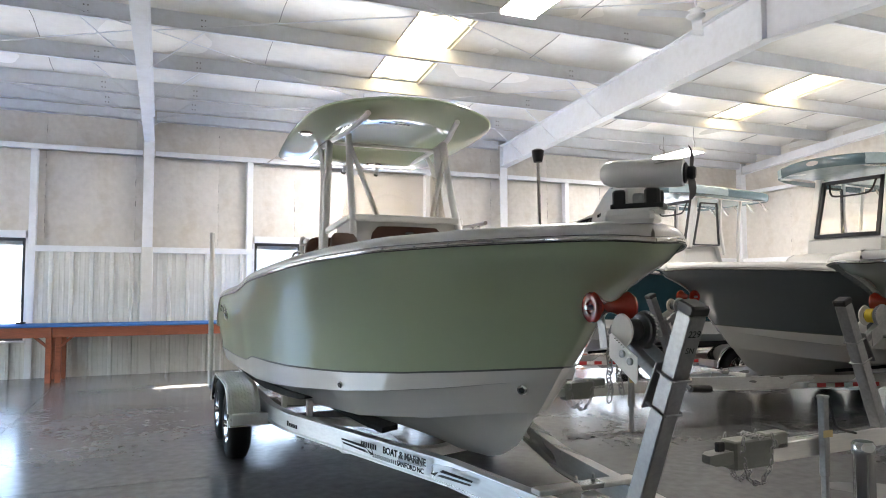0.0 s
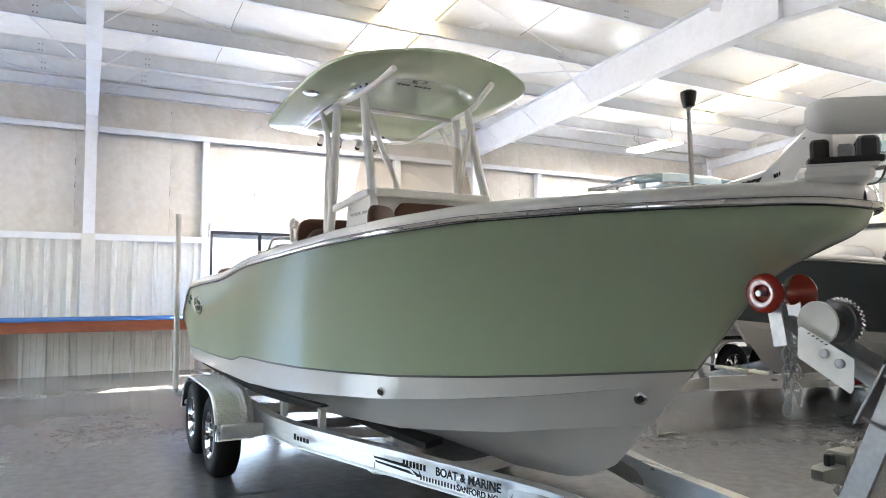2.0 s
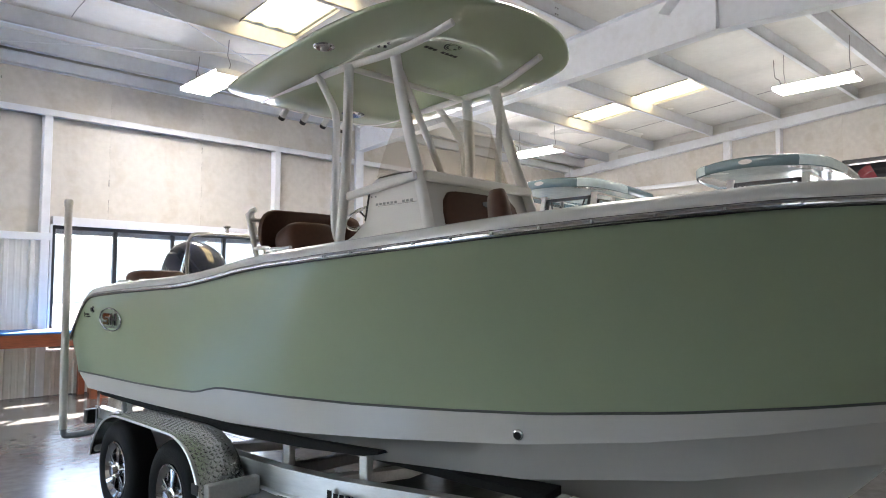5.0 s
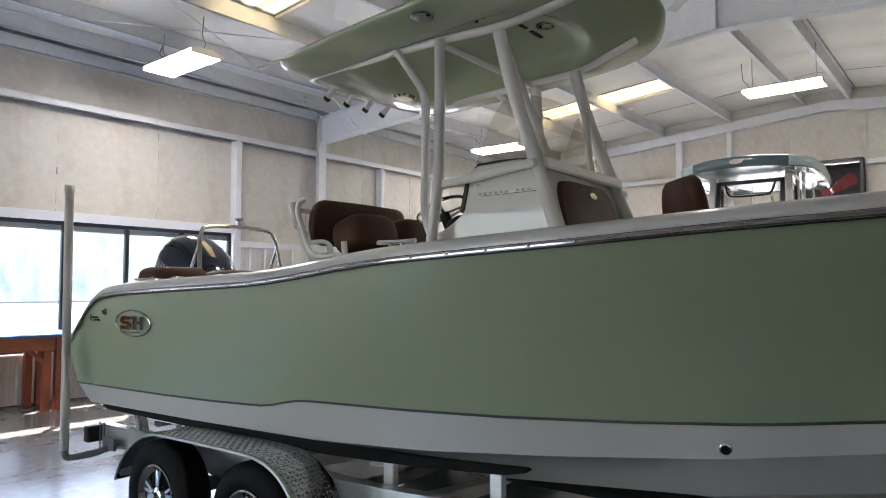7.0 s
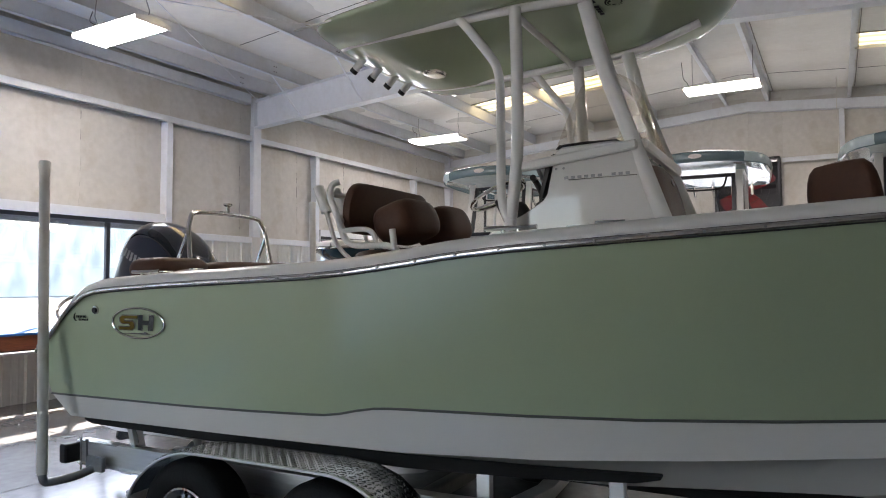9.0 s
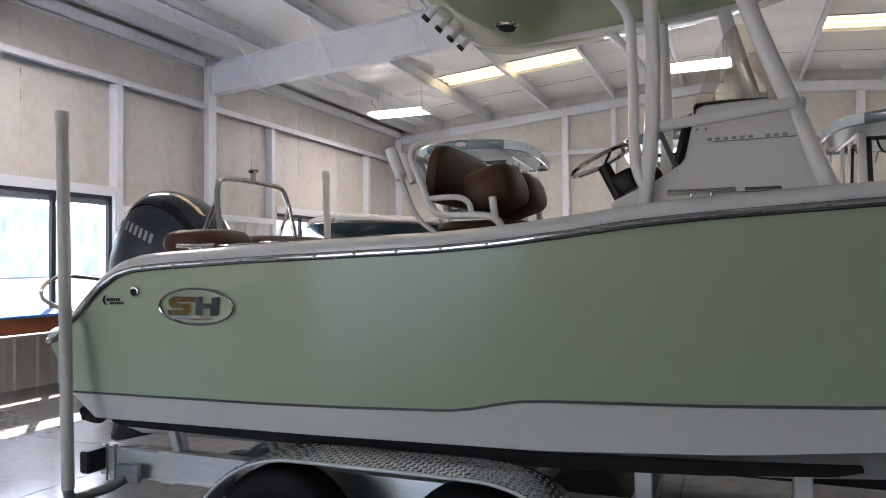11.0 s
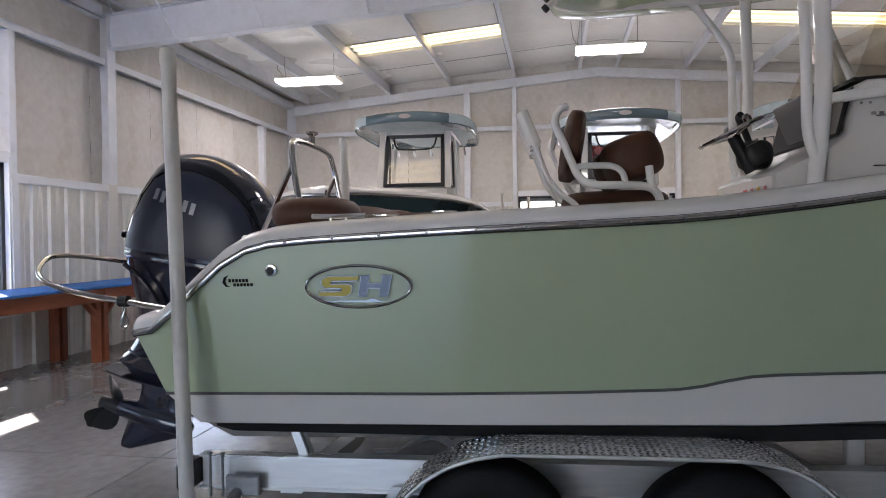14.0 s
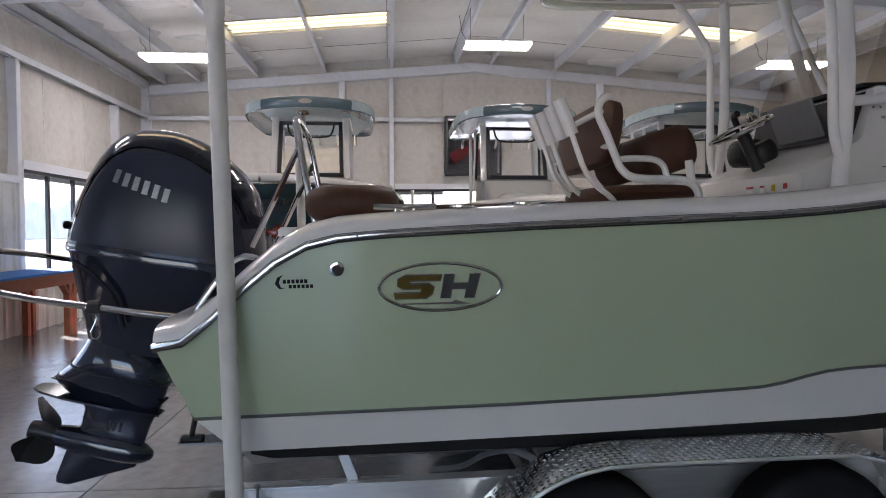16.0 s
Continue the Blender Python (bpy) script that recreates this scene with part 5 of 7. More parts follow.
gold = part("gold_mark", flat_shape(s_shape, 0.0, 0.005), GOLD, emblem)
part("chrome_edge", outline(s_shape, 0.0035), CHROME, gold)
grey = part("grey_mark", flat_shape(h_shape, 0.0, 0.005), GREY_INLAY, emblem)
part("chrome_edge", outline(h_shape, 0.0035), CHROME, grey)
part("chrome_sweep", flat_shape([(-0.15, -0.060), (0.04, -0.057), (0.055, -0.050), (0.10, -0.062), (0.12, -0.064), (0.06, -0.066), (-0.15, -0.064)], 0.0, 0.004), CHROME, emblem)
vm = on_hull(6.975, 1.437, 0.006)
part("fuel_vent", lathe([(0.014, 0.0), (0.027, 0.0), (0.025, 0.009), (0.015, 0.011)], 24), CHROME, hull, smooth=True, at=vm)
# raised black disc stands in for the shaded inside of the vent
part("vent_hole_disc", lathe([(0, 0.006), (0.0175, 0.006), (0.0165, 0.0175), (0, 0.0175)], 18), BLACK_PLASTIC, hull, at=vm)
dm = on_hull(7.125, 1.392, 0.006)
dec = part("dealer_decal", flat_shape([(-0.07, -0.005), (-0.062, 0.018), (-0.04, 0.028), (-0.05, 0.016), (-0.056, 0.0), (-0.05, -0.018), (-0.036, -0.022), (-0.055, -0.024)], 0.0, 0.0015), BLACK_INK, hull, "small black dealer decal", at=dm)
for k in range(6):
    part("decal_bar", box(-0.042 + k * 0.015, -0.004, 0, -0.031 + k * 0.015, 0.010, 0.0012), BLACK_INK, dec)
    part("decal_bar", box(-0.022 + k * 0.015, -0.022, 0, -0.011 + k * 0.015, -0.009, 0.0012), BLACK_INK, dec)
for s, z, r in ((2.89, 0.963, 0.024), (1.60, 1.053, 0.030)):
    w = curve_at(CHINE, s)[0] * 0.5 + curve_at(STRIPE, s)[0] * 0.5
    w2 = curve_at(CHINE, s + 0.1)[0] * 0.5 + curve_at(STRIPE, s + 0.1)[0] * 0.5
    out = Vector((-0.1, -(w2 - w), -0.02)).normalized()
    q = out.to_track_quat("Z", "Y").to_matrix().to_4x4()
    part("through_hull", lathe([(0.011, 0.004), (r, 0.0), (r, 0.008), (r * 0.6, 0.014), (0.011, 0.014)], 20), CHROME, hull, "chrome through-hull drain", smooth=True, at=Matrix.Translation((-w, s, z)) @ q)
    # black disc gives the drain the dark of an open hole
    part("drain_hole_disc", lathe([(0, 0.012), (0.0175, 0.011), (0.017, 0.0168), (0, 0.0168)], 16), BLACK_PLASTIC, hull, at=Matrix.Translation((-w, s, z)) @ q)

# ---- bow: navigation light pole and electric trolling motor ----
pole = part("light_pole", bar((-0.30, 1.16, 1.93), (-0.30, 1.17, 2.29), 0.0095, 10), CHROME, boat, "stainless pole light with a black cap", smooth=True)
part("lamp_cap", lathe([(0, 0), (0.022, 0), (0.030, 0.035), (0.032, 0.06), (0.018, 0.068), (0, 0.068)], 14, Matrix.Translation((-0.30, 1.17, 2.28))), BLACK_PLASTIC, pole, smooth=True)
part("base", lathe([(0, 0), (0.10, 0), (0.095, 0.008), (0.02, 0.014), (0.016, 0.03), (0, 0.03)], 24, Matrix.Translation((-0.30, 1.16, 1.925))), CHROME, pole, smooth=True)
def along(a, b):
    """A frame at a whose z runs to b."""
    d = (Vector(b) - Vector(a)).normalized()
    return Matrix.Translation(a) @ d.to_track_quat("Z", "X").to_matrix().to_4x4()


TA, TB = Vector((-0.24, 0.725, 2.150)), Vector((-0.01, 0.445, 2.128))
TM = along(TA, TB)
TMX = (TB - TA).normalized()
troll = part("trolling_motor", lathe([(0, 0), (0.026, 0.003), (0.046, 0.018), (0.057, 0.045), (0.062, 0.08), (0.063, 0.33), (0.060, 0.362), (0.054, 0.366), (0, 0.366)], 28, TM), GEL_WHITE, boat, "white electric trolling motor stowed on the bow", smooth=True)
part("end_cap", lathe([(0, 0.366), (0.044, 0.366), (0.046, 0.374), (0.030, 0.382), (0.030, 0.405), (0.022, 0.414), (0, 0.416)], 24, TM), BLACK_PLASTIC, troll, "black propeller hub", smooth=True)
for a in (1, -1):
    rows = []
    for r, w, off in ((0.02, 0.018, 0.0), (0.04, 0.024, 0.002), (0.065, 0.024, 0.004), (0.09, 0.019, 0.004), (0.112, 0.011, -0.004), (0.122, 0.003, -0.010)):
        c = TA + TMX * (0.395 + off)
        w *= 0.5 if a > 0 else 1.0
        rows.append([c + TMX * (e * w * 0.55) + Vector((-TMX.y, TMX.x, 0)) * (e * w) + Vector((0, 0, a * r)) for e in (-1, 0, 1)])
    part("blade", loft(rows), BLACK_PLASTIC, troll, smooth=True)
part("fin", loft([[TA + TMX * d + Vector((TMX.y, -TMX.x, 0)) * o + Vector((0, 0, z)) for d, z in ((0.25, 0.035), (0.36, 0.045))] for o, z0 in ((0.052, 0), (0.075, 0)) for z in (0,)]), GEL_WHITE, troll)
# folding mount, turned with the motor
MT = Matrix.Translation((-0.025, 0.715, 0)) @ pose(0, 0, 0, 0, 0, math.degrees(math.atan2(TMX.y, TMX.x)))
part("mount", moved(join(box(-0.16, -0.10, 1.925, 0.08, 0.11, 1.985, 0.02), box(-0.14, -0.085, 1.98, 0.10, 0.09, 1.995, 0.01)), MT), GEL_WHITE, troll)
part("bracket", moved(join(box(-0.125, -0.07, 1.995, 0.115, 0.07, 2.02, 0.006), box(-0.115, -0.07, 2.01, -0.055, -0.03, 2.085, 0.01), box(0.03, -0.07, 2.01, 0.10, -0.03, 2.09, 0.012), box(-0.115, 0.03, 2.01, -0.055, 0.07, 2.085, 0.01), box(0.03, 0.03, 2.01, 0.10, 0.07, 2.09, 0.012)), MT), BLACK_PLASTIC, troll, "black cradle bracket")
part("latch_block", moved(box(-0.05, -0.04, 2.01, 0.03, 0.04, 2.07, 0.012), MT), GALV, troll)
head = part("motor_head", loft([[(-0.03 + w * x, y, 1.94 + (h - 1.94) * t) for x, t in ((-1, 0), (-1, 0.8), (-0.75, 1), (0.75, 1), (1, 0.8), (1, 0))] for y, w, h in ((1.02, 0.05, 1.98), (0.985, 0.065, 2.02), (0.90, 0.075, 2.09), (0.80, 0.08, 2.15), (0.74, 0.08, 2.17), (0.71, 0.07, 2.16))], closed=True, caps=True), GEL_WHITE, troll, "white motor head with vents", smooth=True, sharp=50)
for k in range(4):
    part("vent_slot", box(-0.1095, 0.775 + k * 0.007, 2.06 + k * 0.014, -0.106, 0.795 + k * 0.007, 2.066 + k * 0.014), BLACK_INK, head)
for k in range(9):
    part("letter_bar", box(-0.1035, 0.845 + k * 0.011, 2.0 - k * 0.003, -0.100, 0.853 + k * 0.011, 2.016 - k * 0.003), BLACK_INK, head)
part("shaft", tube([(0.02, 0.95, 2.03), (0.06, 1.45, 1.97), (0.08, 1.75, 1.955)], 0.02, 10), GEL_WHITE, troll, smooth=True)
part("coil_cord", tube([(-0.02 + 0.02 * math.cos(a), 0.97 + a * 0.0042, 1.985 - a * 0.0004 + 0.02 * math.sin(a)) for a in np.linspace(0, 60, 220)], 0.0055, 6), BLACK_PLASTIC, troll, "black coiled cord", smooth=True)

# ---- outboard ----
def section(cy, cz, hw, hl, n=28, power=2.6, lean=0.0):
    out = []
    for t in np.linspace(0, 2 * math.pi, n, endpoint=False):
        c, s = math.cos(t), math.sin(t)
        q = (abs(c) ** power + abs(s) ** power) ** (-1 / power)
        out.append((hw * q * c, cy + hl * q * s, cz + lean * hl * q * s))
    return out


# cowl: height, fore end, aft end, half width, rise toward the stern
COWL = ((1.45, 7.42, 8.41, 0.275, 0.16), (1.55, 7.415, 8.395, 0.285, 0.15), (1.70, 7.42, 8.345, 0.28, 0.13), (1.82, 7.45, 8.295, 0.268, 0.11), (1.92, 7.52, 8.24, 0.245, 0.10), (2.00, 7.61, 8.185, 0.208, 0.09), (2.06, 7.71, 8.135, 0.155, 0.07), (2.095, 7.81, 8.08, 0.095, 0.05), (2.11, 7.90, 8.03, 0.05, 0.03))


def cowl_row(z, grow=0.0):
    """Middle, half width, half length and rise of the cowl at height z."""
    v = [float(np.interp(z, [c[0] for c in COWL], [c[k] for c in COWL])) for k in range(1, 5)]
    return (v[0] + v[1]) / 2, v[2] + grow, (v[1] - v[0]) / 2 + grow, v[3]


def cowl_x(y, z):
    """Half width of the cowl's flank at the point (y, z)."""
    level = z
    for _ in range(8):
        cy, hw, hl, lean = cowl_row(level)
        level = z - lean * (y - cy)
    cy, hw, hl, lean = cowl_row(level)
    return hw * max(0.0, 1 - abs((y - cy) / hl) ** 2.6) ** (1 / 2.6)


def cowl_ring(z, grow=0.0):
    cy, hw, hl, lean = cowl_row(z, grow)
    return section(cy, z, hw, hl, lean=lean)


ob_motor = part("outboard_motor", loft([cowl_ring(z) for z in (1.45, 1.50, 1.55, 1.62, 1.70, 1.77, 1.82, 1.87, 1.92, 1.96, 2.0, 2.03, 2.06, 2.08, 2.095, 2.105, 2.11)], closed=True, caps=True), NAVY_GLOSS, boat, "navy four-stroke outboard motor tilted on the transom", smooth=True, sharp=60)


def cowl_side(side):
    """Satin panel let onto the flank of the cowl."""
    rows = []
    for z, k0, k1 in ((1.475, 0.84, 0.88), (1.55, 0.84, 0.86), (1.62, 0.82, 0.84), (1.70, 0.79, 0.82), (1.77, 0.74, 0.79), (1.84, 0.66, 0.74), (1.90, 0.54, 0.68), (1.94, 0.40, 0.60), (1.965, 0.22, 0.50)):
        cy, hw, hl, lean = cowl_row(z)
        row = []
        for u in np.linspace(-k0, k1, 15):
            q = hw * max(0.0, 1 - abs(u) ** 2.6) ** (1 / 2.6) + 0.005
            row.append((side * q, cy + hl * u, z + lean * hl * u))
        rows.append(row)
    return loft(rows)


for k in (-1, 1):
    part("side_panel", cowl_side(k), NAVY, ob_motor, "satin navy side panel", smooth=True)


def intake_arch(side):
    """Dark slot that arches over the side panel, widest toward the fore upper edge."""
    outer = [(p.y, p.z) for p in smooth_path([(0, 8.345, 1.60), (0, 8.29, 1.76), (0, 8.20, 1.91), (0, 8.10, 2.0), (0, 8.0, 2.045), (0, 7.86, 2.035), (0, 7.73, 1.985), (0, 7.61, 1.89), (0, 7.52, 1.76), (0, 7.47, 1.62)], 4)]
    rows = []
    for k, (y, z) in enumerate(outer):
        u = k / (len(outer) - 1)
        w = 0.010 + 0.042 * math.sin(math.pi * min(1.0, max(0.0, (u - 0.2) / 0.8))) ** 1.5
        cy, cz = 7.92, 1.62
        d = math.hypot(y - cy, z - cz)
        rows.append([(side * (cowl_x(y + (cy - y) * q, z + (cz - z) * q) + h), y + (cy - y) * q, z + (cz - z) * q) for q, h in ((0.0, 0.004), (w * 0.35 / d, 0.010), (w / d, 0.007))])
    return loft(rows)


for k in (-1, 1):
    part("air_intake", intake_arch(k), BLACK_GLOSS, ob_motor, "black arched air intake slot", smooth=True)
part("chrome_band", loft([section(7.915, 1.455, 0.279, 0.500, lean=0.16), section(7.915, 1.435, 0.283, 0.503, lean=0.16), section(7.915, 1.415, 0.279, 0.499, lean=0.16)], closed=True), NAVY_GLOSS, ob_motor, "glossy navy trim band", smooth=True)
part("rear_badge", moved(pillow(-0.14, -0.006, -0.022, 0.14, 0.006, 0.022, 0.2), Matrix.Translation((0, 8.395, 1.62))), CHROME, ob_motor, smooth=True)
part("lower_cowl", loft([section(7.915, 1.415, 0.268, 0.488, lean=0.16), section(7.93, 1.33, 0.245, 0.46, lean=0.16), section(7.97, 1.22, 0.205, 0.405, lean=0.17), section(8.02, 1.12, 0.165, 0.335, lean=0.18), section(8.09, 1.03, 0.13, 0.25, lean=0.2), section(8.12, 0.96, 0.115, 0.21, lean=0.24)], closed=True, caps=True), NAVY_GLOSS, ob_motor, smooth=True)
for k in (-1, 1):
    part("cowl_rib", tube(smooth_path([(k * 0.262, 8.30, 1.44), (k * 0.258, 8.20, 1.36), (k * 0.235, 8.12, 1.24), (k * 0.19, 8.10, 1.10)]), 0.014, 8), NAVY_GLOSS, ob_motor, smooth=True)
for o in range(6):
    y, z = 8.085 - o * 0.047, 1.855 - o * 0.020
    x = -(cowl_x(y, z) + 0.0068)
    lean_in, turn_in = math.degrees(math.atan((cowl_x(y, z - 0.04) - cowl_x(y, z + 0.04)) / 0.08)), math.degrees(math.atan((cowl_x(y - 0.01, z) - cowl_x(y + 0.01, z)) / 0.02))
    part("side_letter_bar", box(-0.002, -0.014, -0.034, 0.002, 0.014, 0.034), GALV, ob_motor, "silver maker's mark" if o == 0 else "", at=Matrix.Translation((x, y, z)) @ pose(0, 0, 0, 0, 0, -turn_in) @ pose(0, 0, 0, 0, lean_in, 0) @ pose(0, 0, 0, 15, 0, 0))
TILTED = Matrix(((1, 0, 0, 0), (0, 0.9636, -0.2672, 8.30), (0, 0.2672, 0.9636, 0.46), (0, 0, 0, 1)))


def leg_row(up, fore, aft, half, power=2.4, n=28):
    """A level slice of the gearcase in its tilted frame."""
    cy, hl = (fore + aft) / 2, (aft - fore) / 2
    row = []
    for q in np.linspace(0, 2 * math.pi, n, endpoint=False):
        c, e = math.cos(q), math.sin(q)
        g = (abs(c) ** power + abs(e) ** power) ** (-1 / power)
        row.append(TILTED @ Vector((half * g * c, cy + hl * g * e, up)))
    return row


LEG = ((0.63, -0.13, 0.165, 0.095), (0.56, -0.155, 0.182, 0.11), (0.515, -0.20, 0.192, 0.128), (0.47, -0.248, 0.208, 0.14), (0.40, -0.27, 0.232, 0.143), (0.345, -0.268, 0.275, 0.12), (0.30, -0.263, 0.305, 0.095), (0.25, -0.255, 0.24, 0.07), (0.215, -0.245, 0.15, 0.052), (0.17, -0.232, 0.118, 0.046), (0.09, -0.224, 0.115, 0.045), (0.04, -0.222, 0.13, 0.05), (0.0, -0.22, 0.15, 0.03))
part("lower_unit", loft([leg_row(*r) for r in LEG], closed=True, caps=True), NAVY_GLOSS, ob_motor, "navy gearcase leg", smooth=True, sharp=50)
part("collar_seam", tube([p for p in leg_row(0.395, -0.272, 0.236, 0.145)], 0.006, 6, loop=True), BLACK_PLASTIC, ob_motor, smooth=True)
part("gear_torpedo", lathe([(0.0, -0.285), (0.025, -0.275), (0.05, -0.24), (0.067, -0.18), (0.074, -0.08), (0.074, 0.05), (0.066, 0.15), (0.055, 0.22), (0.0, 0.22)], 24, TILTED @ pose(0, 0, 0, -90)), NAVY_GLOSS, ob_motor, smooth=True)
part("skeg", loft([[TILTED @ Vector((w * e, a0 + (a1 - a0) * u, up)) for e, u in ((0, 0), (1, 0.25), (1, 0.8), (0, 1), (-1, 0.8), (-1, 0.25))] for up, a0, a1, w in ((-0.02, -0.225, 0.155, 0.014), (-0.08, -0.205, 0.157, 0.013), (-0.15, -0.075, 0.165, 0.010), (-0.215, 0.045, 0.172, 0.007), (-0.245, 0.10, 0.165, 0.005))], closed=True, caps=True), NAVY_GLOSS, ob_motor, smooth=True, sharp=40)
part("anti_ventilation_plate", moved(flat_shape([(-0.05, -0.27), (0.05, -0.27), (0.11, -0.05), (0.115, 0.20), (0.09, 0.33), (0.05, 0.375), (-0.05, 0.375), (-0.09, 0.33), (-0.115, 0.20), (-0.11, -0.05)], 0.222, 0.234), TILTED), NAVY_GLOSS, ob_motor)
part("spray_plate", moved(flat_shape([(-0.05, -0.275), (0.05, -0.275), (0.10, -0.05), (0.09, 0.20), (0.05, 0.30), (-0.05, 0.30), (-0.09, 0.20), (-0.10, -0.05)], 0.298, 0.306), TILTED), NAVY_GLOSS, ob_motor)
part("water_inlet", join(*(moved(box(-0.049, -0.10 + 0.03 * k, 0.10, -0.044, -0.088 + 0.03 * k, 0.15), TILTED) for k in range(3))), BLACK_PLASTIC, ob_motor)
PA = TILTED @ Matrix.Translation((0, 0.262, 0))
prop = part("propeller", moved(lathe([(0.036, 0.085), (0.050, 0.09), (0.054, 0.07), (0.050, 0.0), (0.052, -0.065), (0.0, -0.065)], 24), PA @ pose(0, 0, 0, -90)), PROP_STEEL, ob_motor, "dark painted propeller", smooth=True)
for a in (-8, 112, 232):
    rows = []
    for u in np.linspace(0, 1, 12):
        r, tw = 0.042 + 0.150 * u, radians(72 - 20 * u)
        w = 0.040 + 0.055 * math.sin(math.pi * min(1.0, u * 0.75)) if u < 0.67 else 0.095 * math.sqrt(max(0.0, 1 - ((u - 0.67) / 0.335) ** 2))
        rows.append([(w * e * math.cos(tw), 0.055 * u * u + w * e * math.sin(tw) + 0.012 * (1 - e * e), r - 0.014 * e * e) for e in np.linspace(-1, 1, 11)])
    part("blade", loft(rows), PROP_STEEL, prop, smooth=True, at=PA @ pose(0, 0, 0, 0, a, 0))
part("clamp_bracket", join(box(-0.16, 7.50, 0.98, -0.10, 7.78, 1.38, 0.02), box(0.10, 7.50, 0.98, 0.16, 7.78, 1.38, 0.02), box(-0.12, 7.58, 1.0, 0.12, 7.85, 1.32, 0.03)), BLACK_GLOSS, ob_motor)
for k in (-1, 1):
    tab = part("trim_tab", box(min(k * 0.86, k * 0.74), 7.40, 0.694, max(k * 0.86, k * 0.74), 7.66, 0.700), GREY_INLAY, boat, "trim tab with black actuator")
    part("actuator", join(bar((k * 0.80, 7.54, 0.94), (k * 0.80, 7.60, 0.80), 0.022), bar((k * 0.80, 7.60, 0.80), (k * 0.80, 7.62, 0.705), 0.012), box(k * 0.80 - 0.03, 7.57, 0.70, k * 0.80 + 0.03, 7.66, 0.715, 0.004)), BLACK_PLASTIC, tab)
part("boarding_plate", pillow(-0.5, 7.45, 0.99, 0.5, 7.72, 1.08, 0.2), GEL_WHITE, boat, smooth=True)


# ---- trailers ----
def bent_rail(pts, h=0.155, w=0.075, t=0.008):
    """An I-section rail along a bent line in plan."""
    prof = [(-w / 2, -h / 2), (w / 2, -h / 2), (w / 2, -h / 2 + t), (t / 2, -h / 2 + t), (t / 2, h / 2 - t), (w / 2, h / 2 - t), (w / 2, h / 2), (-w / 2, h / 2), (-w / 2, h / 2 - t), (-t / 2, h / 2 - t), (-t / 2, -h / 2 + t), (-w / 2, -h / 2 + t)]
    rows = []
    for i, p in enumerate(pts):
        p = Vector(p)
        a, b = Vector(pts[max(0, i - 1)]), Vector(pts[min(len(pts) - 1, i + 1)])
        d = (b - a)
        x = Vector((d.y, -d.x, 0)).normalized()
        rows.append([p + x * u + Vector((0, 0, v)) for u, v in prof])
    return loft(rows, closed=True, caps=True)


def wheel(parent, x, y, side, r=0.335, w=0.205):
    m = Matrix.Translation((x, y, r)) @ pose(0, 0, 0, 0, -90 * side if side < 0 else 90, 0)
    if side < 0:
        m = Matrix.Translation((x, y, r)) @ pose(0, 0, 0, 0, -90, 0)
    wh = part("wheel", lathe([(0.15, w / 2 - 0.03), (0.185, w / 2 - 0.004), (0.195, w / 2 - 0.006), (0.18, w / 2 - 0.03), (0.17, -w / 2 + 0.02), (0.19, -w / 2), (0.15, -w / 2)], 36, caps=False), CHROME, parent, "polished alloy wheel", smooth=True, at=m)
    part("tyre", lathe([(0.195, w / 2 - 0.02), (0.215, w / 2 - 0.002), (0.26, w / 2 + 0.006), (0.30, w / 2 - 0.004), (0.322, w / 2 - 0.022), (r, w / 2 - 0.05), (r, -w / 2 + 0.05), (0.322, -w / 2 + 0.022), (0.26, -w / 2 - 0.006), (0.195, -w / 2 + 0.02)], 40, caps=False), TREAD_RUBBER, wh, smooth=True, sharp=50)
    part("barrel", lathe([(0.0, 0.0), (0.16, 0.0), (0.16, -0.01), (0.0, -0.01)], 24, Matrix.Translation((0, 0, -0.02))), BLACK_PLASTIC, wh)
    for k in range(5):
        a = 72 * k
        for d in (-9, 9):
            part("spoke", rect_bar((0.045 * math.cos(radians(a)), 0.045 * math.sin(radians(a)), w / 2 - 0.03), (0.178 * math.cos(radians(a + d)), 0.178 * math.sin(radians(a + d)), w / 2 - 0.035), 0.022, 0.022, 0.005), CHROME, wh)
    part("hub_cap", lathe([(0.06, w / 2 - 0.05), (0.055, w / 2 - 0.015), (0.038, w / 2 - 0.008), (0.036, w / 2 + 0.02), (0.0, w / 2 + 0.024)], 20), CHROME, wh, smooth=True)
    return wh


def fender_line(inset=0.0):
    """Side view of a tandem fender: front skirt, flat top, rear skirt."""
    pts = [(4.70, 0.38), (4.72, 0.48), (4.80, 0.60), (4.90, 0.675), (5.03, 0.718), (5.2, 0.73), (5.9, 0.73), (6.06, 0.722), (6.20, 0.685), (6.32, 0.62), (6.42, 0.53), (6.49, 0.42), (6.50, 0.38)]
    cy, cz = 5.6, 0.3
    return [(cy + (y - cy) * (1 - inset), cz + (z - cz) * (1 - inset)) for y, z in pts]


def fender_geo(xo, xi):
    """Tread plate skin with a rolled outer edge; xo outer, xi inner."""
    s = 1 if xo > xi else -1
    rows = []
    for (y, z), (y2, z2) in zip(fender_line(), fender_line(0.022)):
        rows.append([(xi, y, z), (xo - s * 0.03, y, z), (xo - s * 0.008, y + (y2 - y) * 0.15, z + (z2 - z) * 0.15), (xo, y + (y2 - y) * 0.5, z + (z2 - z) * 0.5), (xo, y2, z2), (xo - s * 0.006, y2, z2), (xo - s * 0.01, y + (y2 - y) * 0.6, z + (z2 - z) * 0.6), (xi, y + (y2 - y) * 0.2, z + (z2 - z) * 0.2)])
    return loft(rows)


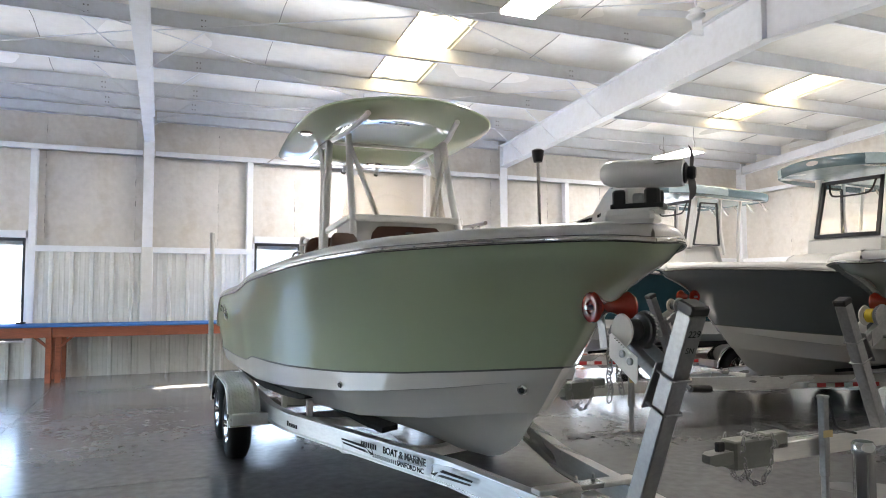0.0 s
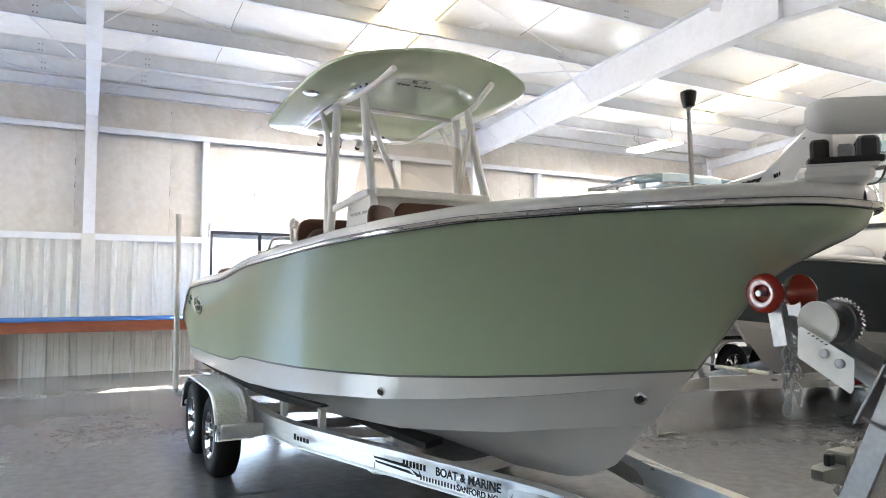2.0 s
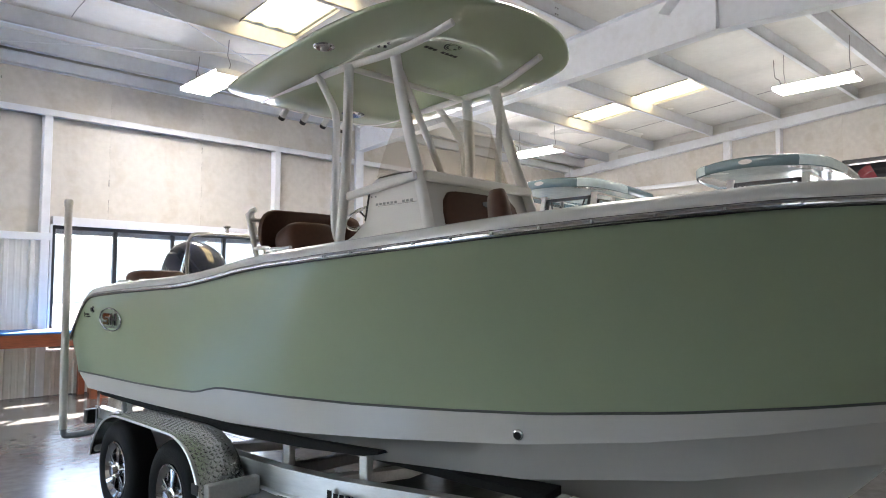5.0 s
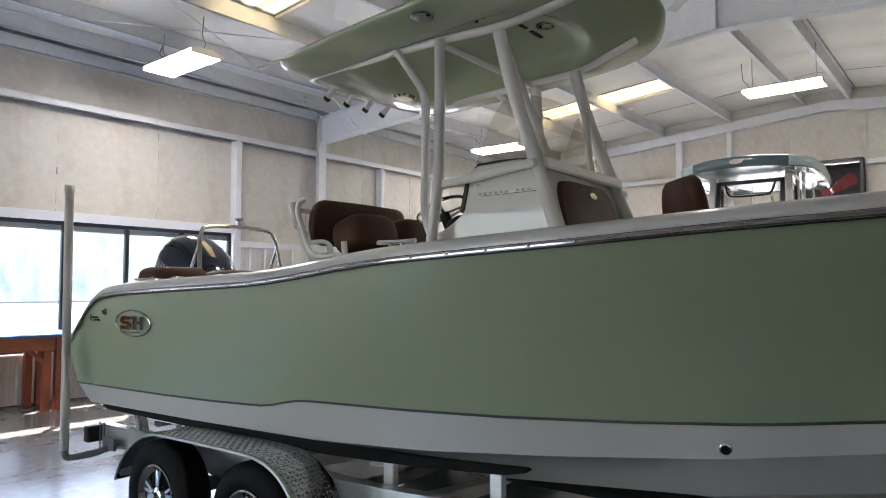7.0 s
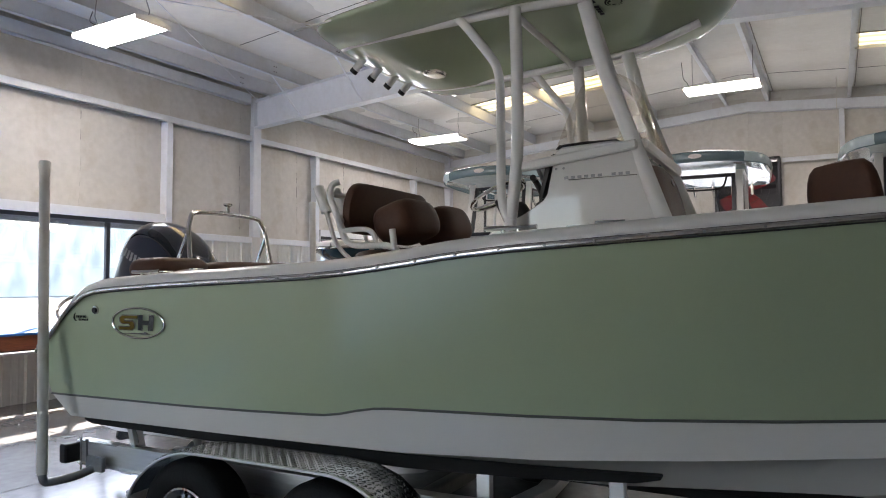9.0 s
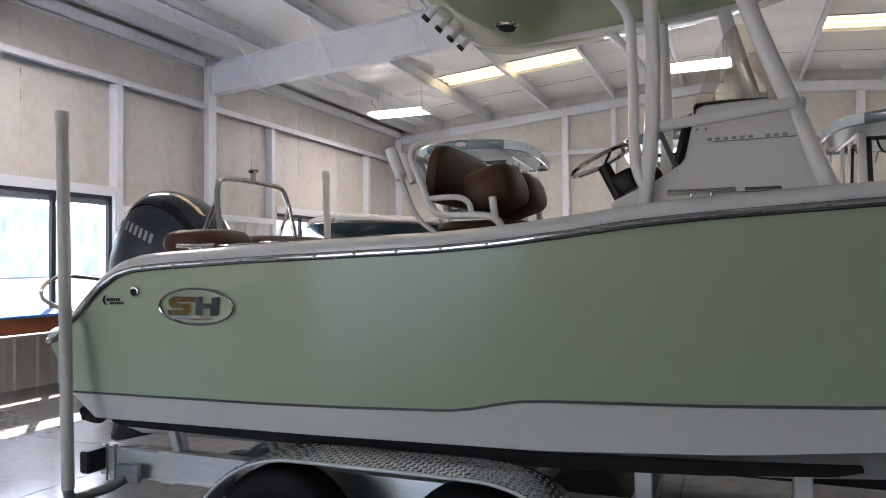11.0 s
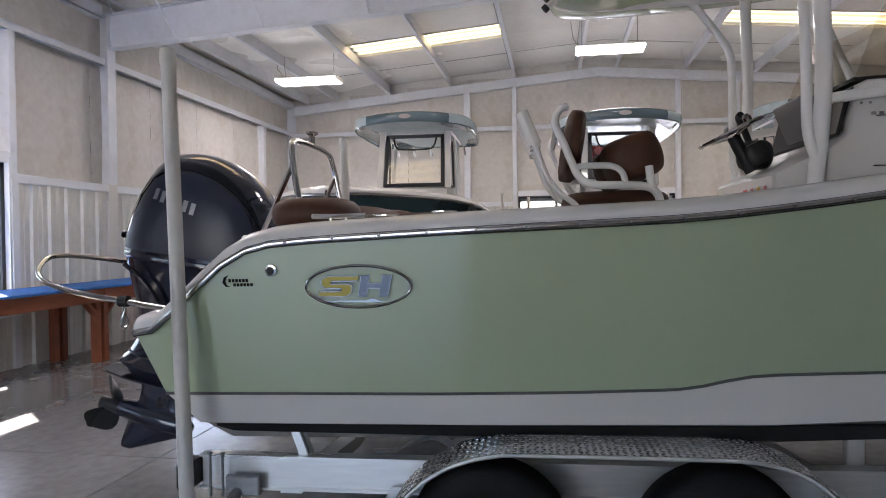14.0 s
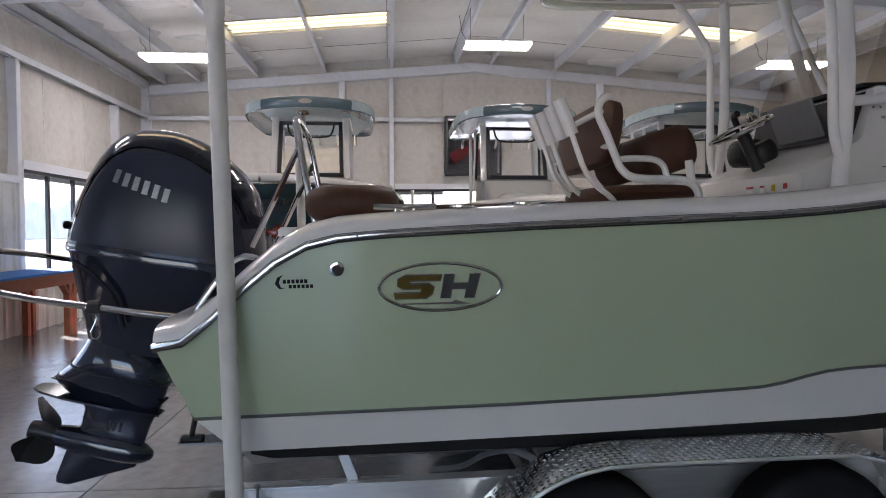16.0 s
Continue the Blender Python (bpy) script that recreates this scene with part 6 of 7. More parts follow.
def tread_bars(xo, xi):
    """Raised bars of diamond tread plate over the fender skin."""
    v, f = [], []
    line = smooth_path([(0, y, z) for y, z in fender_line()], 8)
    pitch = 0.028
    x_lo, x_hi = min(xo, xi) + 0.005, max(xo, xi) - 0.005
    nx = int((x_hi - x_lo) / pitch)
    total = [0.0]
    for a, b in zip(line, line[1:]):
        total.append(total[-1] + (b - a).length)
    ny = int(total[-1] / pitch)
    for j in range(ny):
        d = (j + 0.5) * pitch
        i = max(k for k in range(len(total)) if total[k] <= d)
        i = min(i, len(line) - 2)
        t = (d - total[i]) / max(1e-6, total[i + 1] - total[i])
        p = line[i].lerp(line[i + 1], t)
        along = (line[i + 1] - line[i]).normalized()
        up = Vector((0, -along.z, along.y))
        if up.z < 0 and abs(along.z) < 0.99:
            up = -up
        out = Vector((0, p.y - 5.6, p.z - 0.2))
        if up.dot(out) < 0:
            up = -up
        for k in range(nx):
            c = Vector((x_lo + (k + 0.5) * pitch, p.y, p.z))
            e = 1 if (j + k) % 2 else -1
            u = (Vector((1, 0, 0)) + along * e).normalized()
            w = (Vector((1, 0, 0)) - along * e).normalized()
            o = len(v)
            a, b = u * 0.0145, w * 0.0055
            v += [c - a, c + b, c + a, c - b, c - a * 0.7 + up * 0.004, c + a * 0.7 + up * 0.004]
            f += [(o, o + 1, o + 5, o + 4), (o + 1, o + 2, o + 5), (o + 2, o + 3, o + 4, o + 5), (o + 3, o, o + 4)]
    return v, f


def chain(run):
    """Links laid along the points of a run, each turned a quarter from the last."""
    links = []
    for k, p in enumerate(run):
        d = (run[min(k + 1, len(run) - 1)] - run[max(k - 1, 0)]).normalized()
        across = d.cross(Vector((1, 0.2, 0.1))).normalized()
        if k % 2:
            across = d.cross(across)
        links.append(tube([p + d * (0.029 * math.cos(q)) + across * (0.016 * math.sin(q)) for q in np.linspace(0, 2 * math.pi, 10, endpoint=False)], 0.0042, 6, loop=True))
    return join(*links)


def trailer(m, label, detailed=True, post_mat=GALV, group="", strap=BLACK_PLASTIC):
    t = thing("boat_trailer", label, "trailer", m, group)
    z = 0.505
    for k in (-1, 1):
        rail = part("frame_rail", bent_rail([(k * 1.05, 7.42, z), (k * 1.05, 5.3, z), (k * 1.055, 4.75, z), (k * 1.04, 4.45, z), (k * 0.98, 4.05, z), (k * 0.78, 3.35, z), (k * 0.40, 2.05, z)] + ([(k * 0.275, 1.22, z), (k * 0.20, 0.72, z), (k * 0.11, 0.1, z)] if detailed else [(k * 0.13, 1.12, z), (k * 0.07, 0.9, z)])), ALU, t, "mill-finish aluminium I-beam rail", smooth=True, sharp=30)
        f = part("fender", fender_geo(k * 1.43, k * 1.14), TREADPLATE, t, "aluminium diamond tread plate fender", smooth=True, sharp=45)
        if detailed and k < 0:
            part("tread_pattern", tread_bars(k * 1.425, k * 1.15), TREADPLATE, f)
            part("edge_bead", tube(smooth_path([(k * 1.428, y, z) for y, z in fender_line(0.020)], 4), 0.0075, 8), ALU, f, "bright rolled edge", smooth=True)
            part("fender_bolt", lathe([(0, 0), (0.012, 0), (0.008, 0.008), (0, 0.008)], 8, Matrix.Translation((k * 1.25, 5.55, 0.731))), GALV, f)
            part("side_marker", box(k * 1.432 - 0.004, 4.72, 0.44, k * 1.43, 4.80, 0.50, 0.004), BLACK_PLASTIC, f)
        part("fender_step", box(min(k * 1.08, k * 1.40), 4.66, 0.40, max(k * 1.08, k * 1.40), 4.72, 0.50, 0.006), ALU, f)
        part("fender_step", box(min(k * 1.08, k * 1.40), 6.46, 0.40, max(k * 1.08, k * 1.40), 6.52, 0.46, 0.006), ALU, f)
        for y in (5.18, 6.07):
            wheel(t, k * 1.30, y, k)
        part("bunk", loft([[(k * x + dx, y, zz + dz) for dx, dz in ((-0.06, -0.04), (0.06, -0.02), (0.06, 0.02), (-0.06, 0.0))] for x, y, zz in ((0.60, 7.20, 0.655), (0.60, 6.9, 0.655), (0.59, 4.0, 0.645), (0.52, 3.3, 0.625), (0.47, 3.0, 0.615))], closed=True, caps=True), BUNK_CARPET, t, "black carpeted bunk")
        part("side_bunk", loft([[(k * x + dx, y, zz + dz * q) for dx, dz in ((-0.045, -0.07), (0.045, -0.055), (0.045, 0.06), (-0.045, 0.03))] for x, y, zz, q in ((1.06, 7.32, 0.745, 0.3), (1.06, 7.24, 0.735, 0.45), (1.06, 5.6, 0.735, 0.55), (1.04, 4.9, 0.738, 0.6), (0.98, 4.3, 0.742, 0.5), (0.91, 3.85, 0.75, 0.35), (0.895, 3.75, 0.757, 0.15))], closed=True, caps=True), BUNK_CARPET, t, "black carpeted side bunk")
        part("tail_bracket", rect_bar((k * 1.0, 6.93, 0.56), (k * 1.0, 6.99, 0.725), 0.045, 0.075, 0.005, up=(1, 0, 0)), ALU, t)
        part("fender_stay", tube(smooth_path([(k * 0.98, 6.62, 0.585), (k * 1.0, 6.50, 0.60), (k * 1.04, 6.40, 0.66), (k * 1.10, 6.30, 0.69), (k * 1.16, 6.22, 0.665)]), 0.022, 8, flat=0.5), GALV, t, smooth=True)
        for y, x in ((4.55, 0.98), (3.95, 0.88)):
            part("bunk_post", box(min(k * x, k * (x - 0.045)), y - 0.035, 0.56, max(k * x, k * (x - 0.045)), y + 0.035, 0.70, 0.005), ALU, t)
        px = k * (1.372 if k < 0 else 1.22)
        arm = part("guide_arm", tube(smooth_path([(k * 1.05, 7.20, 0.45), (k * 1.18, 7.25, 0.40), (px - k * 0.05, 7.31, 0.385), (px - k * 0.01, 7.326, 0.40), (px, 7.33, 0.46)]), 0.026, 10), GALV, t, smooth=True)
        part("arm_bracket", box(min(k * 1.092, k * 1.12), 7.12, 0.41, max(k * 1.092, k * 1.12), 7.28, 0.50, 0.006), GALV, arm)
        g = part("guide_pole", lathe([(0.030, 0.44), (0.031, 0.46), (0.030, 2.30), (0.034, 2.305), (0.034, 2.355), (0.028, 2.365), (0, 2.365)], 20, Matrix.Translation((px, 7.318, 0)) @ pose(0, 0, 0, -1.1)), PVC, t, "white PVC guide pole with an end cap", smooth=True)
        lamp = part("tail_light", box(min(k * 1.02, k * 1.16), 7.43, 0.44, max(k * 1.02, k * 1.16), 7.50, 0.56, 0.01), BLACK_PLASTIC, t, "tail light box")
        part("lens", box(min(k * 1.04, k * 1.14), 7.50, 0.46, max(k * 1.04, k * 1.14), 7.506, 0.54, 0.003), RED_TAPE, lamp)
        for y in (7.30, 7.36):
            part("u_bolt", join(bar((k * 1.10, y, 0.40), (k * 1.10, y, 0.60), 0.006), lathe([(0, 0), (0.012, 0), (0.012, 0.01), (0, 0.01)], 6, Matrix.Translation((k * 1.10, y, 0.59)))), GALV, t)
    for y in (7.0, 5.9, 4.6, 3.3):
        w = 1.04 if y > 4.5 else 0.76
        part("crossmember", loft([[(x, y + dy, zz + dz) for dy, dz in ((-0.05, 0), (0.05, 0), (0.05, 0.07), (-0.05, 0.07))] for x, zz in ((-w, 0.40), (-0.45, 0.34), (0, 0.30), (0.45, 0.34), (w, 0.40))], closed=True, caps=True), ALU, t)
    for y in (5.18, 6.07):
        part("axle", box(-1.2, y - 0.04, 0.30, 1.2, y + 0.04, 0.38, 0.008), GALV, t)
    part("front_crossmember", box(-0.31, 1.17, 0.587, 0.31, 1.26, 0.614, 0.006) if detailed else box(-0.36, 1.52, 0.587, 0.36, 1.60, 0.625, 0.006), ALU, t)
    for x in (-0.05, 0.06):
        part("bolt", lathe([(0, 0), (0.014, 0), (0.014, 0.012), (0.008, 0.014), (0.008, 0.035), (0, 0.035)], 8, Matrix.Translation((x, 1.235 if detailed else 1.56, 0.612 if detailed else 0.625))), GALV, t)
    part("tongue", box(-0.05, -0.75, 0.44, 0.05, 1.20, 0.57, 0.008), ALU, t, "aluminium tongue")
    # winch post leaning to the bow
    a, b = Vector((0.0, 0.845, 0.50)), Vector((0.0, 0.425, 1.524))
    wp = part("winch_post", rect_bar(a, b, 0.09, 0.09, 0.009, up=(1, 0, 0)), post_mat, t, "square steel winch post with a black cap")
    d = (b - a).normalized()
    part("cap", rect_bar(b - d * 0.005, b + d * 0.045, 0.10, 0.10, 0.010, up=(1, 0, 0)), BLACK_PLASTIC, wp)
    c = a + d * 0.72
    part("clamp_plate", moved(box(-0.07, -0.006, -0.12, 0.07, 0.006, 0.12, 0.003), Matrix.Translation(c + Vector((0, 0.058, 0.03))) @ pose(0, 0, 0, 27)), GALV, wp)
    for o in (-0.085, 0.085):
        q = c + d * o
        part("u_bolt", tube([q + Vector((x, y, y * 0.41)) for x, y in ((-0.054, 0.066), (-0.054, -0.038), (-0.045, -0.051), (0.045, -0.051), (0.054, -0.038), (0.054, 0.066))], 0.006, 8), GALV, wp, smooth=True)
    part("winch_arm", rect_bar(c + Vector((0, 0.06, 0.06)), Vector((0, 0.97, 1.43)), 0.05, 0.05, 0.006), GALV, wp)
    # bow roller
    rl = part("bow_roller", lathe([(0.020, -0.108), (0.030, -0.112), (0.034, -0.122), (0.060, -0.126), (0.074, -0.118), (0.078, -0.105), (0.068, -0.085), (0.044, -0.055), (0.031, -0.02), (0.029, 0.0), (0.031, 0.02), (0.044, 0.055), (0.068, 0.085), (0.078, 0.105), (0.074, 0.118), (0.060, 0.126), (0.034, 0.122), (0.030, 0.112), (0.020, 0.108)], 28, Matrix.Translation((0, 0.99, 1.535)) @ pose(0, 0, 0, 0, 90, 0)), RED_POLY, t, "red polyurethane bow roller", smooth=True)
    part("spindle", bar((-0.145, 0.99, 1.535), (0.145, 0.99, 1.535), 0.012), GALV, rl)
    for x in (-0.05, 0.05):
        part("yoke", moved(box(-0.004, -0.03, -0.20, 0.004, 0.03, 0.03, 0.002), Matrix.Translation((x * 1.25, 0.99, 1.53)) @ pose(0, 0, 0, -10)), GALV, rl)
    # winch
    wc = Vector((-0.02, 0.80, 1.43))
    wn_ = part("winch", lathe([(0, -0.05), (0.032, -0.05), (0.032, 0.05), (0, 0.05)], 20, Matrix.Translation(wc) @ pose(0, 0, 0, 0, 90, 0)), BLACK_PLASTIC, t, "galvanised hand winch with a strap", smooth=True)
    for x in (-0.055, 0.055):
        part("spool_flange", lathe([(0, -0.003), (0.068, -0.003), (0.075, -0.006), (0.080, 0), (0.075, 0.006), (0, 0.003)], 28, Matrix.Translation(wc + Vector((x, 0, 0))) @ pose(0, 0, 0, 0, 90, 0)), PVC if x < 0 else GALV, wn_, smooth=True)
        part("side_plate", flat_shape([(-0.14, -0.205), (-0.13, -0.22), (0.055, -0.115), (0.06, -0.10), (0.055, -0.005), (0.04, 0.0), (-0.145, -0.10)], -0.002, 0.002), WHITE_TAPE if x < 0 else GALV, wn_, at=Matrix(((0, 0, 1, wc.x + x * 1.55), (1, 0, 0, wc.y - 0.0), (0, 1, 0, wc.z - 0.015), (0, 0, 0, 1))))
    for y, z in ((-0.045, -0.105), (-0.10, -0.135)):
        part("axle_boss", lathe([(0, 0), (0.017, 0), (0.017, 0.012), (0.009, 0.014), (0, 0.014)], 14, Matrix.Translation(wc + Vector((-0.087, y, z))) @ pose(0, 0, 0, 0, -90, 0)), GALV, wn_)
    part("gear", moved(flat_shape([((0.092 if i % 2 else 0.084) * math.cos(2 * math.pi * (i + o) / 64), (0.092 if i % 2 else 0.084) * math.sin(2 * math.pi * (i + o) / 64)) for i in range(64) for o in (-0.3, 0.3)], -0.006, 0.006), Matrix.Translation(wc + Vector((0.08, 0.0, 0.0))) @ pose(0, 0, 0, 0, 90, 0)), GALV, wn_, "toothed winch gear")
    for q in range(5):
        part("plate_text_bar", box(wc.x - 0.0885, wc.y - 0.055 + 0.016 * q, wc.z - 0.075 + 0.009 * q, wc.x - 0.0873, wc.y - 0.045 + 0.016 * q, wc.z - 0.071 + 0.009 * q), BLACK_INK, wn_)
    part("strap_roll", lathe([(0.03, -0.028), (0.055, -0.028), (0.055, 0.028), (0.03, 0.028)], 24, Matrix.Translation(wc) @ pose(0, 0, 0, 0, 90, 0)), strap, wn_, smooth=True)
    cr = part("crank", tube([(0.09, 0.76, 1.28), (0.16, 0.76, 1.28), (0.18, 0.68, 1.18), (0.20, 0.66, 1.16)], 0.009, 8), GALV, wn_, smooth=True)
    part("grip", bar((0.20, 0.66, 1.16), (0.32, 0.66, 1.15), 0.018, 12), BLACK_PLASTIC, cr, smooth=True)
    # coupler, brake actuator, chains and jack at the front of the tongue
    cp = part("coupler", loft([[(w * x, y, zz + h * zc) for x, zc in ((-1, 0), (1, 0), (1, 1), (-1, 1))] for y, w, zz, h in ((-1.02, 0.035, 0.49, 0.05), (-0.98, 0.05, 0.47, 0.08), (-0.86, 0.055, 0.47, 0.085), (-0.75, 0.045, 0.48, 0.07))], closed=True, caps=True), ACTUATOR, t, "grey-green ball coupler", smooth=True)
    part("latch", box(-0.02, -0.93, 0.55, 0.02, -0.86, 0.62, 0.01), BLACK_PLASTIC, cp)
    part("actuator", join(box(-0.07, -0.82, 0.43, 0.07, -0.45, 0.62, 0.012), box(-0.05, -0.50, 0.52, 0.05, -0.28, 0.64, 0.012)), ACTUATOR, t, "grey-green brake actuator housing")
    for s in (-1, 1):
        run = [Vector((s * (0.072 + 0.012 * math.sin(k * 1.7)), -0.62 + 0.15 * math.cos(math.pi * k / 20) + 0.01 * math.sin(k * 2.3), 0.625 - 0.30 * math.sin(math.pi * k / 20))) for k in range(21)]
        part("safety_chain", chain(run), GALV, t, "zinc safety chain", smooth=True)
    part("safety_chain", chain([Vector((0.075 - 0.0075 * k, -0.60 + 0.02 * math.sin(k), 0.632 + 0.004 * (k % 2))) for k in range(21)]), GALV, t, smooth=True)
    if detailed:
        for x, n, tip in ((-0.035, 9, 0.0), (0.012, 8, 0.02)):
            part("bow_chain", chain([Vector((x + tip * k / n + 0.004 * math.sin(k * 2.1), 0.955 + 0.003 * math.cos(k * 1.3), 1.365 - 0.034 * k)) for k in range(n)]), GALV, t, "zinc bow chain hanging from the winch arm", smooth=True)
        jk = part("jack", lathe([(0, 0.30), (0.034, 0.30), (0.034, 1.06), (0.037, 1.065), (0.037, 1.095), (0.03, 1.105), (0, 1.105)], 24, Matrix.Translation((0.11, -0.24, 0))), CHROME, t, "chrome round tongue jack", smooth=True)
        part("inner_tube", bar((0.11, -0.24, 0.02), (0.11, -0.24, 0.32), 0.026, 14), GALV, jk, smooth=True)
        part("foot", box(0.03, -0.32, 0.0, 0.19, -0.16, 0.015, 0.004), GALV, jk)
        part("clamp", box(0.045, -0.32, 0.44, 0.075, -0.16, 0.57, 0.006), GALV, jk)
    else:
        jk = part("jack", join(box(0.055, 0.02, 0.30, 0.11, 0.075, 0.86, 0.006), box(0.062, 0.027, 0.02, 0.103, 0.068, 0.32, 0.004)), GALV, t, "square galvanised tongue jack on a foot plate")
        part("foot", box(0.0, -0.03, 0.0, 0.16, 0.125, 0.015, 0.004), GALV, jk)
        part("jack_cap", box(0.05, 0.015, 0.855, 0.115, 0.08, 0.875, 0.004), GALV, jk)
        part("handle", tube(smooth_path([(0.08, 0.08, 0.82), (0.08, 0.13, 0.80), (0.10, 0.15, 0.66), (0.12, 0.20, 0.62), (0.14, 0.32, 0.59)]), 0.009, 6), BLACK_PLASTIC, jk, smooth=True)
        part("tag", box(0.112, 0.0, 0.58, 0.114, 0.10, 0.63), TAG_CARD, jk, "small buff card tag")
        for k in (-1, 1):
            def spot(y):
                return Vector((k * curve_at([(2.05, 0.442), (3.35, 0.822), (4.05, 1.022), (4.45, 1.082), (4.9, 1.092), (7.4, 1.092)], y)[0], y, 0.465))
            for n in range(26):
                y = 2.35 + n * 0.115
                a, b = spot(y), spot(y + 0.112)
                part("reflector_tape", rect_bar(a, b, 0.004, 0.05, 0), RED_TAPE if n % 2 else WHITE_TAPE, t)
    return t


main_trailer = trailer(MAIN, "aluminium tandem-axle boat trailer under the green boat")
# stock marks in black pen on the winch post
for text, d, size in (("229", 1.01, 0.045), ("SN", 0.935, 0.038)):
    lettering("pen_mark", text, size, BLACK_INK, main_trailer, Matrix(((1, 0, 0, 0.0), (0, -0.379, -0.925, 0.845 - 0.379 * d - 0.925 * 0.046), (0, 0.925, -0.379, 0.50 + 0.925 * d - 0.379 * 0.046), (0, 0, 0, 1))), 0.0005)
# lettering on the starboard rail
def on_rail(s0, s1, z):
    """A frame on the outer face of the starboard rail, reading aft to forward."""
    def rail_x(s):
        return -curve_at([(0.72, 0.20), (1.22, 0.275), (2.05, 0.40), (3.35, 0.78), (4.05, 0.98), (4.45, 1.04), (4.75, 1.055), (7.4, 1.05)], s)[0]
    a, b = Vector((rail_x(s0), s0, z)), Vector((rail_x(s1), s1, z))
    x = (a - b).normalized() if s0 < s1 else (b - a).normalized()
    out = x.cross(Vector((0, 0, 1)))
    c = (a + b) / 2 + out * 0.0405
    return Matrix(((x.x, 0, out.x, c.x), (x.y, 0, out.y, c.y), (0, 1, 0, c.z), (0, 0, 0, 1)))


lm = on_rail(3.85, 4.15, 0.495)
for k, h in enumerate((0.042, 0.03, 0.03, 0.03, 0.03)):
    part("maker_bar", box(-0.09 + k * 0.042, -0.015, 0, -0.058 + k * 0.042, -0.015 + h, 0.0015), BLACK_INK, main_trailer, at=lm)
lt = on_rail(2.25, 2.85, 0.505)
lettering("dealer_line", "BOAT & MARINE", 0.064, BLACK_INK, main_trailer, lt @ Matrix.Translation((0.08, 0.005, 0)), 0.0012, bold=0.0016)
for k in range(7):
    part("name_bar", box(-0.43 + k * 0.029, 0.008, 0, -0.41 + k * 0.029, 0.044, 0.0012), BLACK_INK, main_trailer, at=lt)
for k in range(12):
    part("number_bar", box(-0.28 + k * 0.024, -0.045, 0, -0.268 + k * 0.024, -0.019, 0.0012), BLACK_INK, main_trailer, at=lt)
lettering("town_line", "SANFORD NC", 0.046, BLACK_INK, main_trailer, lt @ Matrix.Translation((0.15, -0.046, 0)), 0.0012, bold=0.0012)
for off, sgn in ((2.98, 1), (2.02, -1)):
    lf = on_rail(off - 0.15, off + 0.15, 0.505)
    part("flash", join(flat_shape([(-0.25 * sgn, 0.02), (0.05 * sgn, 0.02), (0.09 * sgn, 0.0), (-0.24 * sgn, 0.008)][::sgn], 0, 0.001), flat_shape([(-0.24 * sgn, -0.004), (0.07 * sgn, -0.012), (0.12 * sgn, -0.03), (-0.22 * sgn, -0.016)][::sgn], 0, 0.001),
                        flat_shape([(0.09 * sgn, 0.0), (0.14 * sgn, -0.035), (0.18 * sgn, -0.03), (0.15 * sgn, 0.02), (0.16 * sgn, -0.02)][::sgn], 0, 0.001)), BLACK_INK, main_trailer, at=lf)


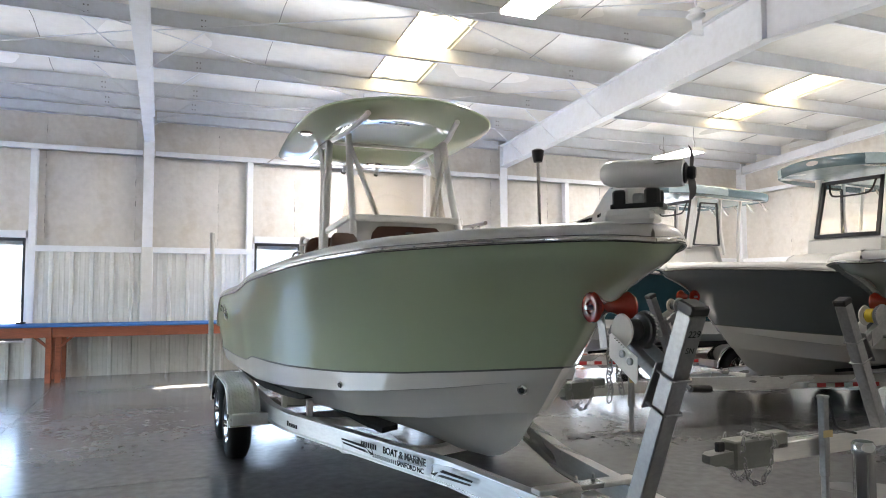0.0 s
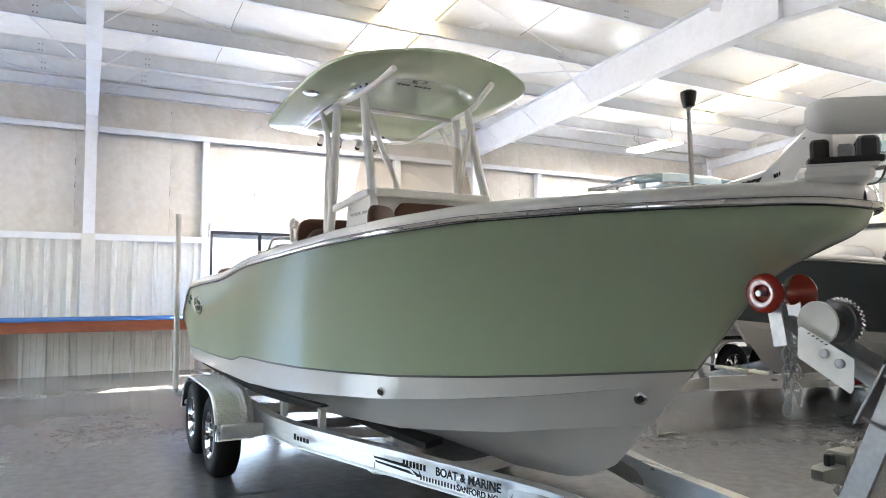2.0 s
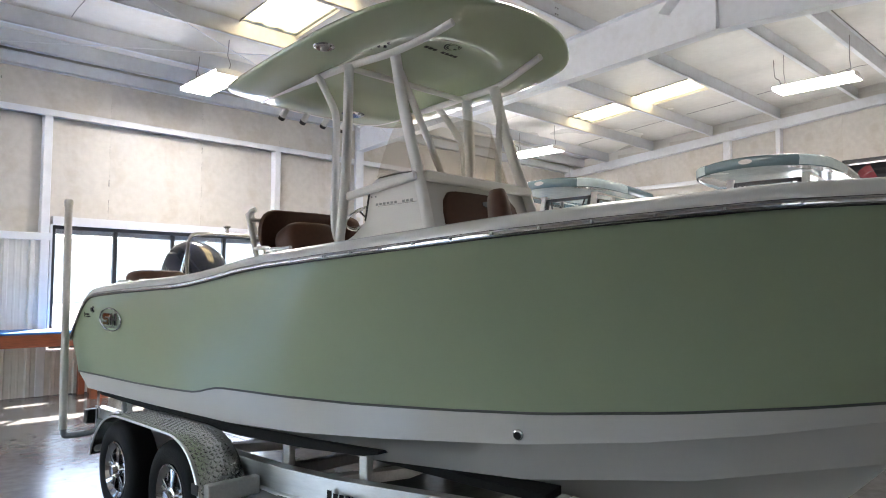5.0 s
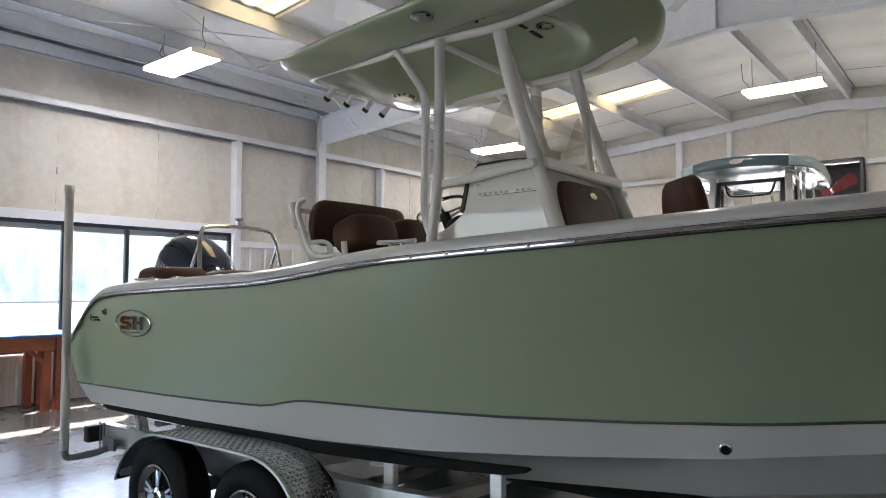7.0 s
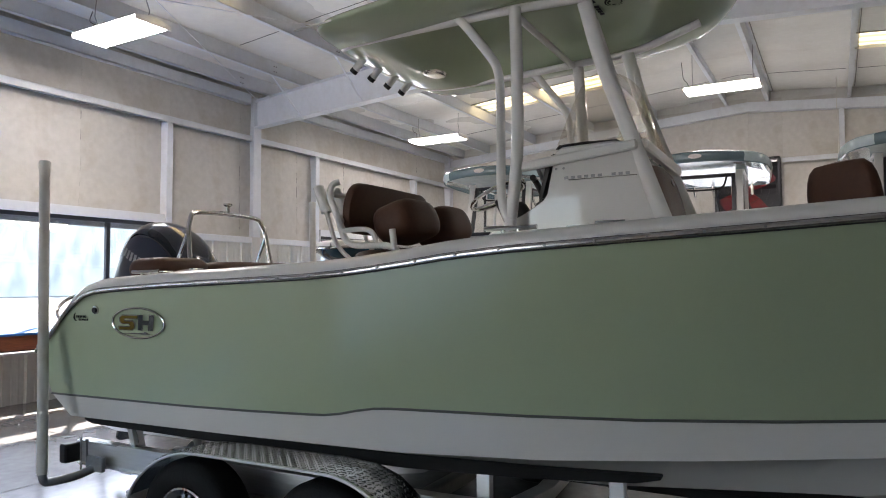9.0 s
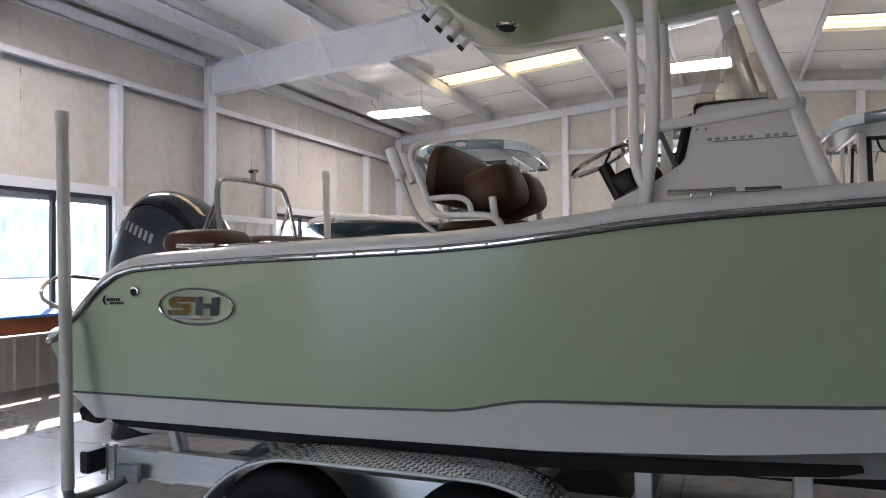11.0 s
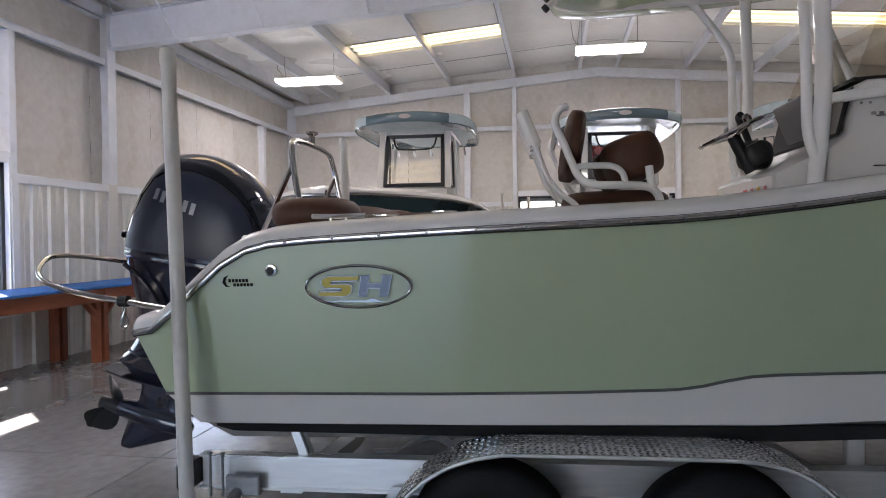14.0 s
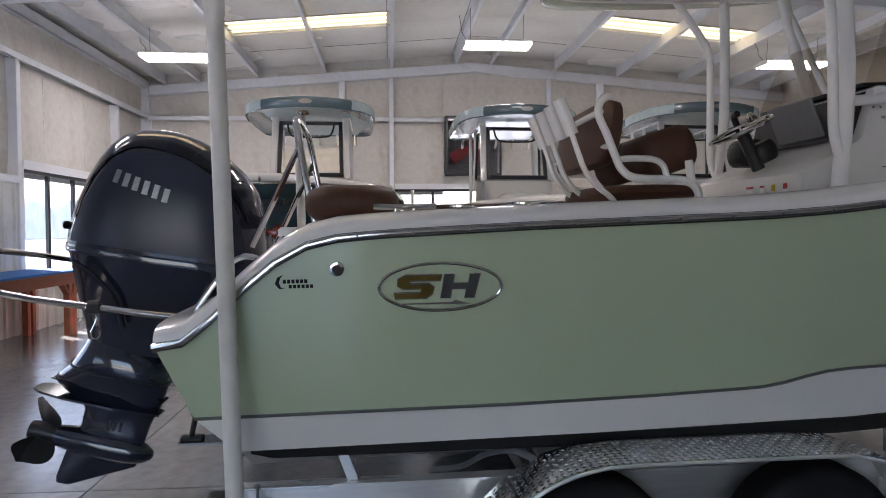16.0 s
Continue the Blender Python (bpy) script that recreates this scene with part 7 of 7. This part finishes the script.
# ---- the other boats, bows toward the green one ----
def other_boat(m, side_mat, label, shift=0.0, ride=0.0, top_mat=SLATE_TOP):
    b = thing("center_console_boat", label, "boat", m, "showroom boats")
    hull_parts(b, side_mat)
    for c in b.children:
        c.location.z += ride
    # hardtop with a full round nose, a deep dark rim and pale film on its underside
    ring = smooth_ring(TOP_HALF)
    FILM = [(p.x, p.y) for p in smooth_path([(x, y, 0) for x, y in TOP_HALF[3:9]], 4)]
    def rings(profile):
        return loft([[(x * 1.03 * k, 4.85 + shift + (y - 4.6) * k, 3.30 - 0.04 * (y - 4.6) * k - 0.02 * (x / 0.9) ** 2 + h) for x, y in ring] for k, h in profile], closed=True, caps=True)
    top = part("hardtop", rings(((0.02, 0.10), (0.5, 0.095), (0.8, 0.08), (0.94, 0.055), (0.99, 0.03), (1.0, 0.0), (0.997, -0.05), (0.985, -0.095), (0.972, -0.105), (0.955, -0.085))), top_mat, b, "slate blue moulded hardtop", smooth=True, sharp=75)
    part("underside", rings(((0.957, -0.085), (0.90, -0.03), (0.5, -0.01), (0.02, -0.01))), PALE_FILM, top, "pale film over the underside", smooth=True)
    for k in (-1, 1):
        part("film_flap", loft([[(k * x * (1.034 + g) + 0.012 * noise.noise((x * 9, y * 9, h * 30 + k)), 4.85 + shift + (y - 4.6) * (1.006 + g), 3.30 - 0.04 * (y - 4.6) - 0.02 * (x / 0.9) ** 2 + h) for x, y in FILM] for h, g in ((0.045, -0.03), (0.02, 0.0), (-0.02, 0.004), (-0.06, 0.002), (-0.10, -0.004))]), PALE_FILM, top, "loose pale shipping film", smooth=True)
    part("badge", moved(lathe([(0, 0), (0.09, 0), (0.09, 0.006), (0, 0.006)], 20), Matrix.Translation((0, 3.692 + shift, 3.315)) @ pose(0, 0, 0, 84) @ Matrix.Diagonal((1, 0.38, 1, 1))), GALV, top, "small silver oval badge")
    for x in (-0.6, -0.3, 0.0, 0.3, 0.6):
        part("rod_holder", tube([(x, 5.9 + shift, 3.22), (x, 6.10 + shift, 3.02)], 0.022, 8), CHROME, top, smooth=True)
    S = Matrix.Translation((0, shift, 0))
    part("console", moved(loft([[(k * x, y, z) for y, z in ((4.26, 1.14), (4.22, 1.9), (4.27, 2.30), (4.36, 2.345), (5.0, 2.345), (5.15, 1.95), (5.2, 1.14))] for k, x in ((-1, 0.44), (-1, 0.53), (1, 0.53), (1, 0.44))], closed=True, caps=True), S), GEL_WHITE, b, "white moulded console", smooth=True, sharp=30)
    ws = part("windshield_frame", moved(join(*(rect_bar(p, q, 0.055, 0.05, 0.006, up=(0, 1, 0.2)) for p, q in (((-0.45, 4.33, 2.365), (0.45, 4.33, 2.365)), ((-0.43, 4.52, 3.14), (0.43, 4.52, 3.14)), ((-0.45, 4.33, 2.34), (-0.43, 4.52, 3.16)), ((0.45, 4.33, 2.34), (0.43, 4.52, 3.16))))), S), DARK_FRAME, b, "black-framed windshield")
    part("pane", moved(loft([[(-0.44, 4.335, 2.37), (0.44, 4.335, 2.37)], [(-0.42, 4.52, 3.13), (0.42, 4.52, 3.13)]]), S), CLEAR_GLASS, ws)
    part("vent_bar", moved(tube(smooth_path([(-0.34, 4.50, 3.12), (-0.30, 4.46, 2.98), (-0.2, 4.45, 2.93), (0.2, 4.45, 2.93), (0.30, 4.46, 2.98), (0.34, 4.50, 3.12)]), 0.014, 8), S), BLACK_PLASTIC, ws, smooth=True)
    for k in (-1, 1):
        part("side_leg", moved(rect_bar((k * 0.53, 4.34, 2.30), (k * 0.51, 4.54, 3.28), 0.10, 0.06, 0.015, up=(0, 1, 0)), S), GEL_WHITE, b, "white windshield pillar")
        part("rear_leg", moved(tube(smooth_path([(k * 0.56, 5.45, 1.7), (k * 0.55, 5.45, 2.5), (k * 0.54, 5.55, 3.26)]), 0.028, 10), S), POWDER_WHITE, b, smooth=True)
        part("mid_leg", moved(tube(smooth_path([(k * 0.55, 5.12, 2.2), (k * 0.54, 5.06, 2.7), (k * 0.53, 5.08, 3.28)]), 0.028, 10), S), POWDER_WHITE, b, smooth=True)
        part("top_rail", moved(bar((k * 0.56, 4.5, 3.20), (k * 0.56, 5.8, 3.18), 0.022), S), POWDER_WHITE, b, smooth=True)
        quad = ((k * 0.535, 4.45, 2.37), (k * 0.535, 5.02, 2.37), (k * 0.515, 5.0, 3.10), (k * 0.515, 4.64, 3.10))
        part("side_window_frame", moved(join(*(rect_bar(quad[i], quad[(i + 1) % 4], 0.025, 0.035, 0.004, up=(1, 0, 0)) for i in range(4))), S), DARK_FRAME, ws)
        part("side_pane", moved(loft([[quad[0], quad[1]], [quad[3], quad[2]]]), S), CLEAR_GLASS, ws)
        part("bow_lounge", pillow(k * 0.62 - 0.28, 1.7, 1.80, k * 0.62 + 0.20, 3.2 + shift, 1.94, 0.25, 24), GEL_WHITE, b, "white bow lounge cushion", smooth=True)
    part("console_lounge", moved(pillow(-0.42, 3.45, 1.70, 0.42, 4.25, 2.10, 0.3, 24), S), GEL_WHITE, b, "white seat ahead of the console", smooth=True)
    part("outboard_motor", loft([section(8.0, 2.05, 0.1, 0.2), section(8.0, 1.98, 0.24, 0.40), section(8.0, 1.5, 0.27, 0.46), section(8.0, 1.2, 0.15, 0.3), section(8.0, 0.5, 0.1, 0.2)], closed=True, caps=True), BLACK_GLOSS, b, "black outboard motor", smooth=True)
    return b


def bow_at(x, y, yaw):
    """The pose of a boat whose bow tip is over (x, y) and whose stern lies yaw degrees from +x."""
    return Matrix.Translation((x, y, 0)) @ pose(0, 0, 0, 0, 0, yaw - 90) @ Matrix.Translation((0, -0.5, 0))


BERTHS = ((4.10, 9.55, 1.0, TEAL_GEL, "dark teal centre console boat with a blue hardtop", "dark teal", 0.66, BLACK_PLASTIC), (5.66, 6.35, 2.5, GREY_GEL, "slate grey centre console boat with a blue hardtop", "slate grey", -0.45, BLACK_PLASTIC),
          (5.20, 3.55, 3.5, SAGE_GEL, "grey-green centre console boat with a blue hardtop", "grey-green", -0.33, YELLOW_WEB))
for x, y, yaw, mat, text, colour, shift, strap in BERTHS:
    m = bow_at(x, y, yaw)
    other_boat(m, mat, text, shift, 0.10 if mat is TEAL_GEL else 0.0)
    trailer(m, "aluminium boat trailer under the %s boat" % colour, False, GALV, "showroom trailers", strap)


# ---- long workbench under the windows ----
bench = thing("workbench", "long red-stained timber workbench covered in blue carpet", "workbench")
part("bench_top", box(-5.4, 13.20, 0.945, 9.42, 14.02, 0.975, 0.006), RED_WOOD, bench)
part("carpet_cover", loft([[(x, y, z + 0.004 * noise.noise((x * 3, y * 5, 0))) for y, z in ((13.175, 0.955), (13.18, 0.982), (13.22, 0.990), (13.6, 0.990), (13.98, 0.990), (14.02, 0.984))] for x in np.linspace(-5.42, 9.44, 76)]), BLUE_CARPET, bench, "blue carpet cover", smooth=True)
for a, b in ((-5.4, -1.47), (-1.45, 2.45), (2.47, 6.22), (6.24, 9.42)):
    part("apron", box(a, 13.21, 0.78, b, 13.25, 0.944, 0.004), RED_WOOD, bench)
part("back_apron", box(-5.4, 13.96, 0.80, 9.42, 14.0, 0.944, 0.004), RED_WOOD, bench)
for x in (-5.2, -1.44, 2.46, 6.23, 9.20):
    for dx in (-0.12, 0.03):
        part("leg", box(x + dx, 13.26, 0.0, x + dx + 0.09, 13.35, 0.944, 0.005), RED_WOOD, bench)
        part("leg", box(x + dx, 13.86, 0.0, x + dx + 0.09, 13.95, 0.944, 0.005), RED_WOOD, bench)
    for s in (-1, 1):
        part("brace", rect_bar((x + s * 0.10, 13.30, 0.62), (x + s * 0.30, 13.30, 0.80), 0.04, 0.09, 0.004, up=(0, 1, 0)), RED_WOOD, bench)

pouch = part("pouch", pillow(-2.02 - 0.08, 13.75 - 0.05, 0.994, -2.02 + 0.08, 13.75 + 0.05, 1.03, 0.4), BLACK_PLASTIC, smooth=True)
tagged(pouch, "small black pouch lying on the blue workbench", "pouch")


# ---- exhaust fan in the gable ----
fan = thing("exhaust_fan", "black louvred wall exhaust fan with red blades", "fan", TURN_E)
a, b = -FAN[1], -FAN[0]
part("housing", join(box(a, N_FACE - 0.10, FAN[2], a + 0.05, N_SKIN + 0.1, FAN[3]), box(b - 0.05, N_FACE - 0.10, FAN[2], b, N_SKIN + 0.1, FAN[3]), box(a, N_FACE - 0.10, FAN[2], b, N_SKIN + 0.1, FAN[2] + 0.05), box(a, N_FACE - 0.10, FAN[3] - 0.05, b, N_SKIN + 0.1, FAN[3])), DARK_FRAME, fan)
cx, cz = (a + b) / 2, (FAN[2] + FAN[3]) / 2
for k in range(11):
    z = FAN[2] + 0.10 + k * 0.118
    part("louvre", moved(box(-0.68, -0.066, -0.004, 0.68, 0.066, 0.004), Matrix.Translation((cx, N_SKIN - 0.02, z)) @ pose(0, 0, 0, 72)), DARK_FRAME, fan)
rot = part("hub", lathe([(0, 0), (0.09, 0), (0.09, 0.12), (0, 0.12)], 16, Matrix.Translation((cx, N_FACE + 0.05, cz)) @ pose(0, 0, 0, 90)), FAN_RED, fan)
for k in range(4):
    part("blade", loft([[(r, e * w, -e * 0.05) for e in (-1, 0, 1)] for r, w in ((0.08, 0.06), (0.3, 0.12), (0.58, 0.15), (0.62, 0.10))]), FAN_RED, rot, at=Matrix.Translation((cx, N_FACE, cz)) @ pose(0, 0, 0, 90) @ pose(0, 0, 0, 0, 0, 32 + 90 * k))
part("guard", join(*(tube([(cx + r * math.cos(t), N_FACE - 0.09, cz + r * math.sin(t)) for t in np.linspace(0, 2 * math.pi, 32, endpoint=False)], 0.005, 5, loop=True) for r in (0.15, 0.30, 0.45, 0.60))), DARK_FRAME, fan)

# ---- ceiling fan ----
cf = thing("ceiling_fan", "white three-blade industrial ceiling fan at rest", "ceiling fan", Matrix.Translation((6.2, 6.2, 4.93)))
part("motor", lathe([(0, -0.05), (0.07, -0.05), (0.11, -0.02), (0.11, 0.04), (0.05, 0.08), (0, 0.08)], 20), STEEL_WHITE, cf, smooth=True)
part("downrod", bar((0, 0, 0.08), (0, 0, 0.60), 0.013), STEEL_WHITE, cf)
for k in range(3):
    part("blade", box(0.10, -0.065, -0.004, 0.72, 0.065, 0.004, 0.003), STEEL_WHITE, cf, at=pose(0, 0, 0, 0, 0, 165 + 120 * k) @ pose(0, 0, 0, 12))

# ---- outside: yard, pale gravel and far woods ----
ground = part("ground", box(-400, -400, -0.30, 400, 400, -0.16), GRASS)
tagged(ground, "dry grass and soil ground", "ground", kind="structure")
# east, west and south strips are added pale ground that bounces light indoors
yard = part("yard", join(box(-40, 14.6, -0.16, 60, 60, -0.12), box(15.3, -40, -0.16, 60, 14.6, -0.12), box(-60, -40, -0.16, -8.1, 14.6, -0.12), box(-8.1, -40, -0.16, 15.3, -1.7, -0.12)), GRAVEL)
tagged(yard, "pale gravel yard with added strips on three sides", "yard", kind="structure")


def treeline():
    """A far belt of woods with an uneven top, past the yard."""
    xs = np.linspace(-160, 220, 500)
    low, high = [], []
    for x in xs:
        h = 9 + 3.5 * noise.noise((x * 0.06, 0, 0)) + 2.0 * noise.noise((x * 0.35, 4, 0)) + 0.8 * noise.noise((x * 1.4, 9, 0))
        low.append((x, 92, -0.2))
        high.append((x, 92, h))
    return loft([low, high])


tagged(part("backdrop", treeline(), HAZE_WOODS), "winter treeline backdrop beyond the yard, its haze a pale glow", "treeline", kind="structure")
